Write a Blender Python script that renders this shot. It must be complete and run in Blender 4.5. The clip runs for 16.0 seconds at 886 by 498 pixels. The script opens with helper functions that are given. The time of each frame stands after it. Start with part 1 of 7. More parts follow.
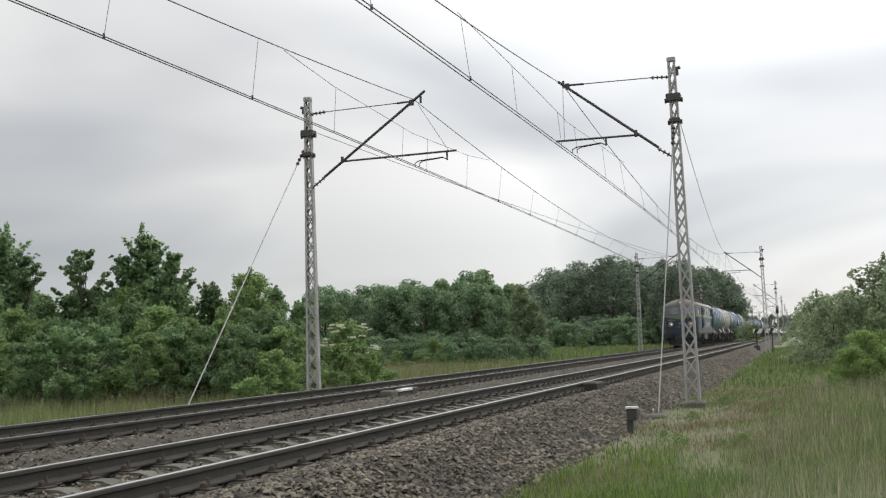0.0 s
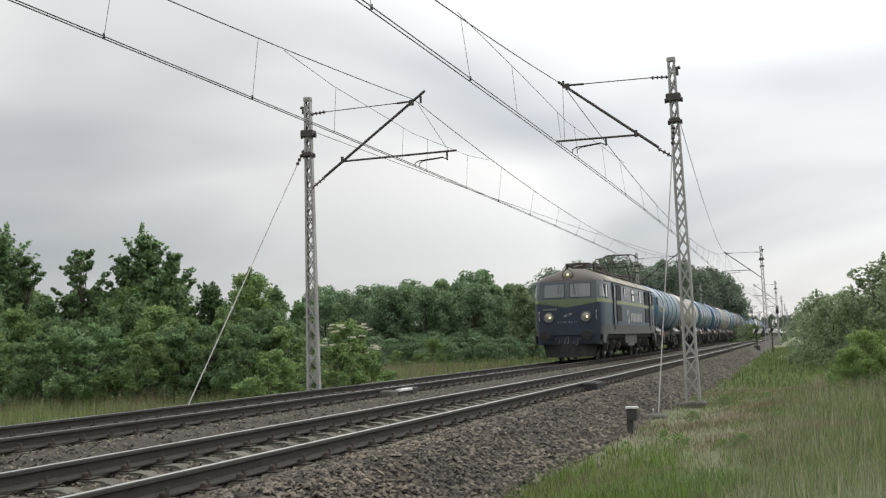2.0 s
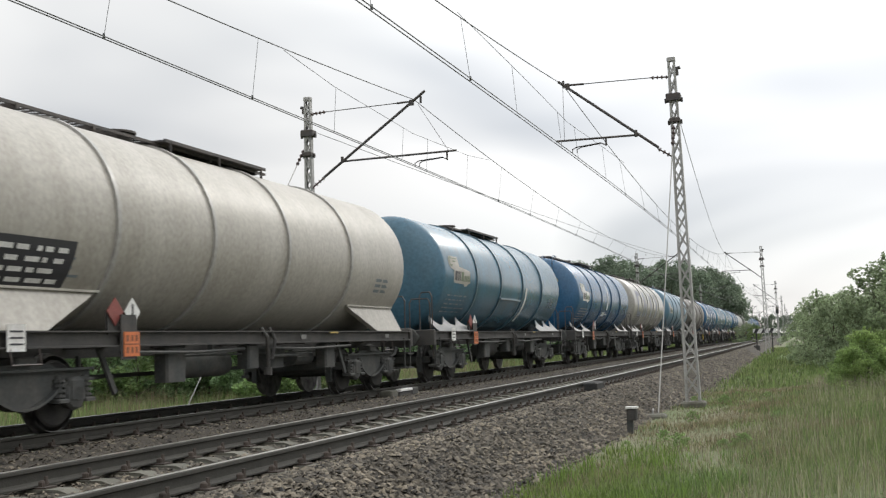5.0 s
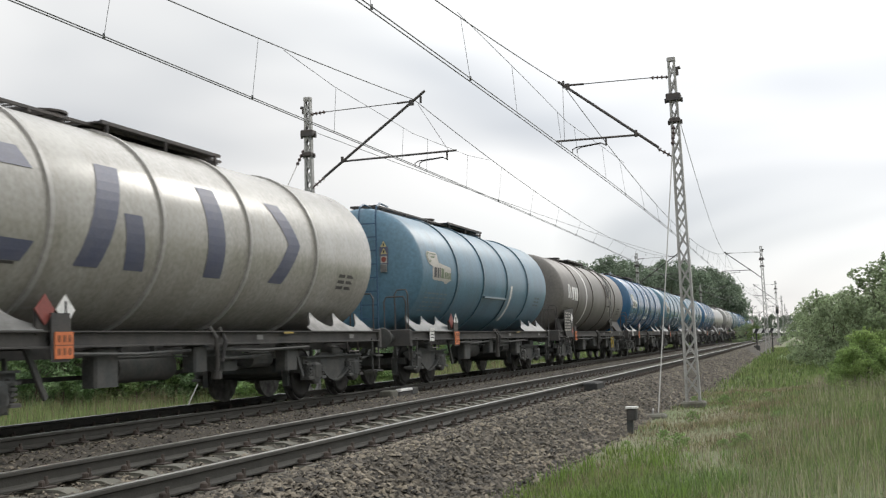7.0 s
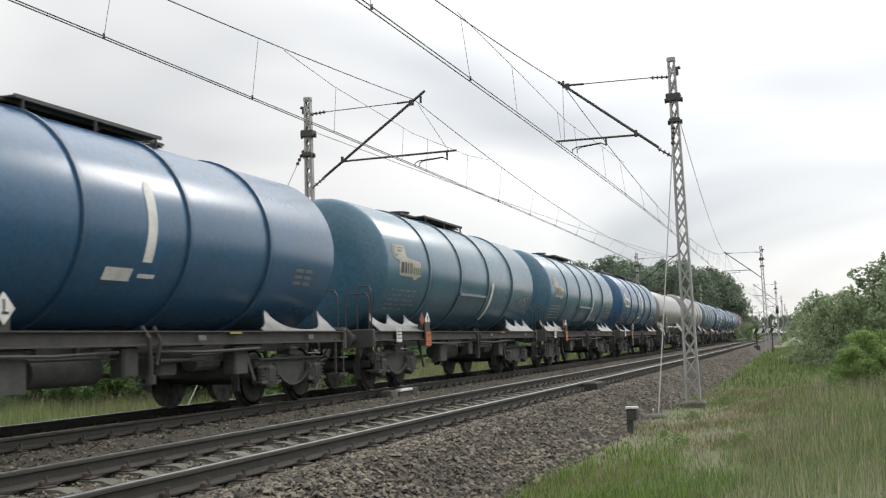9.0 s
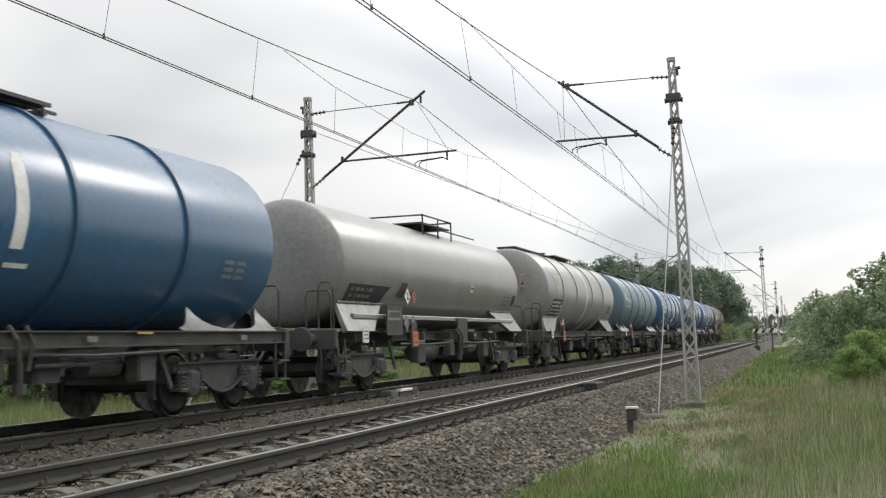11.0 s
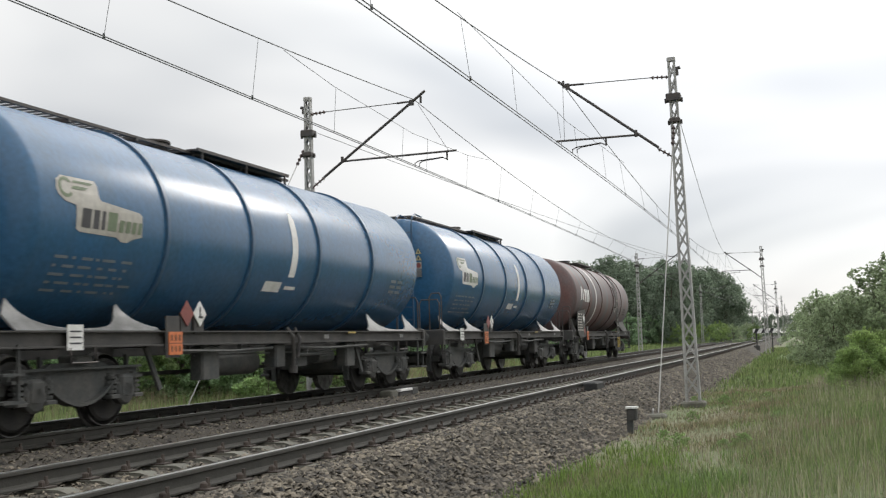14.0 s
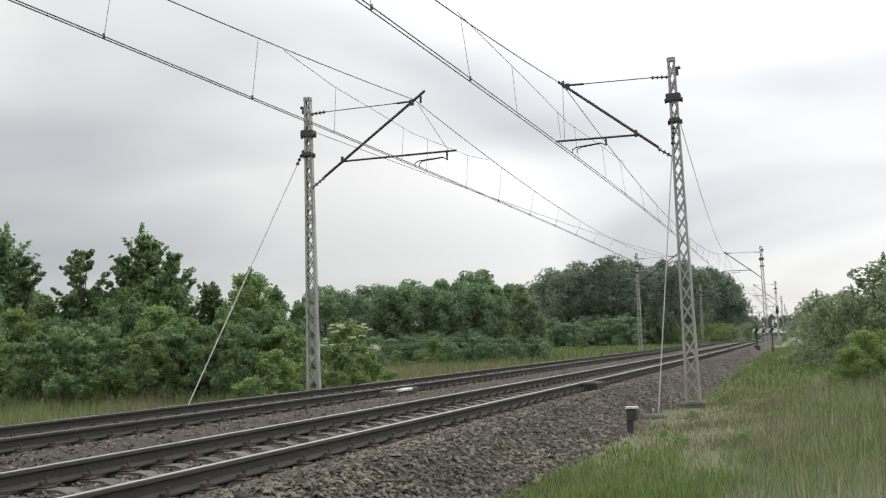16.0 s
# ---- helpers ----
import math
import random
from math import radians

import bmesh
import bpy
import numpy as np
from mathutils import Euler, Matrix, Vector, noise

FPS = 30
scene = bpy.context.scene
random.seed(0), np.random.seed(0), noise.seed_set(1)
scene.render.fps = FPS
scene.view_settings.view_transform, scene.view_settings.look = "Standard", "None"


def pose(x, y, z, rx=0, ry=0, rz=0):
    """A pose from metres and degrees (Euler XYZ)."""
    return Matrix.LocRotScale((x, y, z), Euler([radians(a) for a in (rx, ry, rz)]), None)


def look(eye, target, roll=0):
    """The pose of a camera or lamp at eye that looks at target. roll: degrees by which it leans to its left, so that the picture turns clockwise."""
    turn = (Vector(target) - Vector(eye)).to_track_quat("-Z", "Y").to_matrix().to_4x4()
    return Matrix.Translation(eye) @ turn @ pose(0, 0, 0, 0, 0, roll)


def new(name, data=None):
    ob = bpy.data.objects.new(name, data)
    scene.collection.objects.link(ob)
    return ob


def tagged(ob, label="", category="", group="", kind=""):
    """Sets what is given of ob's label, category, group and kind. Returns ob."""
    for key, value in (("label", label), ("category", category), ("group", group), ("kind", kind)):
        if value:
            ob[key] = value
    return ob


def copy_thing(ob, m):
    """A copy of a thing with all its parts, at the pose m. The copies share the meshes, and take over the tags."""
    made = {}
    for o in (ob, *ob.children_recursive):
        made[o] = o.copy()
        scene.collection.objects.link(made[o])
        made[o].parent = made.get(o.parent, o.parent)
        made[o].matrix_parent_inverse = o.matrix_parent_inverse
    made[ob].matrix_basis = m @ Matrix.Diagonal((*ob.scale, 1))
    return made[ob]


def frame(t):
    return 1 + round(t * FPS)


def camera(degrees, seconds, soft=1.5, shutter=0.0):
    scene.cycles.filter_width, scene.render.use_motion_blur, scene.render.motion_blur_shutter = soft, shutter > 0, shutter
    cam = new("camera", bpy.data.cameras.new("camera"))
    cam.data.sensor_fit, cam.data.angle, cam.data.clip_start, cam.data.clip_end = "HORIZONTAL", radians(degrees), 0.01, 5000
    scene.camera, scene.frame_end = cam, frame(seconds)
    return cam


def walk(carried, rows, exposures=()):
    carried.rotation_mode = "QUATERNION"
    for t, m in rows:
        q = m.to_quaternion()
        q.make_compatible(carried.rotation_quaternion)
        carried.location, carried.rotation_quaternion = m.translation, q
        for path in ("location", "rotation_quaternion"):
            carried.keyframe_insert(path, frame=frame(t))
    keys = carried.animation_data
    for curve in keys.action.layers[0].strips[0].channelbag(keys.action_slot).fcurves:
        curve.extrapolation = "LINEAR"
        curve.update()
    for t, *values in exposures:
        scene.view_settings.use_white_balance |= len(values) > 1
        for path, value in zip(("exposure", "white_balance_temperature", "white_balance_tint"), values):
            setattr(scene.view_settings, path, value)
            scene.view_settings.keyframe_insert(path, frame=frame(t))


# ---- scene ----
cam = camera(42.25, 16.0, soft=1.25, shutter=0.06)
EYE = Vector((5.466, 0.0, 0.924))
YAW, PITCH = radians(-17.683), radians(4.673)
AIM = Vector((math.sin(YAW) * math.cos(PITCH), math.cos(YAW) * math.cos(PITCH), math.sin(PITCH)))
HOLD = look(EYE, EYE + AIM * 20, -1.779)
walk(cam, [(0.0, HOLD), (16.0, HOLD)], exposures=[(0.0, 0.06), (2.0, 0.05), (3.0, 0.09), (3.6, 0.12), (4.2, 0.22), (14.8, 0.22), (16.0, 0.14)])

# ---- plan: metres, y along the line, z = 0 at the rail tops ----
TRACK = 4.1        # from track centre to track centre
GAUGE = 0.7535     # from track centre to rail centre
GROUND = -0.75


def bend(y):
    """The line is straight, eases gently to the left, then runs straight on."""
    if y < 20:
        return 0.0
    if y < 75:
        return -1.2e-4 * (y - 20) ** 2
    return -0.363 - 0.0132 * (y - 75)


def bends(y):
    """The same for an array of places."""
    return np.where(y < 75, -1.2e-4 * np.maximum(0, y - 20) ** 2, -0.363 - 0.0132 * (y - 75))


def bend_turn(y):
    return math.degrees(math.atan(2.4e-4 * (min(max(y, 20), 75) - 20)))


# ---- sky and sun ----
SUN_AZ, SUN_EL = radians(17), radians(29)
world = bpy.data.worlds.new("overcast")
scene.world = world
world.use_nodes = True
nt = world.node_tree
nt.nodes.clear()


def wn(kind, **props):
    n = nt.nodes.new(kind)
    for k, v in props.items():
        if k == "op":
            n.operation = v
        elif k == "blend":
            n.blend_type = v
            n.data_type = "RGBA"
    return n


def wlink(a, b):
    nt.links.new(a, b)


tc = wn("ShaderNodeTexCoord")
sep = wn("ShaderNodeSeparateXYZ")
wlink(tc.outputs["Generated"], sep.inputs[0])
up = wn("ShaderNodeMath", op="MAXIMUM")
wlink(sep.outputs[2], up.inputs[0])
up.inputs[1].default_value = 0.0
lift = wn("ShaderNodeMath", op="ADD")
wlink(up.outputs[0], lift.inputs[0])
lift.inputs[1].default_value = 0.3
flat = wn("ShaderNodeVectorMath", op="DIVIDE")
wlink(tc.outputs["Generated"], flat.inputs[0])
wlink(lift.outputs[0], flat.inputs[1])
cloud = wn("ShaderNodeTexNoise")
cloud.inputs["Scale"].default_value = 1.15
cloud.inputs["Detail"].default_value = 3
cloud.inputs["Roughness"].default_value = 0.42
cloud.inputs["Distortion"].default_value = 0.4
wlink(flat.outputs[0], cloud.inputs["Vector"])
thick = wn("ShaderNodeValToRGB")
thick.color_ramp.elements[0].position, thick.color_ramp.elements[0].color = 0.34, (0.46, 0.48, 0.51, 1)
thick.color_ramp.elements[1].position, thick.color_ramp.elements[1].color = 0.62, (0.89, 0.88, 0.865, 1)
wlink(cloud.outputs["Fac"], thick.inputs[0])
# the veil is brightest round the hidden sun
toward = wn("ShaderNodeVectorMath", op="DOT_PRODUCT")
wlink(tc.outputs["Generated"], toward.inputs[0])
toward.inputs[1].default_value = (math.sin(SUN_AZ) * math.cos(SUN_EL), math.cos(SUN_AZ) * math.cos(SUN_EL), math.sin(SUN_EL))
glow = wn("ShaderNodeMapRange")
glow.interpolation_type = "SMOOTHSTEP"
wlink(toward.outputs["Value"], glow.inputs[0])
for i, v in enumerate((0.68, 0.99, 0.77, 1.36)):
    glow.inputs[i + 1].default_value = v
# an overcast sky is brighter overhead, with a grey bank low above the horizon
rise = wn("ShaderNodeValToRGB")
rise.color_ramp.interpolation = "EASE"
stops = rise.color_ramp.elements
stops[0].position, stops[0].color = 0.0, (0.76, 0.78, 0.81, 1)
stops[1].position, stops[1].color = 1.0, (2.5, 2.5, 2.5, 1)
for at_, tone in ((0.07, (0.72, 0.74, 0.765, 1)), (0.15, (0.86, 0.86, 0.865, 1)), (0.28, (1.03, 1.03, 1.02, 1))):
    stop = stops.new(at_)
    stop.color = tone
wlink(up.outputs[0], rise.inputs[0])
tinted = wn("ShaderNodeVectorMath", op="MULTIPLY")
wlink(thick.outputs[0], tinted.inputs[0])
wlink(rise.outputs[0], tinted.inputs[1])
bright = wn("ShaderNodeVectorMath", op="SCALE")
wlink(tinted.outputs[0], bright.inputs[0])
wlink(glow.outputs[0], bright.inputs["Scale"])
clear = wn("ShaderNodeTexSky")
clear.sky_type = "NISHITA"
clear.sun_disc = False
clear.sun_elevation, clear.sun_rotation = SUN_EL, SUN_AZ
haze = wn("ShaderNodeVectorMath", op="SCALE")
wlink(clear.outputs[0], haze.inputs[0])
haze.inputs["Scale"].default_value = 0.10
veil = wn("ShaderNodeMix", blend="MIX")
veil.inputs[0].default_value = 0.93
wlink(haze.outputs[0], veil.inputs[6])
wlink(bright.outputs[0], veil.inputs[7])
back = wn("ShaderNodeBackground")
back.inputs["Strength"].default_value = 1.27
wlink(veil.outputs[2], back.inputs[0])
wout = wn("ShaderNodeOutputWorld")
wlink(back.outputs[0], wout.inputs[0])

sun = new("sun", bpy.data.lights.new("sun", "SUN"))
sun.data.energy, sun.data.angle, sun.data.color = 0.45, radians(11), (1.0, 0.96, 0.9)
sun.matrix_world = look((30 * math.sin(SUN_AZ), 30 * math.cos(SUN_AZ), 30 * math.tan(SUN_EL)), (0, 0, 0))


# ---- materials ----
def material(name, base, rough=0.7, metal=0.0, second=None, amount=0.5, scale=3.0, fine=40.0, bump=0.0, bump_scale=60.0,
             stretch=(1, 1, 1), coords="Object", island=0.0, spread=0.0, spec=0.5, glow=0.0):
    """A surface in two tones: large stains and fine grain, with relief. island: how far pieces of one mesh differ, spread: how far objects do."""
    m = bpy.data.materials.new(name)
    m.use_nodes = True
    t = m.node_tree
    bsdf = t.nodes["Principled BSDF"]
    bsdf.inputs["Roughness"].default_value = rough
    bsdf.inputs["Metallic"].default_value = metal
    bsdf.inputs["Specular IOR Level"].default_value = spec
    second = second or tuple(c * 0.6 for c in base)
    src = t.nodes.new("ShaderNodeTexCoord") if coords == "Object" else t.nodes.new("ShaderNodeNewGeometry")
    vec = src.outputs["Object"] if coords == "Object" else src.outputs["Position"]
    mp = t.nodes.new("ShaderNodeMapping")
    mp.inputs["Scale"].default_value = stretch
    t.links.new(vec, mp.inputs[0])
    big = t.nodes.new("ShaderNodeTexNoise")
    big.inputs["Scale"].default_value, big.inputs["Detail"].default_value, big.inputs["Roughness"].default_value = scale, 6, 0.6
    t.links.new(mp.outputs[0], big.inputs["Vector"])
    ramp = t.nodes.new("ShaderNodeMapRange")
    for i, v in enumerate((0.38, 0.68, 0.0, amount)):
        ramp.inputs[i + 1].default_value = v
    t.links.new(big.outputs[0], ramp.inputs[0])
    mix = t.nodes.new("ShaderNodeMix")
    mix.data_type = "RGBA"
    mix.inputs[6].default_value, mix.inputs[7].default_value = (*base, 1), (*second, 1)
    t.links.new(ramp.outputs[0], mix.inputs[0])
    small = t.nodes.new("ShaderNodeTexNoise")
    small.inputs["Scale"].default_value, small.inputs["Detail"].default_value = fine, 3
    t.links.new(vec, small.inputs["Vector"])
    val = t.nodes.new("ShaderNodeMapRange")
    for i, v in enumerate((0.25, 0.75, 0.82, 1.18)):
        val.inputs[i + 1].default_value = v
    t.links.new(small.outputs[0], val.inputs[0])
    level = val.outputs[0]
    for amount_, kind in ((island, "ShaderNodeNewGeometry"), (spread, "ShaderNodeObjectInfo")):
        if amount_:
            rnd = t.nodes.new(kind)
            out = rnd.outputs["Random Per Island"] if kind == "ShaderNodeNewGeometry" else rnd.outputs["Random"]
            mr = t.nodes.new("ShaderNodeMapRange")
            mr.inputs[3].default_value, mr.inputs[4].default_value = 1 - amount_, 1 + amount_
            t.links.new(out, mr.inputs[0])
            mul = t.nodes.new("ShaderNodeMath")
            mul.operation = "MULTIPLY"
            t.links.new(level, mul.inputs[0])
            t.links.new(mr.outputs[0], mul.inputs[1])
            level = mul.outputs[0]
    sc = t.nodes.new("ShaderNodeVectorMath")
    sc.operation = "SCALE"
    t.links.new(mix.outputs[2], sc.inputs[0])
    t.links.new(level, sc.inputs["Scale"])
    t.links.new(sc.outputs[0], bsdf.inputs["Base Color"])
    if bump:
        bn = t.nodes.new("ShaderNodeTexNoise")
        bn.inputs["Scale"].default_value, bn.inputs["Detail"].default_value = bump_scale, 4
        t.links.new(vec, bn.inputs["Vector"])
        bp = t.nodes.new("ShaderNodeBump")
        bp.inputs["Strength"].default_value, bp.inputs["Distance"].default_value = bump, 0.02
        t.links.new(bn.outputs[0], bp.inputs["Height"])
        t.links.new(bp.outputs[0], bsdf.inputs["Normal"])
    if glow:
        bsdf.inputs["Emission Color"].default_value = (*base, 1)
        bsdf.inputs["Emission Strength"].default_value = glow
    return m


def leafy(name, base, second, through_light=0.5):
    m = material(name, base, 0.55, second=second, amount=1.0, scale=0.9, fine=9.0, coords="Position", island=0.5, spread=0.18, spec=0.3)
    t = m.node_tree
    bsdf = t.nodes["Principled BSDF"]
    tr = t.nodes.new("ShaderNodeBsdfTranslucent")
    src = bsdf.inputs["Base Color"].links[0].from_socket
    t.links.new(src, tr.inputs["Color"])
    mx = t.nodes.new("ShaderNodeMixShader")
    mx.inputs[0].default_value = through_light
    t.links.new(bsdf.outputs[0], mx.inputs[1])
    t.links.new(tr.outputs[0], mx.inputs[2])
    t.links.new(mx.outputs[0], t.nodes["Material Output"].inputs["Surface"])
    return m


def glass(name, tint, rough=0.06):
    m = bpy.data.materials.new(name)
    m.use_nodes = True
    b = m.node_tree.nodes["Principled BSDF"]
    b.inputs["Base Color"].default_value = (*tint, 1)
    b.inputs["Roughness"].default_value = rough
    b.inputs["Specular IOR Level"].default_value = 0.8
    b.inputs["Coat Weight"].default_value = 0.6
    return m


M = {}
M["soil"] = material("soil", (0.105, 0.135, 0.055), 0.95, second=(0.175, 0.155, 0.105), amount=0.9, scale=0.6, fine=12, bump=0.6, bump_scale=25, coords="Position")
M["ballast_bed"] = material("ballast_bed", (0.07, 0.06, 0.045), 0.95, second=(0.024, 0.02, 0.015), amount=1.0, scale=13, fine=28, bump=1.0, bump_scale=30, coords="Position")
M["stone"] = material("crushed_stone", (0.122, 0.104, 0.077), 0.85, second=(0.034, 0.03, 0.023), amount=0.8, scale=1.3, fine=60, coords="Position", island=0.95, bump=0.3)
M["concrete"] = material("concrete", (0.135, 0.132, 0.108), 0.9, second=(0.07, 0.066, 0.05), amount=0.9, scale=3, fine=80, bump=0.3, spread=0.15, coords="Position")
M["rail_side"] = material("rusty_rail", (0.042, 0.04, 0.033), 0.85, second=(0.027, 0.026, 0.021), amount=0.8, scale=5, fine=70, bump=0.25, coords="Position")
M["rail_top"] = material("polished_rail", (0.3, 0.3, 0.29), 0.22, 1.0, second=(0.2, 0.195, 0.18), amount=0.6, scale=8, stretch=(20, 0.5, 1), coords="Position")
M["rail_top_dull"] = material("worn_rail", (0.6, 0.6, 0.57), 0.28, 0.95, second=(0.4, 0.395, 0.37), amount=0.8, scale=8, stretch=(20, 0.5, 1), coords="Position")
M["fastening"] = material("rusty_fastening", (0.075, 0.06, 0.05), 0.9, island=0.3, coords="Position")
M["steel"] = material("galvanised_steel", (0.42, 0.42, 0.41), 0.6, 0.35, second=(0.26, 0.245, 0.23), amount=0.7, scale=2, fine=30, bump=0.1)
M["dark_steel"] = material("dark_steel", (0.06, 0.058, 0.058), 0.6, 0.3, second=(0.1, 0.075, 0.06), amount=0.6, scale=6)
M["wire"] = material("copper_wire", (0.09, 0.095, 0.095), 0.55, 0.4)
M["guy"] = material("guy_rope", (0.42, 0.41, 0.39), 0.6, 0.3)
M["insulator"] = material("insulator", (0.075, 0.05, 0.045), 0.3)
M["bark"] = material("bark", (0.11, 0.09, 0.07), 0.95, second=(0.05, 0.04, 0.03), amount=1, scale=4, bump=0.8, bump_scale=20)
M["leaf_f"] = leafy("leaf_young_dark", (0.172, 0.27, 0.128), (0.212, 0.3, 0.145))
M["leaf_g"] = leafy("leaf_young_fresh", (0.205, 0.308, 0.12), (0.252, 0.338, 0.138))
M["leaf_a"] = leafy("leaf_dark", (0.195, 0.295, 0.165), (0.235, 0.325, 0.185))
M["leaf_b"] = leafy("leaf_mid", (0.225, 0.335, 0.17), (0.262, 0.355, 0.19))
M["leaf_c"] = leafy("leaf_deep", (0.155, 0.205, 0.145), (0.19, 0.238, 0.165))
M["leaf_d"] = leafy("leaf_yellow_green", (0.23, 0.315, 0.105), (0.18, 0.265, 0.1))
M["leaf_e"] = leafy("leaf_grey_green", (0.24, 0.305, 0.17), (0.27, 0.33, 0.195))
M["blossom"] = material("blossom", (0.72, 0.70, 0.55), 0.8, island=0.2)
M["grass"] = leafy("grass", (0.125, 0.19, 0.06), (0.18, 0.2, 0.092), 0.45)
M["fresh_grass"] = leafy("fresh_grass", (0.15, 0.235, 0.055), (0.19, 0.25, 0.075), 0.5)
M["withered"] = leafy("withered_grass", (0.17, 0.14, 0.085), (0.22, 0.19, 0.12), 0.35)
M["hay"] = leafy("dry_grass", (0.33, 0.31, 0.215), (0.24, 0.228, 0.15), 0.4)
M["black"] = material("grimy_black", (0.058, 0.062, 0.061), 0.7, second=(0.09, 0.087, 0.08), amount=0.9, scale=4, fine=25, spec=0.2)
M["wheel"] = material("wheel_steel", (0.038, 0.038, 0.037), 0.75, 0.0, second=(0.06, 0.056, 0.05), amount=0.7, scale=5, spec=0.2)
M["tread"] = material("wheel_tread", (0.2, 0.195, 0.19), 0.45, 0.8, second=(0.05, 0.048, 0.045), amount=1.0, scale=6)
M["frame_grey"] = material("grimy_frame", (0.052, 0.051, 0.05), 0.7, second=(0.085, 0.079, 0.072), amount=0.8, scale=3, spec=0.25)
M["saddle"] = material("grimy_saddle", (0.2, 0.2, 0.195), 0.42, second=(0.075, 0.073, 0.068), amount=1.0, scale=2.4)
M["glass"] = glass("window_glass", (0.085, 0.1, 0.105))
M["lamp_glow"] = material("lit_headlamp", (1.0, 0.8, 0.52), 0.3, glow=1.0)
M["lamp_glass"] = glass("lamp_glass", (0.3, 0.28, 0.23), 0.2)
M["white_paint"] = material("white_paint", (0.72, 0.72, 0.70), 0.6, second=(0.45, 0.43, 0.4), amount=0.6, scale=4)
M["orange"] = material("orange_plate", (0.62, 0.17, 0.05), 0.5)
M["red_sign"] = material("red_sign", (0.22, 0.05, 0.04), 0.5)
M["faint_print"] = material("faint_print", (0.17, 0.2, 0.22), 0.6)
M["ladder_grey"] = material("worn_grey_steel", (0.2, 0.2, 0.19), 0.6, 0.2, second=(0.1, 0.095, 0.09), amount=0.7, scale=4)
M["yellow"] = material("yellow_paint", (0.42, 0.31, 0.06), 0.5)
M["plate_ink"] = material("worn_plate_print", (0.2, 0.07, 0.03), 0.6)
M["ink"] = material("dark_lettering", (0.03, 0.03, 0.035), 0.6)


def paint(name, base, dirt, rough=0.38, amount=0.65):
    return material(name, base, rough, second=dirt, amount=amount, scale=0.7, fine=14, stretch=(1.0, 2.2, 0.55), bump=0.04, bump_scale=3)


M["tank_light_blue"] = paint("faded_light_blue", (0.085, 0.18, 0.255), (0.066, 0.115, 0.145), 0.42)
M["tank_blue"] = paint("blue_paint", (0.027, 0.103, 0.212), (0.033, 0.085, 0.145), 0.27)
M["tank_sky"] = paint("worn_blue", (0.056, 0.148, 0.222), (0.065, 0.115, 0.145), 0.26)
M["tank_steel_blue"] = paint("grey_blue_paint", (0.10, 0.165, 0.205), (0.08, 0.115, 0.135), 0.48)
M["tank_white"] = paint("dirty_white", (0.345, 0.335, 0.305), (0.235, 0.22, 0.19), 0.26)
M["tank_cream"] = paint("dusty_cream", (0.38, 0.36, 0.32), (0.26, 0.24, 0.2), 0.45)
M["tank_grey"] = paint("plain_grey", (0.228, 0.228, 0.22), (0.165, 0.162, 0.153), 0.33)
M["tank_brown"] = paint("brown_grey", (0.13, 0.12, 0.108), (0.082, 0.076, 0.068), 0.52)
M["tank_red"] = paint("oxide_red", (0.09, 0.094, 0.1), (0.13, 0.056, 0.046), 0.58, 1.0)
M["loco_grey"] = paint("loco_grey", (0.165, 0.192, 0.21), (0.125, 0.14, 0.148), 0.5)
M["loco_blue"] = paint("loco_blue", (0.034, 0.068, 0.105), (0.05, 0.072, 0.09), 0.5)
M["loco_navy"] = paint("loco_navy", (0.018, 0.029, 0.055), (0.028, 0.036, 0.05), 0.5)
M["loco_low"] = paint("loco_low_grey", (0.088, 0.096, 0.097), (0.062, 0.063, 0.06), 0.6)
M["loco_band"] = paint("loco_band", (0.25, 0.30, 0.125), (0.22, 0.25, 0.13), 0.5)
M["loco_roof"] = paint("loco_roof", (0.34, 0.315, 0.25), (0.2, 0.18, 0.145), 0.7)
M["roof_soot"] = paint("sooty_roof", (0.13, 0.115, 0.10), (0.08, 0.07, 0.06), 0.8)
M["roof_gear"] = material("red_brown_gear", (0.058, 0.04, 0.036), 0.7)


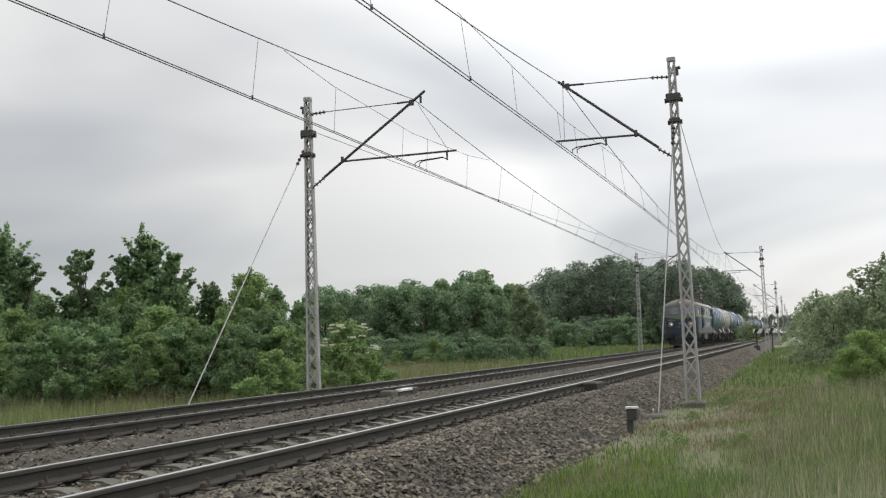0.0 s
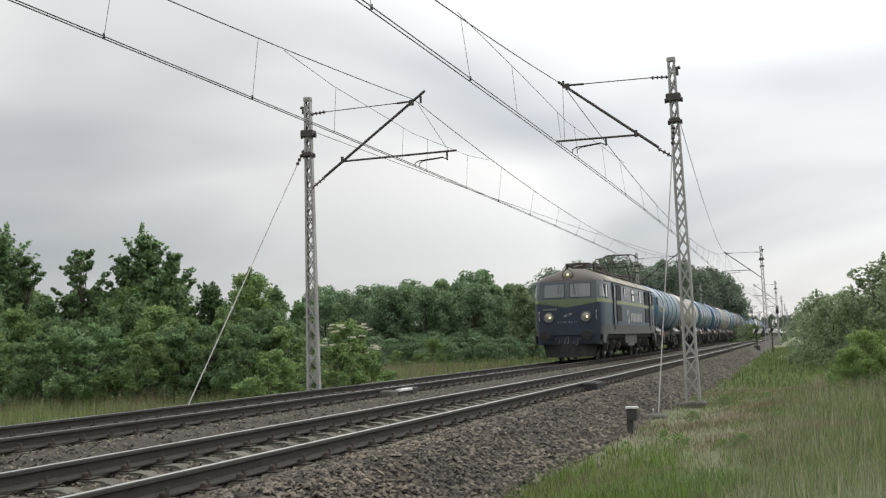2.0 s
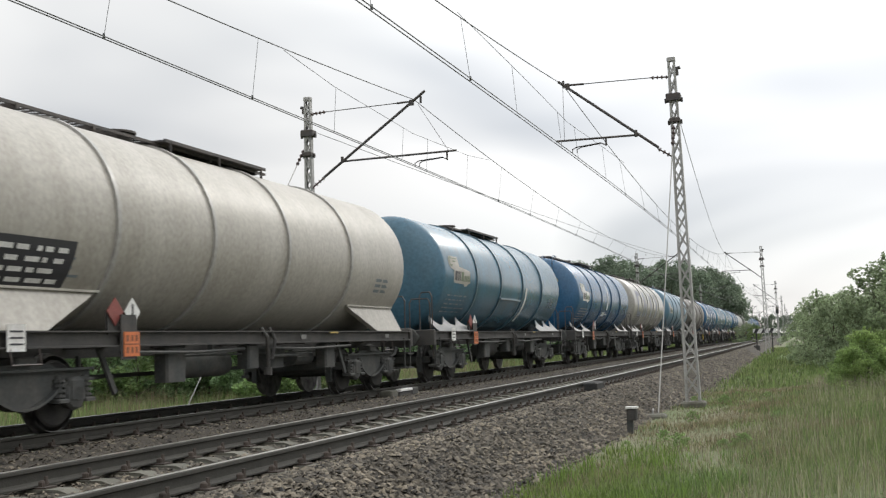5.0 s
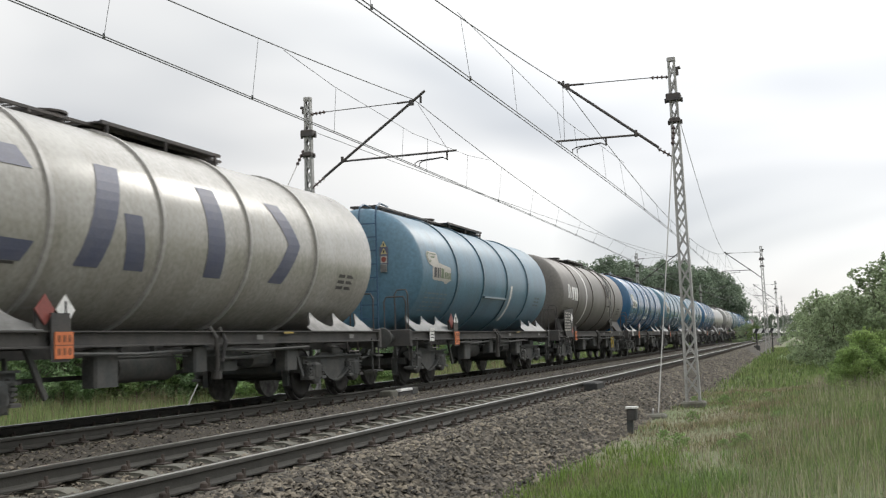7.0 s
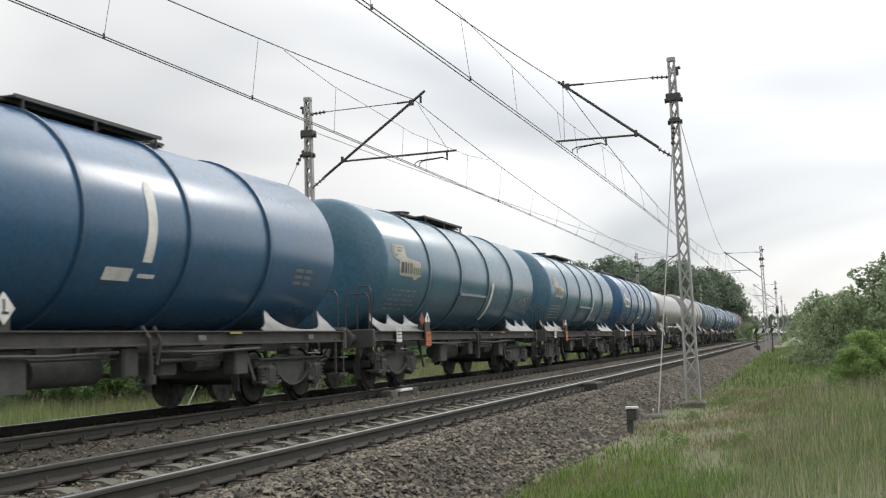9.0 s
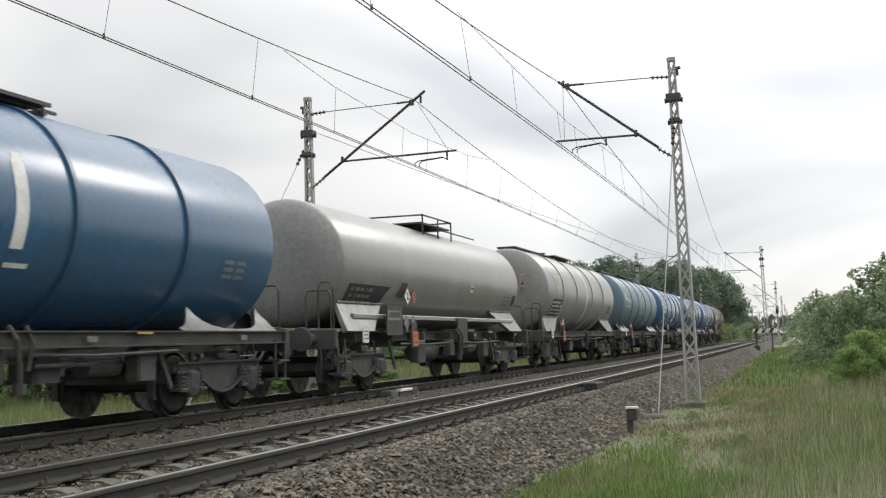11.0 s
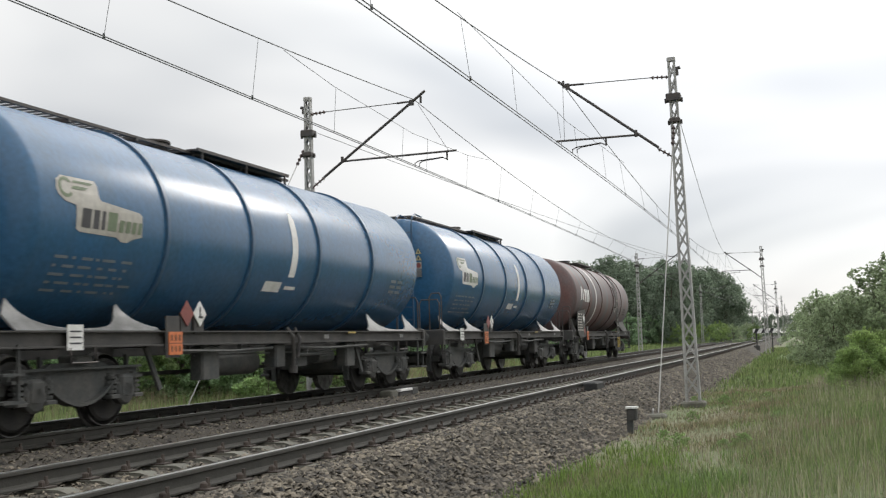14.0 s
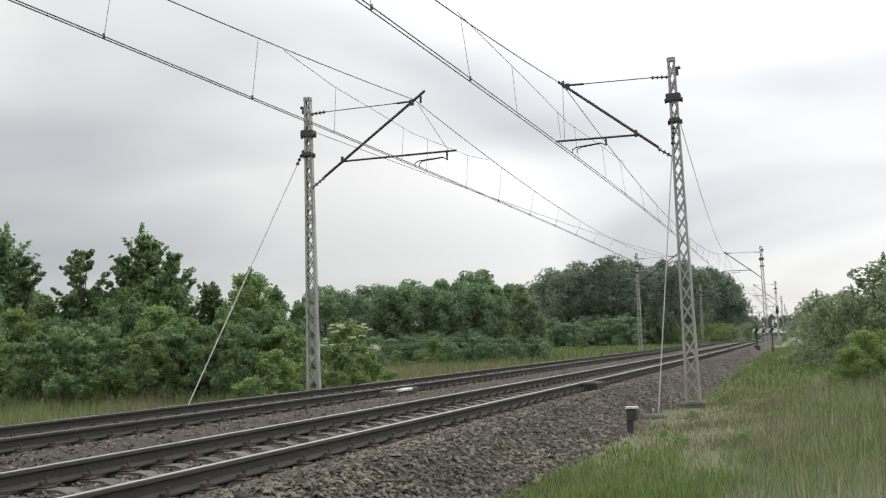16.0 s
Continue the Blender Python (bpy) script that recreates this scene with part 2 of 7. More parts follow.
# ---- mesh building ----
class Shape:
    """Collects solids into one mesh."""

    def __init__(self):
        self.v, self.f, self.mi = [], [], []

    def add(self, verts, faces, mi=0):
        n = len(self.v)
        self.v += [tuple(p) for p in verts]
        self.f += [tuple(n + i for i in f) for f in faces]
        self.mi += [mi] * len(faces)
        return self

    def box(self, c, s, rz=0.0, chamfer=0.0, mi=0, rx=0.0):
        x, y, z = s[0] / 2, s[1] / 2, s[2] / 2
        if chamfer:
            h = chamfer
            ring = [(x - h, y), (x, y - h), (x, h - y), (x - h, -y), (h - x, -y), (-x, h - y), (-x, y - h), (h - x, y)]
            vs = [(a, b, -z) for a, b in ring] + [(a, b, z - h) for a, b in ring] + [(a * (x - h) / x, b * (y - h) / y, z) for a, b in ring]
            fs = [tuple(range(7, -1, -1)), tuple(range(16, 24))]
            for r in (0, 8):
                fs += [(r + i, r + (i + 1) % 8, r + 8 + (i + 1) % 8, r + 8 + i) for i in range(8)]
            fs = [tuple(reversed(f)) for f in fs]
        else:
            vs = [(a, b, d) for d in (-z, z) for a, b in ((-x, -y), (x, -y), (x, y), (-x, y))]
            fs = [(3, 2, 1, 0), (4, 5, 6, 7), (0, 1, 5, 4), (1, 2, 6, 5), (2, 3, 7, 6), (3, 0, 4, 7)]
        m = Matrix.Translation(c) @ Matrix.Rotation(radians(rz), 4, "Z") @ Matrix.Rotation(radians(rx), 4, "X")
        return self.add([m @ Vector(p) for p in vs], fs, mi)

    def bar(self, a, b, w, h=None, mi=0):
        """A square bar from a to b."""
        h = h or w
        a, b = Vector(a), Vector(b)
        d = (b - a).normalized()
        side = d.cross(Vector((0, 0, 1)))
        side = side.normalized() if side.length > 1e-4 else Vector((1, 0, 0))
        top = side.cross(d)
        o = [side * (w / 2 * i) + top * (h / 2 * j) for i, j in ((-1, -1), (1, -1), (1, 1), (-1, 1))]
        return self.add([p + q for p in (a, b) for q in o], [(0, 1, 2, 3), (7, 6, 5, 4), (0, 4, 5, 1), (1, 5, 6, 2), (2, 6, 7, 3), (3, 7, 4, 0)], mi)

    def rod(self, a, b, r, n=8, r2=None, mi=0, caps=True):
        a, b = Vector(a), Vector(b)
        r2 = r if r2 is None else r2
        q = (b - a).to_track_quat("Z", "Y")
        vs = []
        for p, rr in ((a, r), (b, r2)):
            vs += [p + q @ Vector((rr * math.cos(2 * math.pi * i / n), rr * math.sin(2 * math.pi * i / n), 0)) for i in range(n)]
        fs = [(i, (i + 1) % n, n + (i + 1) % n, n + i) for i in range(n)]
        if caps:
            fs += [tuple(range(n - 1, -1, -1)), tuple(range(n, 2 * n))]
        return self.add(vs, fs, mi)

    def tube(self, pts, r, n=6, mi=0):
        pts = [Vector(p) for p in pts]
        vs, fs = [], []
        for k, p in enumerate(pts):
            d = (pts[min(k + 1, len(pts) - 1)] - pts[max(k - 1, 0)])
            q = d.to_track_quat("Z", "Y")
            vs += [p + q @ Vector((r * math.cos(2 * math.pi * i / n), r * math.sin(2 * math.pi * i / n), 0)) for i in range(n)]
        for k in range(len(pts) - 1):
            fs += [(k * n + i, k * n + (i + 1) % n, k * n + n + (i + 1) % n, k * n + n + i) for i in range(n)]
        fs += [tuple(range(n - 1, -1, -1)), tuple((len(pts) - 1) * n + i for i in range(n))]
        return self.add(vs, fs, mi)

    def turned(self, prof, n=24, axis="y", c=(0, 0, 0), mi=0):
        """A body of revolution from (place along the axis, radius)."""
        vs, fs = [], []
        for s, r in prof:
            for i in range(n):
                a = 2 * math.pi * i / n
                p = (r * math.cos(a), s, r * math.sin(a)) if axis == "y" else (s, r * math.cos(a), r * math.sin(a)) if axis == "x" else (r * math.cos(a), r * math.sin(a), s)
                vs.append(Vector(p) + Vector(c))
        for k in range(len(prof) - 1):
            fs += [(k * n + i, k * n + (i + 1) % n, k * n + n + (i + 1) % n, k * n + n + i) for i in range(n)]
        fs += [tuple(range(n - 1, -1, -1)), tuple((len(prof) - 1) * n + i for i in range(n))]
        return self.add(vs, fs, mi)

    def plate(self, outline, x0, x1, mi=0):
        """A flat outline in (y, z), extruded from x0 to x1."""
        n = len(outline)
        vs = [(x, y, z) for x in (x0, x1) for y, z in outline]
        fs = [tuple(range(n)), tuple(range(2 * n - 1, n - 1, -1))] + [(i, n + i, n + (i + 1) % n, (i + 1) % n) for i in range(n)]
        return self.add(vs, fs, mi)

    def mesh(self, name, mats, smooth=False):
        me = bpy.data.meshes.new(name)
        me.from_pydata(self.v, [], self.f)
        for m in mats:
            me.materials.append(m)
        me.polygons.foreach_set("material_index", self.mi)
        if smooth:
            me.polygons.foreach_set("use_smooth", [True] * len(self.f))
        bm = bmesh.new()
        bm.from_mesh(me)
        bmesh.ops.recalc_face_normals(bm, faces=bm.faces)
        bm.to_mesh(me)
        bm.free()
        if smooth:
            me.set_sharp_from_angle(angle=radians(38))
        return me


MESHES = {}


def part(name, shape, mats, parent, label="", at=None, smooth=False):
    """One mesh object under a thing or part. shape: a Shape, or a mesh that is shared."""
    if not isinstance(mats, (list, tuple)):
        mats = [mats]
    me = shape.mesh(name, mats, smooth) if isinstance(shape, Shape) else shape
    ob = new(name, me)
    ob.parent = parent
    if at is not None:
        ob.matrix_basis = at
    return tagged(ob, label)


def shared(key, build, mats, smooth=False):
    """A mesh that is built once and used by many parts."""
    if key not in MESHES:
        s = Shape()
        build(s)
        MESHES[key] = s.mesh(str(key[0]), mats if isinstance(mats, (list, tuple)) else [mats], smooth)
    return MESHES[key]


def thing(name, label, category, group="", kind="", at=None):
    ob = new(name)
    if at is not None:
        ob.matrix_basis = at
    return tagged(ob, label, category, group, kind)


def solid(name, shape, mats, label, category="", group="", kind="", smooth=False):
    ob = part(name, shape, mats, None, label, smooth=smooth)
    return tagged(ob, label, category, group, kind)


# ---- ground and track bed ----
def ground_sheet():
    """One sheet to the horizon: flat field, the ballast bed standing on it."""
    xs = [-900, -300, -120, -60, -40, -30, -24, -18, -14, -11, -9, -7.6, -6.9, 2.1, 2.5, 3, 4, 5, 6, 8, 10, 14, 20, 40, 100, 300, 900]
    ys = [-200, -60, -20, 0, 5, 10, 15, 20, 25, 30, 40, 50, 60, 80, 100, 130, 160, 200, 260, 340, 500, 900, 2000, 4000]
    s = Shape()
    vs, fs = [], []
    for y in ys:
        for x in xs:
            h = 0.09 * noise.noise(Vector((x * 0.25, y * 0.2, 0)))
            if x > 3:
                h += min(0.55, (x - 3) * 0.07)
            if x < -7.5:
                h += 0.1
            vs.append((x + (bend(y) if abs(x) < 60 else 0), y, GROUND + h))
    n = len(xs)
    for j in range(len(ys) - 1):
        fs += [(j * n + i, j * n + i + 1, j * n + n + i + 1, j * n + n + i) for i in range(n - 1)]
    s.add(vs, fs)
    solid("ground", s, M["soil"], "earth and short turf beside the railway", "ground", kind="structure", smooth=True)


YS = [-30, -10, 0, 10, 20] + list(range(30, 230, 10)) + [260, 320, 400, 600, 1000]


def sweep(shape, prof, ys, closed=False, mi=0):
    """A profile in (x, z) swept along the line."""
    vs, fs = [], []
    n = len(prof)
    for y in ys:
        vs += [(x + bend(y), y, z) for x, z in prof]
    for j in range(len(ys) - 1):
        fs += [(j * n + i, j * n + (i + 1) % n, j * n + n + (i + 1) % n, j * n + n + i) for i in range(n if closed else n - 1)]
    if closed:
        fs += [tuple(range(n - 1, -1, -1)), tuple((len(ys) - 1) * n + i for i in range(n))]
    return shape.add(vs, fs, mi)


def ballast_bed():
    prof = [(-6.75, -0.95), (-6.2, -0.55), (-5.75, -0.24), (-5.4, -0.17), (-5.2, -0.165), (-5.05, -0.2), (-4.1, -0.225), (-3.12, -0.2), (-2.95, -0.165), (-2.6, -0.17), (-2.05, -0.24), (-1.5, -0.17), (-1.15, -0.165), (-0.98, -0.2),
            (0, -0.225), (0.98, -0.20), (1.12, -0.165), (1.42, -0.17), (1.6, -0.26), (1.95, -0.52), (2.65, -0.95)]
    s = Shape()
    sweep(s, prof, YS)
    solid("ballast_bed", s, M["ballast_bed"], "bed of grey-brown crushed stone under two tracks", "ballast", kind="structure")


def ballast_stones():
    """Loose stones over the near stretch of the bed."""
    rng = np.random.default_rng(4)
    top = np.array([(-6.6, -0.85), (-6.2, -0.55), (-5.75, -0.24), (-5.4, -0.17), (-5.2, -0.165), (-5.05, -0.2), (-4.1, -0.225), (-3.12, -0.2), (-2.95, -0.165), (-2.6, -0.17), (-2.05, -0.24), (-1.5, -0.17), (-1.15, -0.165), (-0.98, -0.2),
                    (0, -0.225), (0.98, -0.20), (1.12, -0.165), (1.42, -0.17), (1.6, -0.26), (1.95, -0.52), (2.6, -0.85)])
    n = 95000
    y = 5.8 + (rng.random(n) ** 2.0) * 77
    x = np.where(rng.random(n) < 0.55, rng.uniform(0.6, 2.75, n), rng.uniform(-6.4, 0.6, n))
    z = np.interp(x, top[:, 0], top[:, 1])
    size = rng.uniform(0.013, 0.034, n) * (1 + 0.3 * (x > 1.4))
    z = np.maximum(z, GROUND - 0.02) + size * 0.35
    base = np.array([(1, 0, 0), (-1, 0, 0), (0, 1, 0), (0, -1, 0), (0, 0, 1), (0, 0, -1)], float)
    tri = np.array([(0, 2, 4), (2, 1, 4), (1, 3, 4), (3, 0, 4), (2, 0, 5), (1, 2, 5), (3, 1, 5), (0, 3, 5)])
    v = base[None] * rng.uniform(0.55, 1.35, (n, 6, 1)) + rng.uniform(-0.38, 0.38, (n, 6, 3))
    a = rng.uniform(0, 6.28, n)
    c, s_ = np.cos(a)[:, None], np.sin(a)[:, None]
    v = np.stack([v[:, :, 0] * c - v[:, :, 1] * s_, v[:, :, 0] * s_ + v[:, :, 1] * c, v[:, :, 2] * 0.62], 2)
    tilt = rng.uniform(-0.7, 0.7, n)[:, None]
    v = np.stack([v[:, :, 0] * np.cos(tilt) - v[:, :, 2] * np.sin(tilt), v[:, :, 1], v[:, :, 0] * np.sin(tilt) + v[:, :, 2] * np.cos(tilt)], 2)
    v = v * size[:, None, None]
    xb = x + bends(y)
    v += np.stack([xb, y, z], 1)[:, None, :]
    tri = tri[:4]
    f = (tri[None] + (np.arange(n) * 6)[:, None, None]).reshape(-1, 3)
    raw_mesh("ballast_stones", v.reshape(-1, 3), f, M["stone"], "loose crushed stones of the track bed", "ballast")


def raw_mesh(name, v, f, mat, label, category, parent=None, kind="stuff"):
    me = bpy.data.meshes.new(name)
    k = f.shape[1]
    me.vertices.add(len(v))
    me.vertices.foreach_set("co", v.astype(np.float32).ravel())
    me.loops.add(f.size)
    me.loops.foreach_set("vertex_index", f.astype(np.int32).ravel())
    me.polygons.add(len(f))
    me.polygons.foreach_set("loop_start", np.arange(0, f.size, k, dtype=np.int32))
    me.materials.append(mat)
    me.update(calc_edges=True)
    ob = new(name, me)
    if parent:
        ob.parent = parent
        return tagged(ob, label)
    return tagged(ob, label, category, kind=kind)


RAIL = [(-0.036, -0.012), (-0.028, -0.003), (-0.011, 0.0), (0.011, 0.0), (0.028, -0.003), (0.036, -0.012), (0.036, -0.036), (0.012, -0.05), (0.009, -0.12), (0.03, -0.135), (0.072, -0.146),
        (0.072, -0.158), (-0.072, -0.158), (-0.072, -0.146), (-0.03, -0.135), (-0.009, -0.12), (-0.012, -0.05), (-0.036, -0.036)]


def track(xc, label, top):
    t = thing("railway_track", label, "railway track", "two parallel tracks", "structure")
    for side in (-1, 1):
        s = Shape()
        xr = xc + side * GAUGE
        sweep(s, [(xr + a, b) for a, b in RAIL], YS, closed=True)
        n = len(RAIL)
        for k in range(len(s.f) - 2):
            if k % n in (1, 2, 3):
                s.mi[k] = 1
        part("rail", s, [M["rail_side"], M[top]], t, "rust-brown steel rail with a worn bright head")
        fast = Shape()
        for k in range(200):
            y = 2.736 + 0.6 * k
            xx = xr + bend(y)
            fast.box((xx, y, -0.166), (0.34, 0.15, 0.016))
            for o in (-1, 1):
                fast.box((xx + o * 0.092, y, -0.135), (0.06, 0.085, 0.05), chamfer=0.012)
                fast.rod((xx + o * 0.115, y, -0.14), (xx + o * 0.115, y, -0.075), 0.018, 6)
        tagged(part("rail_fastenings", fast, M["fastening"], t), "rusty clips and base plates holding the rail", kind="stuff")

    def sleeper(s):
        prof = [(-1.3, -0.13), (-1.26, 0.0), (-0.45, 0.0), (-0.35, -0.03), (0.35, -0.03), (0.45, 0.0), (1.26, 0.0), (1.3, -0.13)]
        n = len(prof)
        vs = [(x, y * (0.1 if z > -0.1 else 0.14), z) for y in (-1, 1) for x, z in prof]
        s.add(vs, [tuple(range(n)), tuple(range(2 * n - 1, n - 1, -1))] + [(i, n + i, n + (i + 1) % n, (i + 1) % n) for i in range(n)])
    me = shared(("sleeper",), sleeper, M["concrete"])
    for k in range(230):
        y = 2.736 + 0.6 * k
        part("sleeper", me, M["concrete"], t, at=pose(xc + bend(y), y, -0.175, 0, 0, bend_turn(y)))


# ---- overhead line ----
SPAN = 62.5
FIRST = 27.0


def lattice_mast(s_legs, s_lace, height, base):
    """Two channel legs with crossed lacing, narrowing upwards; its own foot at z = base."""
    def half(z):
        return 0.062 + 0.085 * (height - z) / (height - base)
    for sgn in (-1, 1):
        s = Shape()
        for dy in (-1, 1):
            s.bar((sgn * half(base), dy * 0.085, base), (sgn * half(height), dy * 0.055, height), 0.012, 0.05)
        s.bar((sgn * (half(base) + 0.02), 0, base), (sgn * (half(height) + 0.02), 0, height), 0.13, 0.012)
        s_legs.append(s)
    z, k = base + 0.2, 0
    while z < height - 0.25:
        step = 0.42 if z < 3 else 0.36
        z2 = min(z + step, height - 0.1)
        for dy in (-1, 1):
            a, b = (k % 2) * 2 - 1, 1 - (k % 2) * 2
            s_lace.append(Shape().bar((a * half(z), dy * 0.075, z), (b * half(z2), dy * 0.075, z2), 0.01, 0.032))
            s_lace.append(Shape().bar((-a * half(z), dy * 0.062, z), (-b * half(z2), dy * 0.062, z2), 0.01, 0.032))
        z, k = z2, k + 1


def insulator(s, a, b, r=0.045, mi=0):
    a, b = Vector(a), Vector(b)
    s.rod(a, b, 0.02, 6, mi=mi)
    n = 4
    for i in range(n):
        p = a.lerp(b, (i + 0.5) / n)
        d = (b - a).normalized() * 0.014
        s.rod(p - d, p + d, r, 10, mi=mi)


def mast_things(side):
    """A lattice mast with its bracket. side: 1 stands right of the near track, -1 left of the far one. Origin at the mast's axis on rail level."""
    d = -side  # towards the track
    height = 7.4
    ob = thing("catenary_mast", "slim grey lattice steel mast with a tubular bracket", "catenary mast", "masts along the line")
    legs, lace = [], []
    lattice_mast(legs, lace, height, -0.62)
    for s in legs:
        part("leg", s, M["steel"], ob)
    for s in lace:
        part("lacing_bar", s, M["steel"], ob)
    s = Shape()
    s.box((0, 0, -0.72), (0.56, 0.5, 0.26), chamfer=0.04)
    part("foundation", s, M["concrete"], ob, "weathered concrete foundation block")
    for z, h, w in ((6.5, 0.17, 0.34), (5.95, 0.1, 0.26)):
        s = Shape()
        s.box((0, 0, z), (w, 0.3, h), chamfer=0.02)
        s.box((w * 0.55, 0, z - h * 0.4), (0.05, 0.06, 0.1))
        s.box((-w * 0.55, 0, z - h * 0.4), (0.05, 0.06, 0.1))
        part("clamp", s, M["dark_steel"], ob)
    s = Shape()
    s.rod((side * 0.09, 0, 7.18), (side * 0.2, 0, 7.2), 0.04, 8)
    s.box((side * 0.1, 0, 7.1), (0.1, 0.1, 0.16))
    part("top_fitting", s, M["dark_steel"], ob)
    part("cap", Shape().box((0, 0, height + 0.01), (0.2, 0.15, 0.1), chamfer=0.015), M["steel"], ob)
    s = Shape()
    tip = 2.72 if side == 1 else 3.22
    s.rod((d * 0.42, 0, 5.08 + 0.27 if side == 1 else 5.33), (d * tip, 0, 7.19 if side == 1 else 7.32), 0.034, 10)
    s.rod((d * (tip - 0.12), 0, 7.02), (d * (tip - 0.12), 0, 7.2), 0.03, 6)
    s.rod((d * 0.93, 0, 5.66), (d * 0.93, 0, 5.82), 0.04, 8)
    part("bracket_tube", s, M["dark_steel"], ob)
    s = Shape()
    insulator(s, (d * 0.06, 0, 5.06), (d * 0.44, 0, 5.33), 0.05)
    part("insulator", s, M["insulator"], ob)
    s = Shape()
    insulator(s, (d * 0.08, 0, 7.0), (d * 0.5, 0, 7.03), 0.045)
    part("insulator", s, M["insulator"], ob)
    s = Shape()
    out = 2.5 if side == 1 else 2.86
    s.rod((d * 0.5, 0, 7.03), (d * (out - 0.4), 0, 7.07), 0.012, 6)
    s.rod((d * (out - 0.4), 0, 7.07), (d * out, 0, 7.08), 0.026, 8)
    s.box((d * out, 0, 7.05), (0.1, 0.08, 0.14))
    part("tie_rod", s, M["dark_steel"], ob)
    s = Shape()
    reach = 2.85 if side == 1 else 4.0
    s.rod((d * 0.9, 0, 5.7), (d * reach, 0, 5.74), 0.026, 8)
    drop = 1.65 if side == 1 else 3.75
    s.rod((d * drop, 0, 5.73), (d * drop, 0, 5.53), 0.024, 8)
    s.rod((d * (reach - 0.2), 0, 5.74), (d * (2.62 if side == 1 else 3.02), 0, 7.0), 0.006, 5)
    part("registration_arm", s, M["dark_steel"], ob)
    s = Shape()
    wire_x = 2.47 if side == 1 else 2.9
    go = 1 if wire_x > drop else -1
    for k in (0, 1):
        e = wire_x - go * 0.0 + k * 0.1 * (-go)
        s.tube([(d * drop, k * 0.06, 5.53), (d * (drop + go * 0.12), k * 0.06, 5.6), (d * (e - go * 0.1), k * 0.06, 5.55), (d * e, k * 0.06, 5.5), (d * e, k * 0.06, 5.42)], 0.014)
    part("steady_arm", s, M["dark_steel"], ob)
    return ob


def place_masts():
    # the masts beside the near track lean a little towards it
    for side, x0, z0, lean in ((1, 2.77, 0.0, -1.0), (-1, -6.71, -0.06, 0.0)):
        first = mast_things(side)
        first.matrix_basis = pose(x0, FIRST, z0, 0, lean, 0)
        for k in range(1, 8):
            y = FIRST + SPAN * k
            copy_thing(first, pose(x0 + bend(y), y, z0, 0, lean, bend_turn(y)))
        copy_thing(first, pose(x0, FIRST - SPAN, z0, 0, lean, 0))


def overhead_wires(xc, label, sag, shift, low, half, hang, near):
    ob = thing("overhead_line", label, "overhead line", "lines over the tracks")

    def stagger(y):
        return 0.2 * math.cos((y - FIRST) * math.pi / SPAN)

    def mess(y):
        u = ((y - FIRST) / SPAN) % 1.0
        return 7.06 - sag * 4 * u * (1 - u)
    ys = np.arange(-35.5, 470, 2.5)
    for o in (-0.038, 0.038):
        s = Shape()
        s.tube([(xc + bend(y) + stagger(y) + o, y, low) for y in ys], 0.0095)
        part("contact_wire", s, M["wire"], ob)
    s = Shape()
    s.tube([(xc + bend(y) + shift, y, mess(y)) for y in np.arange(-35.5, 470, 1.25)], 0.0105)
    part("messenger_wire", s, M["wire"], ob)
    for k in range(-1, 7):
        y0 = FIRST + SPAN * k
        s = Shape()
        pts = []
        for dy in (-half, -5, -2, 0, 2, 5, half):
            y = y0 + dy
            zz = mess(y) if abs(dy) == half else hang + 0.035 * abs(dy)
            pts.append((xc + bend(y) + shift * 0.5 + stagger(y) * 0.5, y, zz))
        s.tube(pts, 0.006)
        part("stitch_wire", s, M["wire"], ob)
        if k < 5:
            for dy in near:
                y = y0 + dy
                s = Shape()
                s.rod((xc + bend(y) + shift * 0.5 + stagger(y) * 0.5, y, hang + 0.035 * abs(dy)), (xc + bend(y) + stagger(y), y, low), 0.0045, 5)
                part("dropper", s, M["wire"], ob)
            for dy in np.linspace(8.6, SPAN - 8.6, 11):
                y = y0 + dy
                s = Shape()
                s.rod((xc + bend(y) + shift, y, mess(y)), (xc + bend(y) + stagger(y), y, low), 0.0045, 5)
                s.rod((xc + bend(y) + stagger(y), y, low - 0.01), (xc + bend(y) + stagger(y), y, low + 0.06), 0.02, 6)
                part("dropper", s, M["wire"], ob)


def rope(name, a, b, r, label, sag=0.0, mat="guy", clamp=None):
    a, b = Vector(a), Vector(b)
    s = Shape()
    s.tube([a.lerp(b, i / 12) - Vector((0, 0, sag * 4 * (i / 12) * (1 - i / 12))) for i in range(13)], r)
    ob = thing(name, label, "guy rope" if mat == "guy" else "wire")
    part("rope", s, M[mat], ob)
    if clamp:
        s = Shape()
        insulator(s, a, a.lerp(b, clamp), 0.045)
        part("insulator", s, M["insulator"], ob)
    return ob


ground_sheet()
ballast_bed()
track(0.0, "near track of rusty rails on concrete sleepers", "rail_top_dull")
track(-TRACK, "far track of rusty rails on concrete sleepers", "rail_top")
place_masts()
overhead_wires(0.0, "copper contact and messenger wires hung over the near track", 1.3, 0.04, 5.345, 9.0, 6.13, (-5.4, -1.2, 0.8, 4.9))
overhead_wires(-TRACK, "copper contact and messenger wires hung over the far track", 1.15, 0.32, 5.42, 7.4, 6.2, (-4.9, -0.7, 1.2, 4.9))
rope("guy_rope", (2.66, 26.7, 5.78), (2.41, 23.6, -0.62), 0.013, "pale steel guy rope from mast to ground block", clamp=0.08)
rope("guy_rope", (-6.85, 27.0, 6.02), (-6.72, 20.3, -0.72), 0.014, "pale steel guy rope from mast into the grass", clamp=0.07)
rope("anchor_wire", (2.70, 27.1, 6.24), (-0.3, 88.5, 6.9), 0.008, "thin anchor wire between two masts", 0.9, "wire")
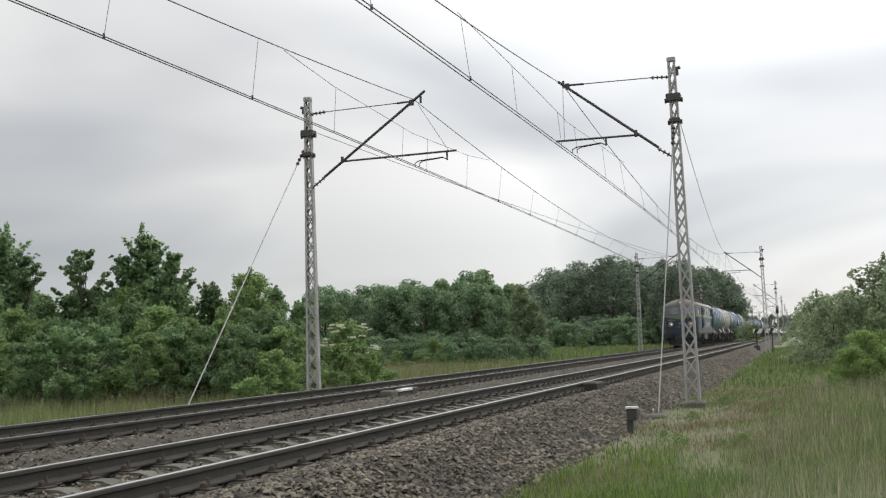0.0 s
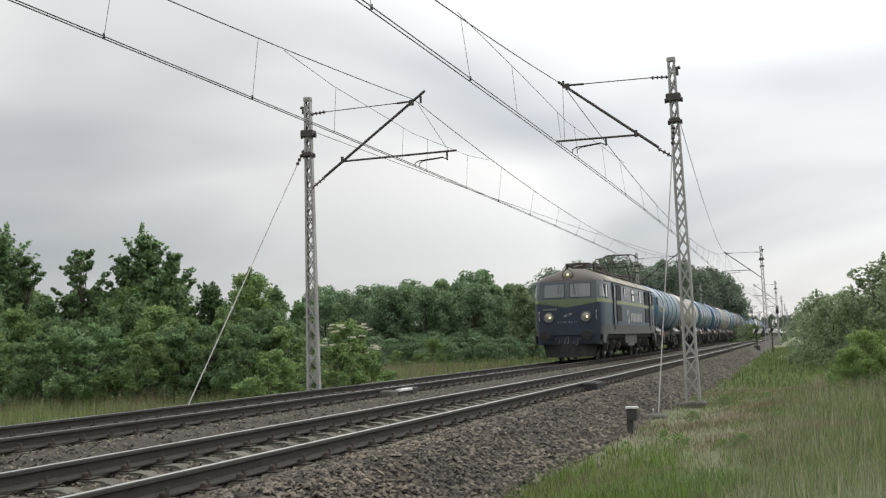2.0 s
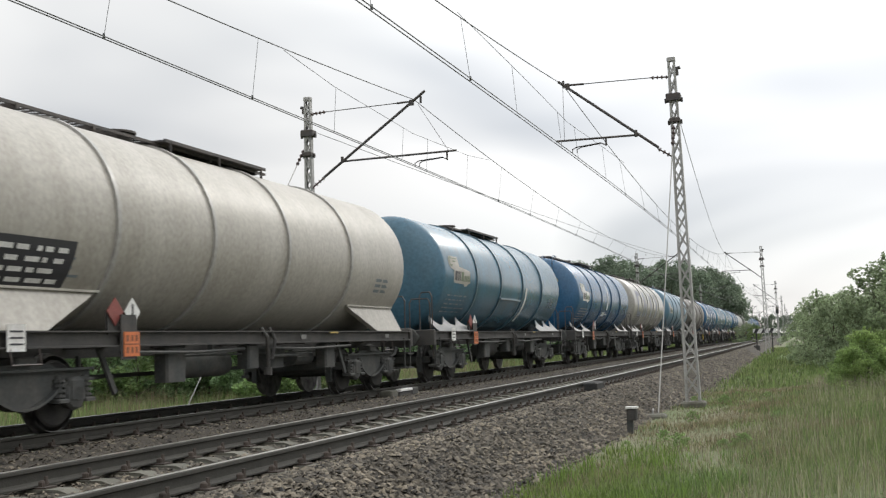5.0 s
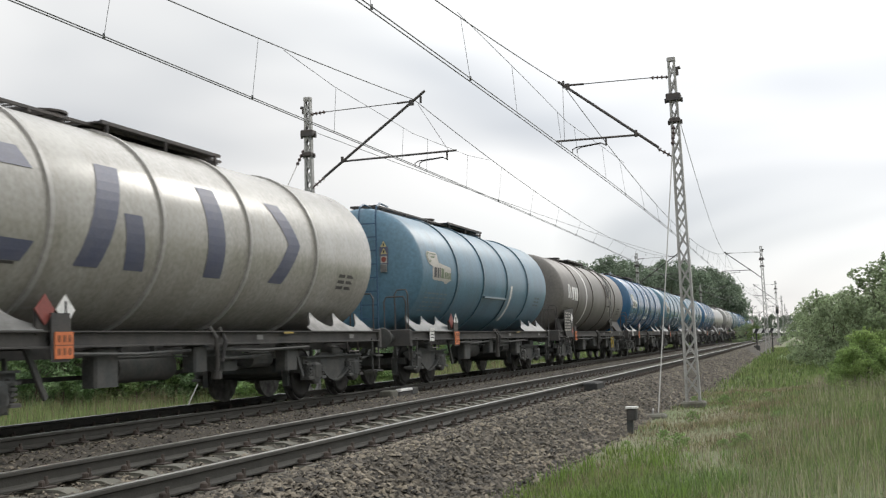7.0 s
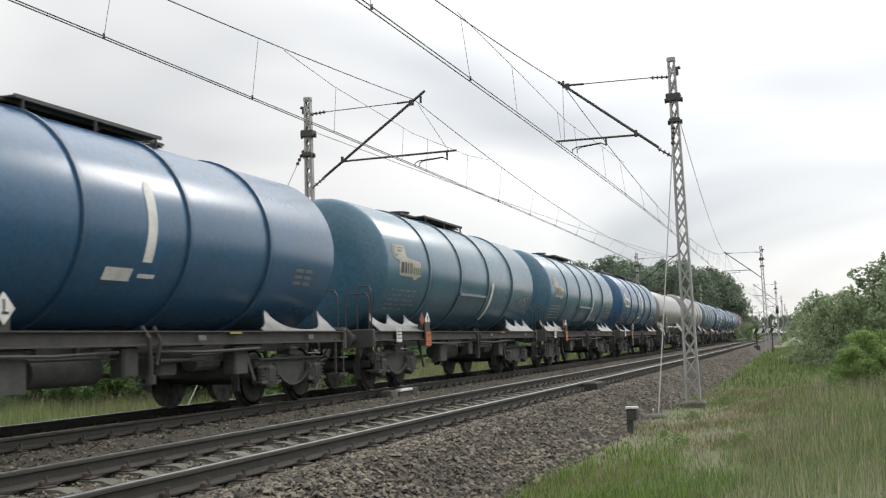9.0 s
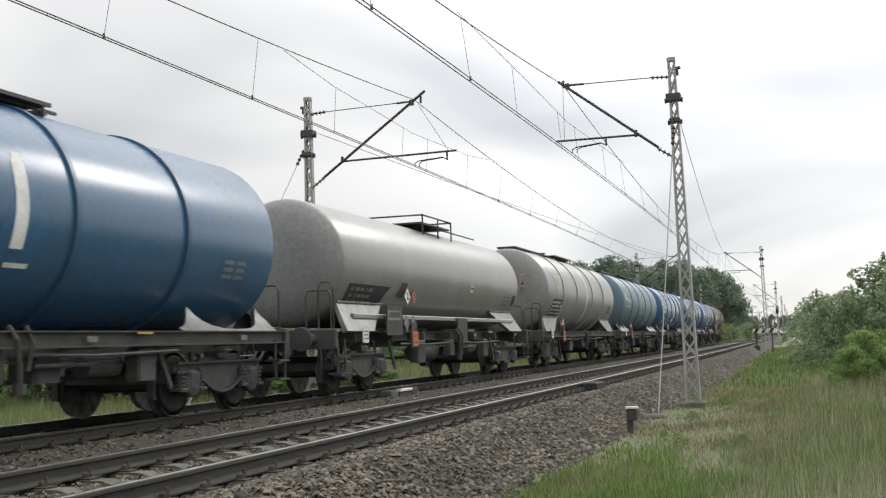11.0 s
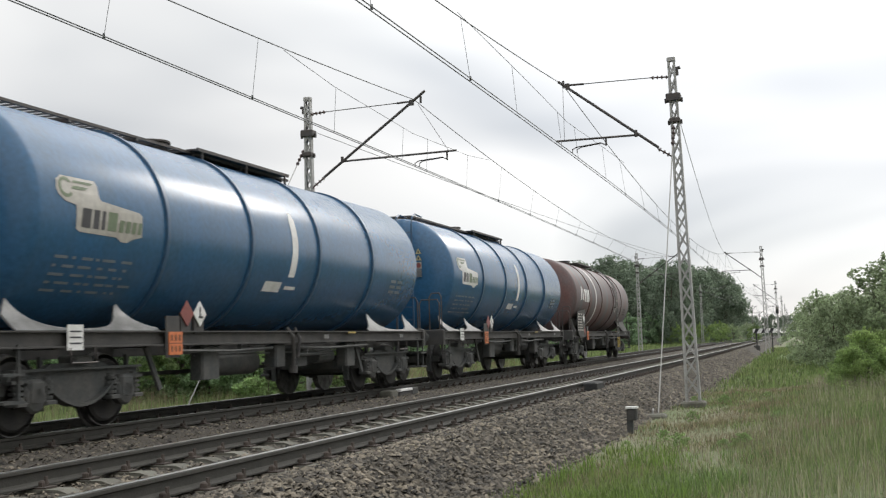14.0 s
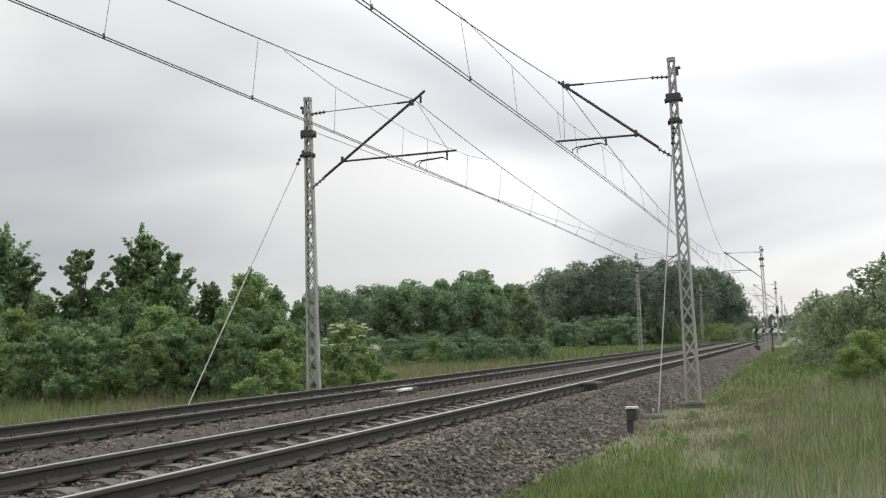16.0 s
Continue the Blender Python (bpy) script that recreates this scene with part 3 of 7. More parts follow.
rope("anchor_wire", (-6.6, 27.3, 6.5), (-4.3, 88.5, 6.9), 0.009, "thin anchor wire between two masts", 0.2, "wire")


# ---- wagons ----
def wheelset_parts(bogie, y, r):
    def wheel(s):
        s.turned([(0.0, r * 0.2), (0.0, r * 0.3), (0.02, r * 0.34), (0.025, r * 0.82), (0.0, r * 0.88), (0.0, r * 0.985)], 28, "x")
        s.turned([(-0.001, r * 0.985), (0.0, r), (-0.1, r + 0.004), (-0.105, r + 0.03), (-0.135, r + 0.028), (-0.135, r * 0.3)], 28, "x", mi=1)
    for side in (-1, 1):
        me = shared(("wheel", r), wheel, [M["wheel"], M["tread"]], True)
        part("wheel", me, M["wheel"], bogie, at=pose(side * 0.82, y, r, 0, 0, 0 if side == 1 else 180))
    me = shared(("axle", r), lambda s: s.rod((-0.8, 0, 0), (0.8, 0, 0), 0.085, 12), M["black"], True)
    part("axle", me, M["black"], bogie, at=pose(0, y, r))


def wagon_bogie(wagon, y):
    b = part("bogie", shared(("bogie",), bogie_frame, M["black"]), M["black"], wagon, "grimy black two-axle bogie", at=pose(0, y, 0))
    for dy in (-0.9, 0.9):
        wheelset_parts(b, dy, 0.46)


def bogie_frame(s):
    """Cast side frames with a fish-bellied middle, sprung axle boxes, cross members and brake gear."""
    belly = [(0.68 * k / 6, 0.31 + 0.27 * (k / 6) ** 2) for k in range(-6, 7)]
    top = [(1.30, 0.62), (1.28, 0.74), (0.66, 0.76), (0.5, 0.82), (-0.5, 0.82), (-0.66, 0.76), (-1.28, 0.74), (-1.30, 0.62)]
    for side in (-1, 1):
        x = side * 1.02
        s.plate(belly + [(1.0, 0.64)] + top + [(-1.0, 0.64)], x - 0.04, x + 0.04)
        rim = [(-1.3, 0.62), (-1.0, 0.64)] + belly + [(1.0, 0.64), (1.3, 0.62)]
        for (y0, z0), (y1, z1) in zip(rim[:-1], rim[1:]):
            s.bar((x + side * 0.03, y0, z0), (x + side * 0.03, y1, z1), 0.16, 0.035)
        s.bar((x + side * 0.03, -1.28, 0.75), (x + side * 0.03, 1.28, 0.75), 0.16, 0.03)
        for dy in (-0.9, 0.9):
            s.turned([(0.0, 0.19), (0.1, 0.2), (0.13, 0.17), (0.15, 0.09), (0.16, 0.085)], 16, "x", (x if side == 1 else x - 0.16, dy, 0.46))
            s.box((x + side * 0.06, dy, 0.52), (0.2, 0.30, 0.26), chamfer=0.04)
            for e in (-0.26, 0.26):
                s.box((x + side * 0.05, dy + e, 0.38), (0.2, 0.2, 0.05), chamfer=0.015)
                for q in range(4):
                    s.rod((x + side * 0.05, dy + e, 0.42 + q * 0.06), (x + side * 0.05, dy + e, 0.455 + q * 0.06), 0.085, 10)
                s.rod((x + side * 0.05, dy + e, 0.4), (x + side * 0.05, dy + e, 0.68), 0.05, 8)
        s.box((x, 0, 0.86), (0.26, 0.36, 0.1), chamfer=0.02)
        for dy in (-0.38, 0.38, -1.42, 1.42):
            s.box((side * 0.78, dy, 0.44), (0.1, 0.07, 0.36))
            s.bar((side * 0.8, dy, 0.6), (side * 0.8, dy, 0.9), 0.05)
    s.box((0, 0, 0.62), (2.0, 0.42, 0.22))
    for dy in (-1.3, 1.3):
        s.box((0, dy, 0.55), (2.0, 0.1, 0.14))
    for dy in (-0.4, 0.4):
        s.bar((-0.9, dy, 0.36), (0.9, dy, 0.36), 0.06)


def buffer(s):
    s.rod((0, 0, 0), (0, 0.34, 0), 0.1, 14)
    s.rod((0, 0.2, 0), (0, 0.54, 0), 0.075, 14)
    s.turned([(0.54, 0.2), (0.57, 0.225), (0.6, 0.21), (0.615, 0.1)], 20, "y")
    s.box((0, -0.01, 0), (0.36, 0.03, 0.36))


def coupling(s):
    s.rod((0, 0, 0), (0, 0.3, -0.03), 0.04, 8)
    for o in (-1, 1):
        s.tube([(o * 0.05, 0.28, -0.03), (o * 0.07, 0.45, -0.2), (o * 0.05, 0.6, -0.3)], 0.025)
    for o in (-1, 1):
        s.tube([(o * 0.4, 0, -0.1), (o * 0.4, 0.15, -0.3), (o * 0.35, 0.4, -0.36), (o * 0.3, 0.6, -0.25)], 0.03, 8)


def shell_patch(s, rows, R, cz, lift=0.006, mi=0):
    """A painted patch on the right flank of a tank: rows of (height above the tank's axis, from y, to y), bottom to top."""
    vs, fs = [], []
    full = []
    for (h0, a0, b0), (h1, a1, b1) in zip(rows[:-1], rows[1:]):
        k = max(1, int(abs(h1 - h0) / 0.12))
        full += [(h0 + (h1 - h0) * i / k, a0 + (a1 - a0) * i / k, b0 + (b1 - b0) * i / k) for i in range(k)]
    full.append(rows[-1])
    for h, a, b in full:
        ang = max(-1.45, min(1.5, h / R))
        for rr in (R + lift,):
            x, z = rr * math.cos(ang), cz + rr * math.sin(ang)
            vs += [(x, a, z), (x, b, z)]
    fs = [(2 * i, 2 * i + 1, 2 * i + 3, 2 * i + 2) for i in range(len(full) - 1)]
    return s.add(vs, fs, mi)


def saddle_skirt(side, end, h, R, cz, webs, low):
    """A sheet that flares from the tank's underside out to the sill; between its webs the upper edge is cut down in scallops."""
    hi, n, rows = cz - R * 0.70, 50, 6
    x_hi = R * 0.715
    s = Shape()
    vs = []
    for inner in (0.0, 0.025):
        for k in range(n + 1):
            y = h - 2.6 + 2.9 * k / n
            cut = low + (1 - low) * max(math.exp(-abs(y - h - q) / 0.22) for q in webs)
            for r in range(rows + 1):
                u = 1 - cut * r / rows
                vs.append((side * (x_hi + (1.31 - x_hi) * u ** 1.7 - inner), end * y, hi + (1.203 - hi) * u - inner * 0.3))
    m, c = (n + 1) * (rows + 1), rows + 1
    fs = []
    for k in range(n):
        for r in range(rows):
            a = k * c + r
            fs += [(a, a + 1, a + c + 1, a + c), (m + a, m + a + c, m + a + c + 1, m + a + 1)]
        a = k * c
        fs += [(a, a + c, m + a + c, m + a), (a + rows, m + a + rows, m + a + c + rows, a + c + rows)]
    for k in (0, n):
        fs += [(k * c + r, m + k * c + r, m + k * c + r + 1, k * c + r + 1) for r in range(rows)]
    return s.add(vs, fs)


def tank_wagon(label, color, T, R, cz, rings, style):
    """A bogie tank wagon, centred on y = 0, its leading end at -y. T: length between the rims of the tank's ends."""
    w = thing("tank_wagon", label, "tank wagon", "tank wagons of the train")
    h = T / 2
    paint_ = M[color]
    s = Shape()
    prof = []
    depth = 0.36
    for i in range(9):
        a = math.pi / 2 * i / 8
        prof.append((-h - depth * math.cos(a), max(0.02, R * (0.02 + 0.98 * math.sin(a) ** 0.6))))
    if style["belly"]:
        prof += [(-h + 3.0, R), (-0.3, R), (0.3, R), (h - 3.0, R)]
    prof += [(-y, r) for y, r in reversed(prof[:9])]
    s.turned(prof, 48, "y", (0, 0, cz))
    part("tank_shell", s, paint_, w, smooth=True)
    ringkey = ("ring", R, cz, style["ring"])
    me = shared(ringkey, lambda q: q.turned([(-0.045, R - 0.01), (-0.04, R + 0.035), (0.04, R + 0.035), (0.045, R - 0.01)], 48, "y", (0, 0, cz)), M[style["ring"]], True)
    for f in rings:
        part("stiffening_ring", me, M[style["ring"]], w, at=pose(0, -h + f * T / 13.1, 0))
    # frame
    fh = h + 0.68
    for side in (-1, 1):
        q = Shape()
        inset = 0.45 if style["belly"] else 0.0
        sec = [(1.17, 1.0), (1.33, 1.0), (1.33, 1.02), (1.27, 1.025), (1.27, 1.175), (1.33, 1.18), (1.33, 1.2), (1.17, 1.2)]
        q.add([(side * (a - inset), e * fh, b) for e in (-1, 1) for a, b in sec], [(i, (i + 1) % 8, 8 + (i + 1) % 8, 8 + i) for i in range(8)] + [(0, 1, 2, 3, 4, 5, 6, 7), (15, 14, 13, 12, 11, 10, 9, 8)])
        part("side_sill", q, M["frame_grey"], w, "long dark channel sill")
    q = Shape()
    q.box((0, 0, 1.02), (1.3, 2 * fh - 0.3, 0.3))
    part("centre_sill", q, M["frame_grey"], w)
    for y in (-fh, fh):
        part("headstock", Shape().box((0, y, 1.06), (2.65, 0.14, 0.36), chamfer=0.02), M["frame_grey"], w)
    for y in np.linspace(-fh + 1.2, fh - 1.2, 7):
        part("cross_bearer", shared(("cross_bearer",), lambda q: q.box((0, 0, 1.08), (2.42, 0.1, 0.2)), M["frame_grey"]), M["frame_grey"], w, at=pose(0, y, 0))
    for end in (-1, 1):
        for x in (-0.875, 0.875):
            part("buffer", shared(("buffer",), buffer, M["black"], True), M["black"], w, at=pose(x, end * fh, 1.06, 0, 0, 0 if end == 1 else 180))
        part("coupling", shared(("coupling",), coupling, M["black"]), M["black"], w, at=pose(0, end * (fh + 0.05), 1.0, 0, 0, 0 if end == 1 else 180))
        wagon_bogie(w, end * (h - 1.15))
        # saddles under the tank
        if style["shroud"]:
            for side in (-1, 1):
                s = Shape()
                hi = cz - R * 0.62
                x_hi = side * (math.sqrt(R * R - (hi - cz) ** 2) + 0.01)
                vs = [(x_hi, end * (h - 2.5), hi), (x_hi, end * (h - 0.1), hi), (side * 1.3, end * (h + 0.1), 1.2), (side * 1.3, end * (h - 1.3), 1.2)]
                vs += [(a * 0.93, b, c - 0.03) for a, b, c in vs]
                s.add(vs, [(0, 1, 2, 3), (7, 6, 5, 4), (0, 4, 5, 1), (1, 5, 6, 2), (2, 6, 7, 3), (3, 7, 4, 0)])
                s.bar((x_hi + side * 0.02, end * (h - 2.5), hi), (x_hi + side * 0.02, end * (h - 0.1), hi), 0.05, 0.03)
                part("saddle", s, M[style["saddle"]], w, "flared saddle plate under the tank end")
        else:
            for side in (-1, 1):
                part("saddle", saddle_skirt(side, end, h, R, cz, style["webs"], style["web_low"]), M[style["saddle"]], w, "grimy light metal saddle skirt with pointed webs", smooth=True)
    # walkway and dome gear on top
    top = cz + R
    if style["belly"]:
        for side in (-1, 1):
            s = Shape()
            s.box((side * 1.13, 0, 1.5), (0.12, T - 1.0, 0.09), chamfer=0.02)
            part("tank_beam", s, paint_, w)
        s = Shape()
        s.box((0, 0.6, top + 0.06), (1.4, 2.3, 0.04))
        part("top_platform", s, M["dark_steel"], w)
        s = Shape()
        for x in (-0.75, 0.75):
            s.tube([(x, -0.6, top + 0.24), (x, 1.7, top + 0.24)], 0.022)
            for y in (-0.6, 0.6, 1.7):
                s.rod((x, y, top - 0.25), (x, y, top + 0.24), 0.02, 6)
        for y in (-0.6, 1.7):
            s.tube([(-0.75, y, top + 0.24), (0.75, y, top + 0.24)], 0.022)
        s.tube([(0.5, 1.7, top + 0.06), (0.55, 4.5, top + 0.03)], 0.02)
        part("platform_rail", s, M["dark_steel"], w)
        s = Shape()
        s.rod((0, 0.6, top - 0.05), (0, 0.6, top + 0.18), 0.28, 18)
        part("manhole", s, M["dark_steel"], w, smooth=True)
    else:
        short = style["short_walk"]
        y0, y1 = (-2.6, 2.2) if short else (-h + 0.1, 2.3)
        s = Shape()
        for x in (-0.32, 0.32):
            s.bar((x, y0, top + 0.05), (x, y1, top + 0.05), 0.04, 0.04)
        for y in np.arange(y0, y1, 0.16):
            s.box((0, y, top + 0.065), (0.62, 0.05, 0.02))
        for y in np.arange(y0 + 0.3, y1, 1.6):
            s.box((0, y, top + 0.02), (0.7, 0.06, 0.06))
        part("walkway", s, M["dark_steel"], w, "dark steel grating walkway on the tank's back")
        s = Shape()
        s.box((0.0, 0.3, top + 0.08), (1.0, 3.3, 0.025))
        for x in (-0.5, 0.5):
            s.bar((x, -1.35, top + 0.08), (x, 1.95, top + 0.08), 0.035, 0.05)
            for y in (-1.2, 0.3, 1.8):
                s.rod((x, y, top - 0.16), (x, y, top + 0.08), 0.025, 6)
        part("top_platform", s, M["dark_steel"], w)
        s = Shape()
        s.rod((0, -1.9, top - 0.05), (0, -1.9, top + 0.12), 0.26, 18)
        s.rod((0, -1.9, top + 0.12), (0, -1.9, top + 0.15), 0.31, 18)
        part("manhole", s, M["dark_steel"], w, smooth=True)
    # ladder
    if style["side_ladder"]:
        y = h - 4.3
        reach = R + 0.1

        def rail_at(f):
            """The ladder's line: f from 0 at its foot over 1, where it leaves the tank's flank, to 2 on the tank's back."""
            if f <= 1:
                return reach + 0.03 * (1 - f), 0.5 + (cz + 0.35 - 0.5) * f
            a = 0.25 + (f - 1) * (math.pi / 2 - 0.35)
            return reach * math.cos(a) + 0.05 * (2 - f), cz + reach * math.sin(a)
        s = Shape()
        for dy in (-0.2, 0.2):
            s.tube([(rail_at(f)[0], y + dy - 0.45 * max(0, f - 1), rail_at(f)[1]) for f in np.linspace(0, 2, 19)], 0.02)
        for k in range(13):
            f = 0.04 + k * 0.115 if k < 9 else 1.02 + (k - 9) * 0.24
            x, z = rail_at(f)
            off = 0.45 * max(0, f - 1)
            s.bar((x, y - 0.2 - off, z), (x, y + 0.2 - off, z), 0.02, 0.045)
        part("ladder", s, M["ladder_grey"], w, "light grey steel ladder")
        for dy in (-0.2, 0.2):
            part("ladder_foot", Shape().rod((reach + 0.03, y + dy, 0.5), (reach + 0.03, y + dy, 0.95), 0.026, 8), M["yellow"], w, "yellow ladder foot")
        for k in range(2):
            zb = (cz - 0.3) if k else 1.15
            part("ladder_bracket", Shape().bar((1.2 if k == 0 else R * 0.95, y, zb), (reach, y, zb), 0.05, 0.03), M["frame_grey"], w)
        # manway behind the ladder
        q = Matrix.Rotation(radians(90 - 14), 3, "Y")
        c = Vector(((R - 0.02) * math.cos(radians(14)), y - 0.05, cz + (R - 0.02) * math.sin(radians(14))))
        s = Shape()
        s.turned([(0.0, 0.31), (0.05, 0.31), (0.05, 0.26), (0.02, 0.25)], 24, "z")
        s.v = [tuple(c + q @ Vector(p)) for p in s.v]
        part("manway", s, M[style["ring"]], w, smooth=True)
        # dark disc within the rim, painting in the shade of the recess
        s = Shape()
        s.turned([(0.025, 0.25), (0.03, 0.24)], 24, "z")
        s.v = [tuple(c + q @ Vector(p)) for p in s.v]
        part("manway_dark", s, M["ink"], w)
        for k, m in ((0, "sign_yellow"), (1, "sign_yellow"), (2, "tank_cream")):
            s = Shape()
            b = -0.02 - 0.26 * k
            tip = 0.02 if k < 2 else 0.16
            shell_patch(s, [(b, y + 0.42, y + 0.62), (b + 0.2, y + 0.52 - tip / 2, y + 0.52 + tip / 2)], R, cz, 0.01)
            part("warning_sign", s, M[m], w)
    elif style["end_ladder"] and not style["short_walk"] and not style["belly"]:
        s = Shape()
        yl = -h - depth - 0.12
        for x in (0.1, 0.5):
            s.tube([(x, yl, 1.2), (x, yl, cz + R * 0.86), (x, yl + 0.08, top - 0.02), (x, yl + 0.3, top + 0.07), (x, -h + 0.3, top + 0.04)], 0.022)
        for z in np.arange(1.5, cz + R * 0.9, 0.3):
            s.bar((0.1, yl, z), (0.5, yl, z), 0.03)
        part("ladder", s, M[style["ladder"]], w)
    # end handrails at the corners
    for end in (-1, 1):
        s = Shape()
        ye = end * (fh - 0.05)
        s.tube([(1.2, ye, 1.2), (1.2, ye, 1.85), (1.15, ye, 1.95), (0.75, ye, 1.95), (0.7, ye, 1.85), (0.7, ye, 1.2)], 0.018)
        if end == -1:
            s.tube([(1.25, ye, 0.55), (1.25, ye, 2.0), (1.2, ye + 0.02, 2.1), (1.0, ye + 0.02, 2.1), (0.95, ye, 2.0), (0.95, ye, 1.2)], 0.018)
        part("handrail", s, M[style["hand"]], w)
        s = Shape()
        for z in (0.42, 0.72):
            s.box((1.25, ye - end * 0.2, z), (0.28, 0.36, 0.03))
        for e in (-0.17, 0.17):
            s.bar((1.3, ye - end * 0.2 + e, 0.42), (1.3, ye - end * 0.2 + e, 1.05), 0.03)
        part("step", s, M["black"], w)
    # gear below the frame
    s = Shape()
    s.rod((0.75, -1.6, 0.72), (0.75, -0.2, 0.72), 0.2, 16)
    s.box((0.75, -1.3, 0.93), (0.08, 0.06, 0.24))
    s.box((0.75, -0.5, 0.93), (0.08, 0.06, 0.24))
    part("air_tank", s, M["black"], w, smooth=True)
    s = Shape()
    s.box((0.9, 1.1, 0.78), (0.4, 0.5, 0.36), chamfer=0.04)
    s.rod((1.2, 0.7, 0.8), (1.2, 1.9, 0.8), 0.03, 8)
    s.rod((0.9, 2.0, 0.75), (0.9, 2.7, 0.75), 0.13, 12)
    s.bar((0, -h + 2.2, 0.6), (0, h - 2.2, 0.6), 0.06)
    s.bar((1.1, -2.6, 0.85), (1.1, 2.6, 0.85), 0.025)
    part("brake_gear", s, M["black"], w)
    for y, z0, wd in ((-2.3, 0.5, 0.5), (0.0, 0.62, 0.36), (3.0, 0.55, 0.42)):
        part("gear_box", Shape().box((1.12, y, (z0 + 1.0) / 2), (0.22, wd, 1.0 - z0), chamfer=0.03), M["black"], w)
    for end in (-1, 1):
        y = end * (h - 2.75)
        part("brake_lever", Shape().bar((1.14, y - 0.25, 1.0), (1.14, y + 0.1, 0.42), 0.04, 0.08), M["black"], w)
        part("brake_pipe", Shape().tube([(1.3, y, 0.93), (1.3, y * 0.5, 0.9), (1.25, y * 0.1, 0.93)], 0.025), M["black"], w)
        part("grab_iron", Shape().tube([(1.34, end * (h - 0.6), 1.0), (1.37, end * (h - 0.6), 0.82), (1.37, end * (h - 1.1), 0.82), (1.34, end * (h - 1.1), 1.0)], 0.014), M["dark_steel"], w)
    s = Shape()
    s.tube([(1.25, 0.2, 1.25), (1.35, 0.22, 1.1), (1.32, 0.3, 0.8), (1.3, 0.32, 0.62)], 0.035, 8)
    s.tube([(1.25, 0.5, 1.25), (1.35, 0.5, 1.05), (1.33, 0.42, 0.75)], 0.03, 8)
    s.rod((1.3, 0.32, 0.62), (1.3, 0.32, 0.5), 0.07, 10)
    part("outlet_valve", s, M["frame_grey"], w, "dark steel outlet pipes with a valve")
    decorate(w, h, R, cz, fh, style)
    return w


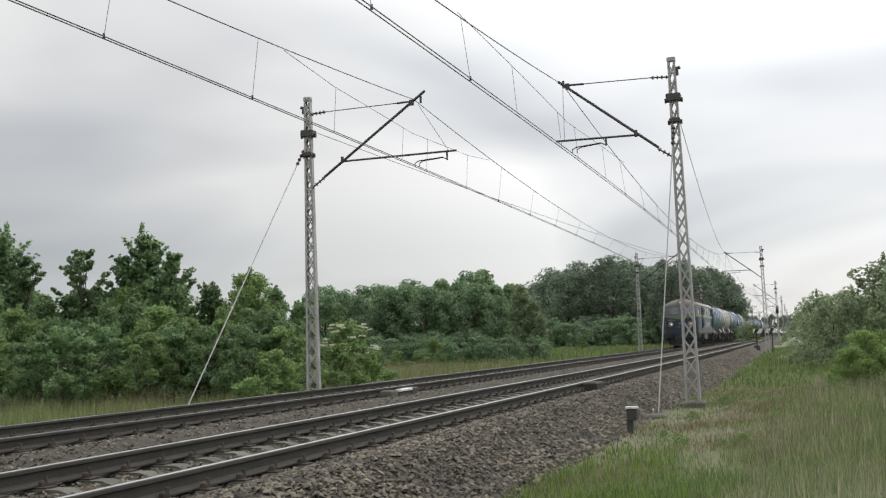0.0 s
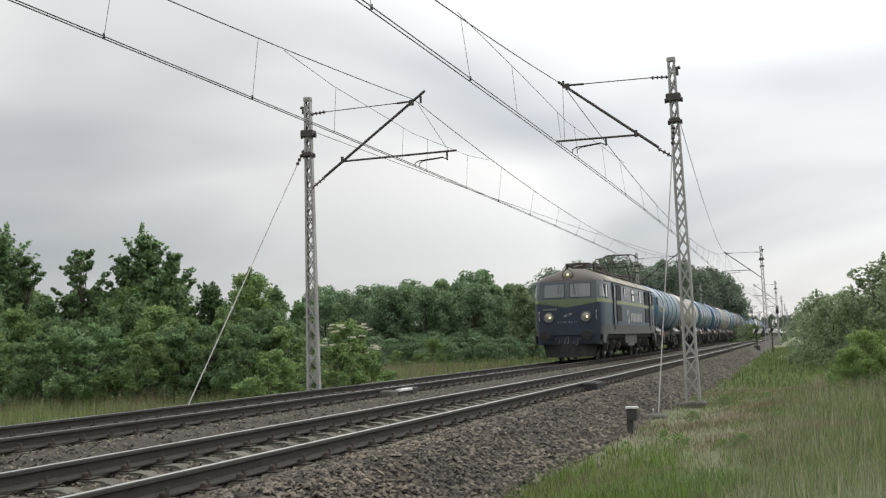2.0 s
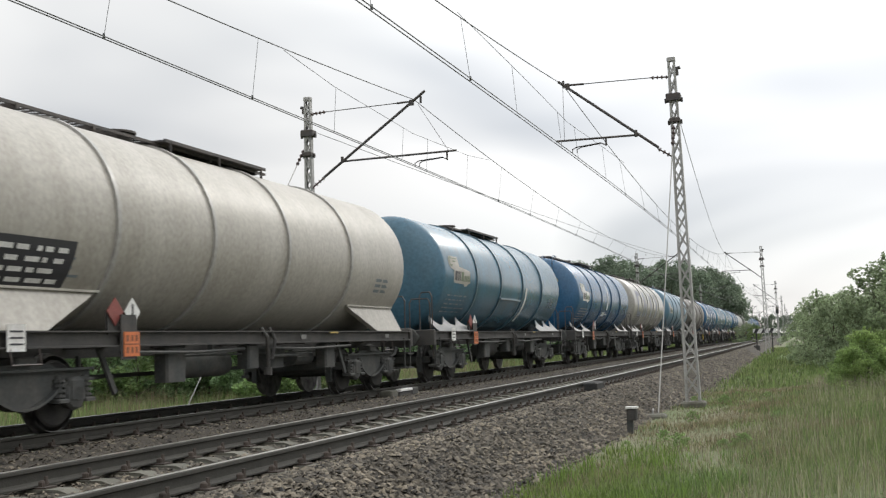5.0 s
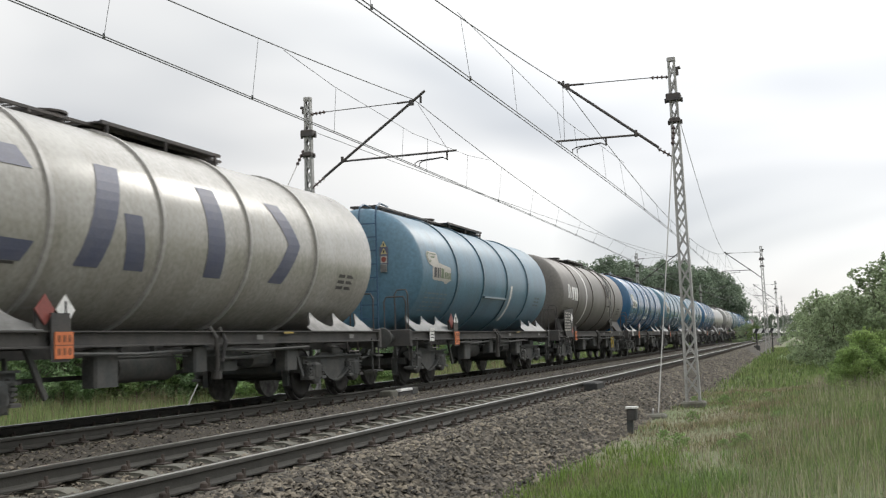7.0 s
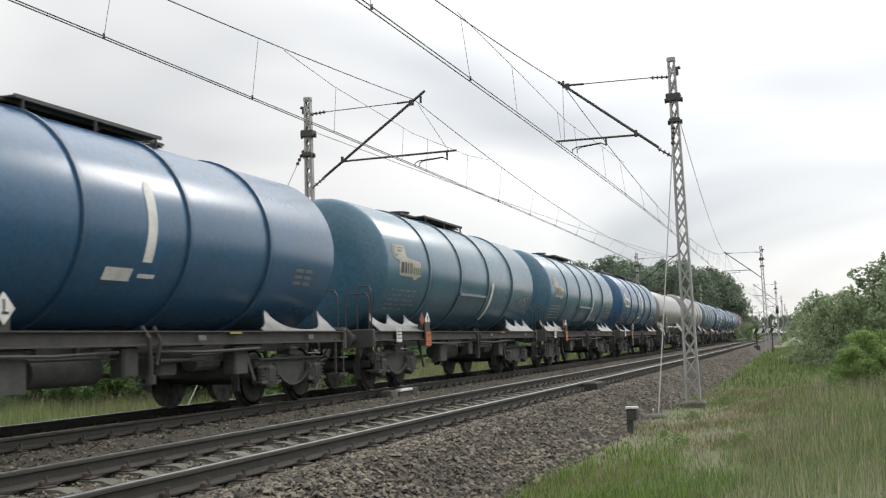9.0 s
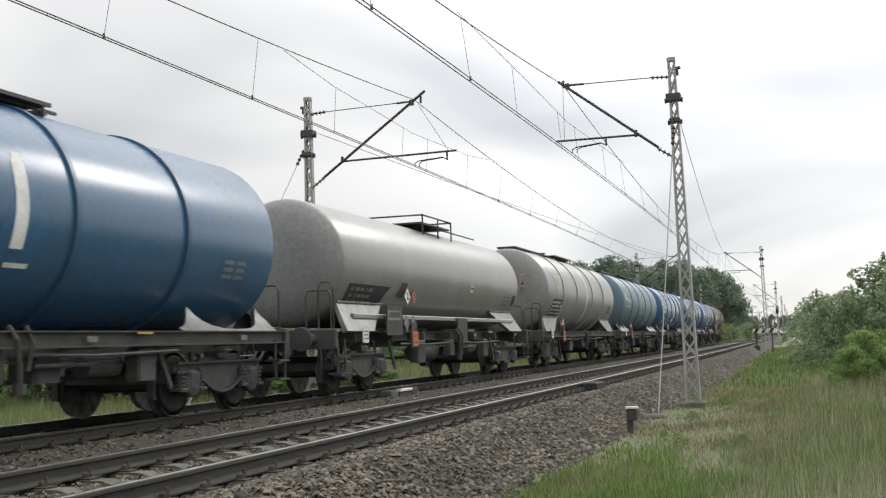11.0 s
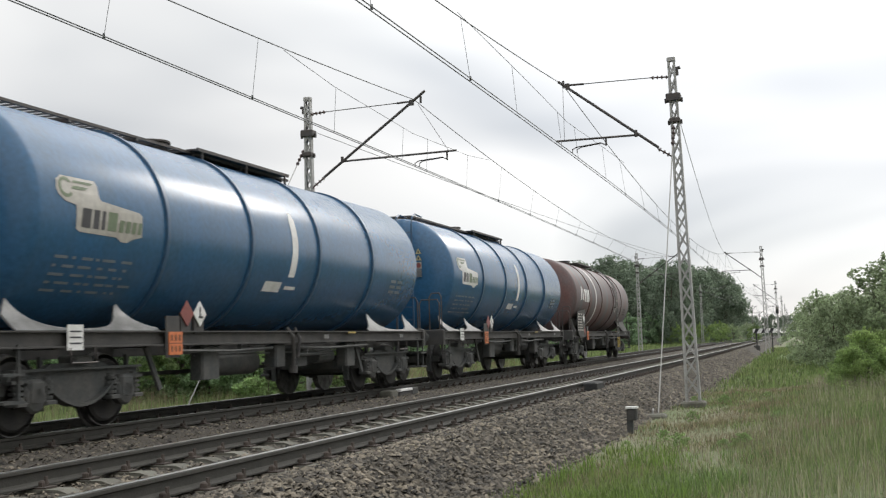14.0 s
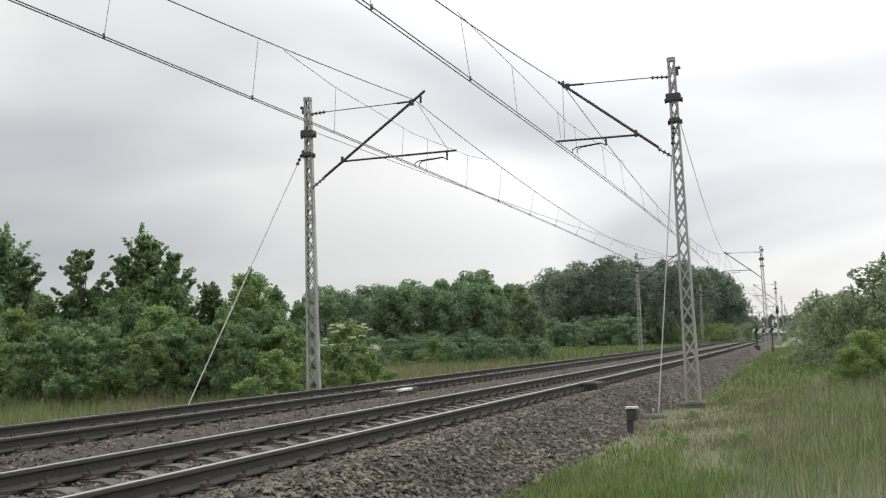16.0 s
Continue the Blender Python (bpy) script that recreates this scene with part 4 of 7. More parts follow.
def decorate(w, h, R, cz, fh, style):
    def patch(rows, mat, lift=0.006, label=""):
        s = Shape()
        shell_patch(s, rows, R, cz, lift)
        part("company_mark", s, M[mat], w, label)
    if style["logo"] == "oval":
        y, d = -h + 0.3, -0.25
        s = Shape()
        plate_rows = [(-0.03, y + 1.26, y + 1.4), (0.02, y + 1.16, y + 1.52), (0.03, y + 0.4, y + 1.56), (0.06, y + 0.33, y + 1.72), (0.34, y + 0.33, y + 1.72), (0.37, y + 0.12, y + 1.66), (0.44, y, y + 0.84), (0.5, y - 0.03, y + 0.8), (0.62, y, y + 0.8), (0.68, y + 0.1, y + 0.76)]
        shell_patch(s, [(q + d, a, b) for q, a, b in plate_rows], R, cz)
        part("company_mark", s, M[style["mark"]], w, "pale company mark plate, cut-corner shape")
        for a, b, lean in ((0.42, 0.60, 0.03), (0.65, 0.77, 0.03), (0.82, 0.89, 0.03)):
            patch([(0.09 + d, y + a, y + b), (0.32 + d, y + a + lean, y + b + lean)], "ink", 0.011)
        for a, b, top in ((0.95, 1.14, 0.32), (1.19, 1.29, 0.24), (1.33, 1.43, 0.24), (1.47, 1.56, 0.24), (1.6, 1.68, 0.24)):
            patch([(0.09 + d, y + a, y + b), (top + d, y + a + 0.03, y + b + 0.03)], "mark_green", 0.011)
        # a round swirl with two streaks
        s = Shape()
        n = 16
        ring = []
        for k in range(n + 1):
            a = 0.7 + 4.9 * k / n
            for r in (0.085, 0.125):
                g = (0.54 + d + r * math.sin(a)) / R
                ring.append(((R + 0.011) * math.cos(g), y + 0.16 + r * 1.1 * math.cos(a), cz + (R + 0.011) * math.sin(g)))
        s.add(ring, [(2 * k, 2 * k + 1, 2 * k + 3, 2 * k + 2) for k in range(n)])
        shell_patch(s, [(0.53 + d, y + 0.26, y + 0.5), (0.57 + d, y + 0.3, y + 0.6)], R, cz, 0.011)
        shell_patch(s, [(0.61 + d, y + 0.28, y + 0.66), (0.64 + d, y + 0.34, y + 0.72)], R, cz, 0.011)
        part("company_mark", s, M["mark_green"], w)
    if style["logo"] == "blocks":
        y = -h + 0.95
        big = "big dark blue shape painted on the tank"
        # arc, wedge, post and slash in dark blue
        patch([(-0.62, y + 0.2, y + 1.25), (-0.38, y, y + 1.4), (-0.36, y, y + 0.42), (0.45, y, y + 0.42)], "mark_navy", 0.006, big)
        patch([(0.45, y, y + 1.4), (0.72, y + 0.2, y + 1.25)], "mark_navy", 0.006, big)
        y += 2.2
        patch([(-0.62, y, y + 0.5), (0.72, y + 0.5, y + 1.0)], "mark_navy", 0.006, big)
        patch([(-0.62, y + 1.05, y + 1.5), (0.1, y + 0.9, y + 1.3)], "mark_navy", 0.006, big)
        y += 2.75
        patch([(-0.62, y + 0.3, y + 0.8), (0.72, y + 0.2, y + 0.7)], "mark_navy", 0.006, big)
        y += 2.35
        patch([(-0.62, y, y + 0.5), (0.05, y + 0.55, y + 1.0)], "mark_navy", 0.006, big)
        patch([(0.05, y + 0.55, y + 1.0), (0.72, y, y + 0.5)], "mark_navy", 0.006, big)
    if style["logo"] == "bars":
        y = -h + 0.72
        low = 0.17
        white = "white company mark of plain shapes"
        patch([(0.0 - low, y, y + 0.2), (0.25 - low, y + 0.06, y + 0.22), (0.5 - low, y + 0.17, y + 0.28)], "white_paint", 0.006, white)
        patch([(0.0 - low, y + 0.38, y + 0.58), (0.25 - low, y + 0.36, y + 0.52), (0.5 - low, y + 0.31, y + 0.41)], "white_paint", 0.006, white)
        for a, b, c in ((0.7, 1.08, 0.1), (1.16, 1.44, 0.0), (1.52, 1.85, 0.0)):
            patch([(-0.06 - low, y + a + c, y + b - c), (0.42 - low, y + a, y + b)], "white_paint", 0.006, white)
    if style["logo"] == "shield":
        s = Shape()
        y = -h + 0.9
        for lift, k, m in ((0.006, 1.0, 0), (0.010, 0.86, 1)):
            c = y + 0.75
            shell_patch(s, [(q - 0.25, a, b) for q, a, b in ((-0.02 + 0.1 * (1 - k), c - 0.04, c + 0.04), (0.2, c - 0.28 * k, c + 0.28 * k), (0.75 * k + 0.05, c - 0.75 * k, c + 0.75 * k), (0.85 * k + 0.06, c - 0.72 * k, c + 0.72 * k), (0.92 * k, c - 0.55 * k, c + 0.55 * k))], R, cz, lift, m)
        shell_patch(s, [(0.2, y + 0.38, y + 1.1), (0.36, y + 0.38, y + 1.1)], R, cz, 0.014, 2)
        part("company_mark", s, [M["faded_mark"], M["tank_grey"], M["faded_mark"]], w, "pale shield-shaped company mark")
    # small print: rows of bars
    s = Shape()
    rnd = random.Random(int(h * 1000) + len(style["logo"]))
    y = -h + 0.35
    for row in range(5):
        x = y
        while x < y + 1.5:
            l = rnd.uniform(0.06, 0.3)
            shell_patch(s, [(-0.55 - row * 0.11, x, x + l), (-0.515 - row * 0.11, x, x + l)], R, cz)
            x += l + rnd.uniform(0.04, 0.14)
    x = h - 1.5
    for row in range(3):
        shell_patch(s, [(-0.4 - row * 0.11, x, x + 0.3), (-0.34 - row * 0.11, x, x + 0.3)], R, cz)
        shell_patch(s, [(-0.4 - row * 0.11, x + 0.38, x + 0.7), (-0.34 - row * 0.11, x + 0.38, x + 0.6)], R, cz)
    tagged(part("small_print", s, M[style["print"]], w), kind="stuff")
    if style["logo"] == "bars":
        s = Shape()
        y = -h + 0.15
        s.plate([(y, 1.22), (y + 0.35, 0.98), (y + 1.55, 0.98), (y + 1.55, 2.02), (y, 1.92)], 1.345, 1.36)
        part("data_panel", s, M["frame_grey"], w, "dark upright data board")
        s = Shape()
        for row in range(7):
            x = y + 0.08
            while x < y + 0.95:
                l = rnd.uniform(0.06, 0.24)
                s.box((1.362, x + l / 2, 1.84 - row * 0.1), (0.004, l, 0.045))
                x += l + rnd.uniform(0.04, 0.12)
        tagged(part("small_print", s, M["tank_cream"], w), kind="stuff")
        part("placard", Shape().plate([(y + 1.1, 1.68), (y + 1.28, 1.5), (y + 1.46, 1.68), (y + 1.28, 1.86)], 1.362, 1.368), M["white_paint"], w)
        part("placard", Shape().plate([(y + 1.2, 1.2), (y + 1.36, 1.04), (y + 1.52, 1.2), (y + 1.36, 1.36)], 1.362, 1.368), M["red_sign"], w)
    elif style["belly"]:
        y = -h + 0.35
        s = Shape()
        shell_patch(s, [(-1.02, y, y + 1.95), (-0.6, y, y + 2.05), (-0.42, y, y + 2.3)], R, cz, 0.012)
        part("data_panel", s, M["ink"], w, "black data panel on the flank")
        s = Shape()
        for row in range(4):
            x = y + 0.15
            while x < y + 1.3:
                l = rnd.uniform(0.06, 0.22)
                shell_patch(s, [(-0.98 + row * 0.14, x, x + l), (-0.91 + row * 0.14, x, x + l)], R, cz, 0.018)
                x += l + rnd.uniform(0.05, 0.12)
        tagged(part("small_print", s, M["saddle"], w), kind="stuff")
        yb = y + 2.1
        part("data_board", Shape().box((1.3, yb, 1.42), (0.03, 0.95, 0.62)), M["frame_grey"], w, "grey data board below the tank")
        part("label_plate", Shape().box((1.318, yb - 0.05, 1.52), (0.006, 0.75, 0.2)), M["saddle"], w)
        s = Shape()
        for k in range(12):
            s.box((1.323, yb - 0.36 + k * 0.056, 1.53), (0.004, 0.024, 0.12))
        tagged(part("small_print", s, M["ink"], w), kind="stuff")
        for k in (0, 1):
            yd = yb + 0.75 + 0.4 * k
            part("placard", Shape().plate([(yd - 0.18, 1.36), (yd, 1.18), (yd + 0.18, 1.36), (yd, 1.54)], 1.3, 1.312), M["saddle"], w, "weathered blank placard")
        s = Shape()
        shell_patch(s, [(-0.62, y + 2.75, y + 3.15), (-0.3, y + 2.9, y + 3.3)], R, cz, 0.012)
        part("sign_plate", s, M["frame_grey"], w)
        s = Shape()
        shell_patch(s, [(-0.34, 1.75, 2.0), (-0.16, 1.75, 2.0)], R, cz, 0.012)
        part("sign_plate", s, M["white_paint"], w)
        s = Shape()
        shell_patch(s, [(-0.27, 1.78, 1.97), (-0.22, 1.78, 1.97)], R, cz, 0.016)
        part("sign_print", s, M["ink"], w)
        s = Shape()
        shell_patch(s, [(-0.6, h - 0.5, h - 0.18), (-0.3, h - 0.5, h - 0.18)], R, cz, 0.012)
        part("sign_plate", s, M["frame_grey"], w)
        part("gear_cover", Shape().box((1.22, 0.9, 1.18), (0.03, 0.8, 0.66)).box((1.16, 0.9, 1.5), (0.1, 0.9, 0.05)), M["frame_grey"], w)
    elif style["panel"]:
        s = Shape()
        y = -h + (0.25 if style["logo"] != "shield" else 0.75)
        lo = -0.95 if style["logo"] != "shield" else -0.9
        shell_patch(s, [(lo, y, y + 1.5), (lo + 0.62, y, y + 1.5)], R, cz, 0.012)
        part("data_panel", s, M["ink"], w, "dark data panel")
        s = Shape()
        for row in range(4):
            x = y + 0.1
            while x < y + 1.3:
                l = rnd.uniform(0.08, 0.3)
                shell_patch(s, [(lo + 0.08 + row * 0.13, x, x + l), (lo + 0.14 + row * 0.13, x, x + l)], R, cz, 0.018)
                x += l + rnd.uniform(0.05, 0.15)
        tagged(part("small_print", s, M["white_paint"], w), kind="stuff")
    # fill gauge stroke, or a full white hoop
    if style["stripe"] == "stroke":
        s = Shape()
        y = style["stripe_y"]
        shell_patch(s, [(-0.5, y, y + 0.22), (-0.1, y + 0.02, y + 0.24), (0.45, y + 0.02, y + 0.24), (0.6, y + 0.08, y + 0.2)], R, cz)
        shell_patch(s, [(-0.78, y - 0.75, y - 0.15), (-0.6, y - 0.75, y - 0.15)], R, cz)
        shell_patch(s, [(-0.72, y + 0.0, y + 0.4), (-0.66, y + 0.0, y + 0.4)], R, cz)
        part("fill_mark", s, M["white_paint"], w)
    elif style["stripe"]:
        s = Shape()
        y = style["stripe_y"]
        up_ = 1.45 if style["stripe"] == "hoop" else -0.1
        shell_patch(s, [(-1.2, y, y + 0.2), (up_ * R if up_ > 0 else up_, y, y + 0.2)], R, cz)
        part("fill_mark", s, M["white_paint"], w, "white painted hoop")
    if style["tray"]:
        s = Shape()
        y = -h + 5.0
        for dy in (0.0, 2.3):
            shell_patch(s, [(-1.05, y + dy, y + dy + 0.05), (-0.5, y + dy, y + dy + 0.05)], R, cz, 0.04)
        a = -0.5 / R
        s.bar((R * math.cos(a) + 0.05, y, cz + R * math.sin(a)), (R * math.cos(a) + 0.05, y + 2.35, cz + R * math.sin(a)), 0.07, 0.05)
        part("drip_frame", s, M[style["ring"]], w)
    # placards on the sill
    y = -h + style["plate_y"]
    part("hazard_plate", Shape().box((1.36, y, 1.03), (0.012, 0.34, 0.31)), M["orange"], w, "orange hazard plate")
    s = Shape()
    for dz in (0.075, -0.075):
        for dy in (-0.1, 0.0, 0.1):
            s.box((1.369, y + dy, 1.03 + dz), (0.004, 0.045, 0.08))
    s.box((1.369, y, 1.03), (0.004, 0.33, 0.012))
    part("plate_print", s, M["plate_ink"], w)
    part("plate_bracket", Shape().box((1.345, y - 0.05, 1.12), (0.014, 0.34, 0.56)), M["frame_grey"], w)
    for k, m in ((0, "white_paint"), (1, "red_sign")) if style["logo"] != "bars" else ():
        s = Shape()
        yy = y + style["placard_y"][k]
        zz = 1.95 if style["belly"] else 1.44
        rr = R * math.cos(math.asin(max(-1, min(1, (zz - cz) / R)))) + 0.1 if style["belly"] else 1.3
        s.plate([(yy - 0.18, zz), (yy, zz - 0.18), (yy + 0.18, zz), (yy, zz + 0.18)], rr, rr + 0.012)
        part("placard", s, M[m], w)
        if k == 0:
            s = Shape()
            s.box((rr + 0.015, yy, zz + 0.03), (0.006, 0.03, 0.14))
            s.box((rr + 0.015, yy + 0.02, zz - 0.05), (0.006, 0.11, 0.03))
            part("plate_print", s, M["ink"], w)
        if style["belly"]:
            continue
        s = Shape()
        s.box((rr - 0.03, yy, 1.3), (0.04, 0.26, 0.3))
        part("plate_holder", s, M["frame_grey"], w)
    s = Shape()
    s.box((1.345, -h + 0.7, 1.12), (0.012, 0.3, 0.3))
    part("label_plate", s, M["white_paint"], w)
    s = Shape()
    for k in range(3):
        s.box((1.353, -h + 0.7, 1.05 + k * 0.07), (0.004, 0.22, 0.02))
    part("plate_print", s, M["ink"], w)
    s = Shape()
    part("yellow_mark", shared(("yellow_mark",), lambda q: q.box((1.345, 0, 1.17), (0.012, 0.35, 0.03)), M["yellow"]), M["yellow"], w, at=pose(0, h - 3.6, 0))
    s = Shape()
    for yy in (1.6, h - 0.9):
        part("sill_plate", shared(("sill_plate",), lambda q: q.box((1.345, 0, 1.1), (0.012, 0.2, 0.07)), M["saddle"]), M["saddle"], w, at=pose(0, yy, 0))
    # warning column on the leading end
    if style["short_walk"] or style["belly"]:
        return
    ye = -h - 0.35
    if style["sign_board"]:
        part("sign_board", Shape().box((0.62, ye + 0.008, cz + 0.30), (0.2, 0.016, 0.4)), M["mark_navy"], w)
    for k in range(2):
        z0 = cz + 0.50 - 0.16 * k
        part("warning_sign", Shape().add([(0.545, ye - 0.004, z0), (0.695, ye - 0.004, z0), (0.62, ye - 0.004, z0 + 0.14)], [(0, 1, 2)]), M["sign_yellow"], w)
        part("sign_print", Shape().box((0.62, ye - 0.007, z0 + 0.05), (0.03, 0.004, 0.06)), M["ink"], w)
    part("warning_sign", Shape().box((0.62, ye - 0.004, cz + 0.22), (0.15, 0.008, 0.16)), M["tank_cream"], w)
    part("sign_print", Shape().turned([(ye - 0.012, 0.055), (ye - 0.008, 0.06)], 14, "y", (0.62, 0, cz + 0.22)), M["red_sign"], w)
    part("paper_box", Shape().box((0.62, ye - 0.02, cz + 0.03), (0.15, 0.05, 0.18), chamfer=0.015), M["saddle"], w, "small grey document box")


M["sign_yellow"] = material("faded_yellow_sign", (0.46, 0.40, 0.2), 0.5)
M["faded_mark"] = material("faded_yellow_mark", (0.3, 0.28, 0.19), 0.5)
M["saddle_dull"] = material("dull_grey_saddle", (0.13, 0.145, 0.15), 0.42, second=(0.07, 0.072, 0.07), amount=1.0, scale=2.4)
M["mark_green"] = material("dull_green_mark", (0.12, 0.16, 0.09), 0.6)
M["mark_navy"] = material("mark_navy", (0.075, 0.085, 0.135), 0.5, second=(0.12, 0.12, 0.15), amount=0.5)
PLAIN = dict(shroud=False, belly=False, ring="black", saddle="saddle", short_walk=False, side_ladder=False, ladder="dark_steel", hand="dark_steel", logo="oval", mark="white_paint",
             print="faint_print", panel=False, stripe="stroke", stripe_y=0.1, tray=False, plate_y=2.9, sign_board=False, end_ladder=True, placard_y=(0.1, -0.28), webs=(0.08, -1.0, -2.05), web_low=0.12)
LIGHT = dict(PLAIN, saddle="saddle_dull", webs=(0.12, -0.9, -1.95), web_low=0.3, ring="ring_light", tray=True, stripe="low", stripe_y=1.6, short_walk=True, plate_y=2.6, mark="tank_cream")
GREY = dict(PLAIN, shroud=True, logo="bars", side_ladder=True, short_walk=True, stripe="hoop", stripe_y=-2.5, panel=True, plate_y=2.2, ring="ring_brown", saddle="frame_grey", print="frame_grey")
M["ring_light"] = paint("ring_light", (0.07, 0.13, 0.17), (0.05, 0.08, 0.1))
M["ring_brown"] = paint("ring_brown", (0.13, 0.115, 0.10), (0.08, 0.07, 0.06))
M["ring_red"] = paint("ring_red", (0.10, 0.05, 0.045), (0.06, 0.04, 0.035))
M["ring_white"] = paint("ring_white", (0.36, 0.35, 0.33), (0.2, 0.19, 0.17))
BLUE = dict(PLAIN, ring="ring_blue", ladder="ring_blue", placard_y=(0.75, 0.4), webs=(0.12, -2.0), web_low=0.06)
M["ring_blue"] = paint("ring_blue", (0.03, 0.085, 0.16), (0.03, 0.06, 0.1))

R4 = (2.55, 5.0, 7.5, 10.2)
R5 = (2.7, 5.2, 7.8, 10.4)
# label, paint, tank length, radius, axis height, rings, style, place of the rear rim at 8 s
TRAIN = [
    ("faded light blue tank wagon with a pale company mark", "tank_light_blue", 12.8, 1.42, 2.58, R5, LIGHT, -66.0),
    ("dusty cream tank wagon with dark data panel", "tank_cream", 13.0, 1.42, 2.57, R4, dict(PLAIN, logo="", shroud=True, panel=True, ring="ring_white", stripe="", saddle="tank_cream"), -50.53),
    ("worn light blue tank wagon with drip frame", "tank_sky", 12.8, 1.42, 2.58, R5, dict(LIGHT), -34.76),
    ("glossy blue tank wagon with a pale company mark", "tank_blue", 12.4, 1.42, 2.58, R5, BLUE, -18.49),
    ("dirty white tank wagon with big dark blue painted shapes", "tank_white", 12.5, 1.42, 2.57, R5, dict(PLAIN, logo="blocks", ring="ring_white", stripe="", end_ladder=False, print="frame_grey"), -3.56),
    ("faded light blue tank wagon with white company mark", "tank_light_blue", 12.4, 1.43, 2.58, R5, dict(LIGHT, short_walk=False, sign_board=True, ladder="ring_blue"), 12.03),
    ("grey-brown tank wagon with white hoop and side ladder", "tank_brown", 13.5, 1.42, 2.55, (2.6, 5.5, 8.5, 10.8), dict(GREY), 28.54),
    ("bright blue tank wagon with a pale company mark", "tank_blue", 12.4, 1.42, 2.58, R5, BLUE, 43.75),
    ("worn blue tank wagon with a cream company mark", "tank_sky", 12.8, 1.42, 2.58, R5, LIGHT, 59.38),
    ("faded blue tank wagon with a cream company mark", "tank_sky", 12.7, 1.42, 2.58, R5, LIGHT, 74.79),
    ("blue tank wagon with a white fill mark", "tank_blue", 12.7, 1.42, 2.58, R5, BLUE, 90.71),
    ("long pale grey smooth tank wagon with railed platform", "tank_grey", 13.4, 1.24, 2.54, (), dict(PLAIN, belly=True, shroud=True, logo="", panel=True, stripe="", saddle="saddle", side_ladder=False, plate_y=3.6, placard_y=(0.0, 0.42)), 107.51),
    ("grey tank wagon with shield mark and dark data panel", "tank_grey", 13.4, 1.42, 2.57, (2.4, 4.8, 7.9, 10.4), dict(PLAIN, logo="shield", shroud=True, end_ladder=False, panel=True, ring="ring_white", saddle="saddle", stripe="hoop", stripe_y=0.15, plate_y=2.6, print="frame_grey"), 124.48),
    ("grey-blue tank wagon with a white hoop", "tank_steel_blue", 12.6, 1.42, 2.58, R5, dict(LIGHT, ring="ring_light", stripe="hoop", stripe_y=1.25, short_walk=False), 140.3),
    ("deep blue tank wagon with a white company mark", "tank_blue", 13.25, 1.42, 2.57, R5, dict(BLUE, short_walk=True), 156.56),
    ("weathered blue tank wagon with a cream company mark", "tank_blue", 12.8, 1.42, 2.58, R5, dict(BLUE, mark="tank_cream"), 172.38),
    ("blue tank wagon with a white fill mark and pale mark", "tank_blue", 12.4, 1.42, 2.58, R5, BLUE, 187.61),
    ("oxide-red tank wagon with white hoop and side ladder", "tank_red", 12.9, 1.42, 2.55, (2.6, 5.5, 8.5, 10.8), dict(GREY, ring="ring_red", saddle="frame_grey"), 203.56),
]
SPEED, GAIN = 24.567, 0.0707
ROLLING = []   # (thing, its centre at 8 s)


def build_train():
    for label, color, T, R, cz, rings, style, rear in TRAIN:
        w = tank_wagon(label, color, T, R, cz, rings, style)
        ROLLING.append((w, rear - T / 2))


def motions():
    """Key every vehicle along the far track."""
    for ob, y8 in ROLLING:
        rows = []
        for k in range(33):
            t = k * 0.5
            u = t - 8 + (0.004 if k % 2 == 0 else -0.011)
            y = y8 - SPEED * u - GAIN / 2 * u ** 2
            rows.append((t, pose(-TRACK + bend(y), y, 0, 0, 0, bend_turn(y))))
        walk(ob, rows)


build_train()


# ---- locomotive ----
STATIONS = [(1.5, 1.0, 1.0, 0.0), (0.8, 0.985, 0.82, 0.2), (0.35, 0.955, 0.55, 0.55), (0.13, 0.905, 0.36, 0.85), (0.0, 0.83, 0.2, 1.0)]
SIDE_ROWS = [(1.08, 1.49), (1.46, 1.5), (2.42, 1.5), (2.56, 1.495), (3.33, 1.45), (3.50, 1.32), (3.70, 0.98), (3.86, 0.52), (3.92, 0.16)]
HALF = 8.95


def cab_point(end, x, z, st):
    """A point of the cab's skin at a station: x of the full-width body, narrowed and set back towards the nose."""
    d, k, roof, wgt = STATIONS[st]
    zz = z if z <= 3.33 else 3.33 + (z - 3.33) * roof
    back = 0.26 * min(1.0, max(0.0, (z - 2.5) / 0.85)) * wgt
    return Vector((x * k, end * (HALF - d - back), zz))


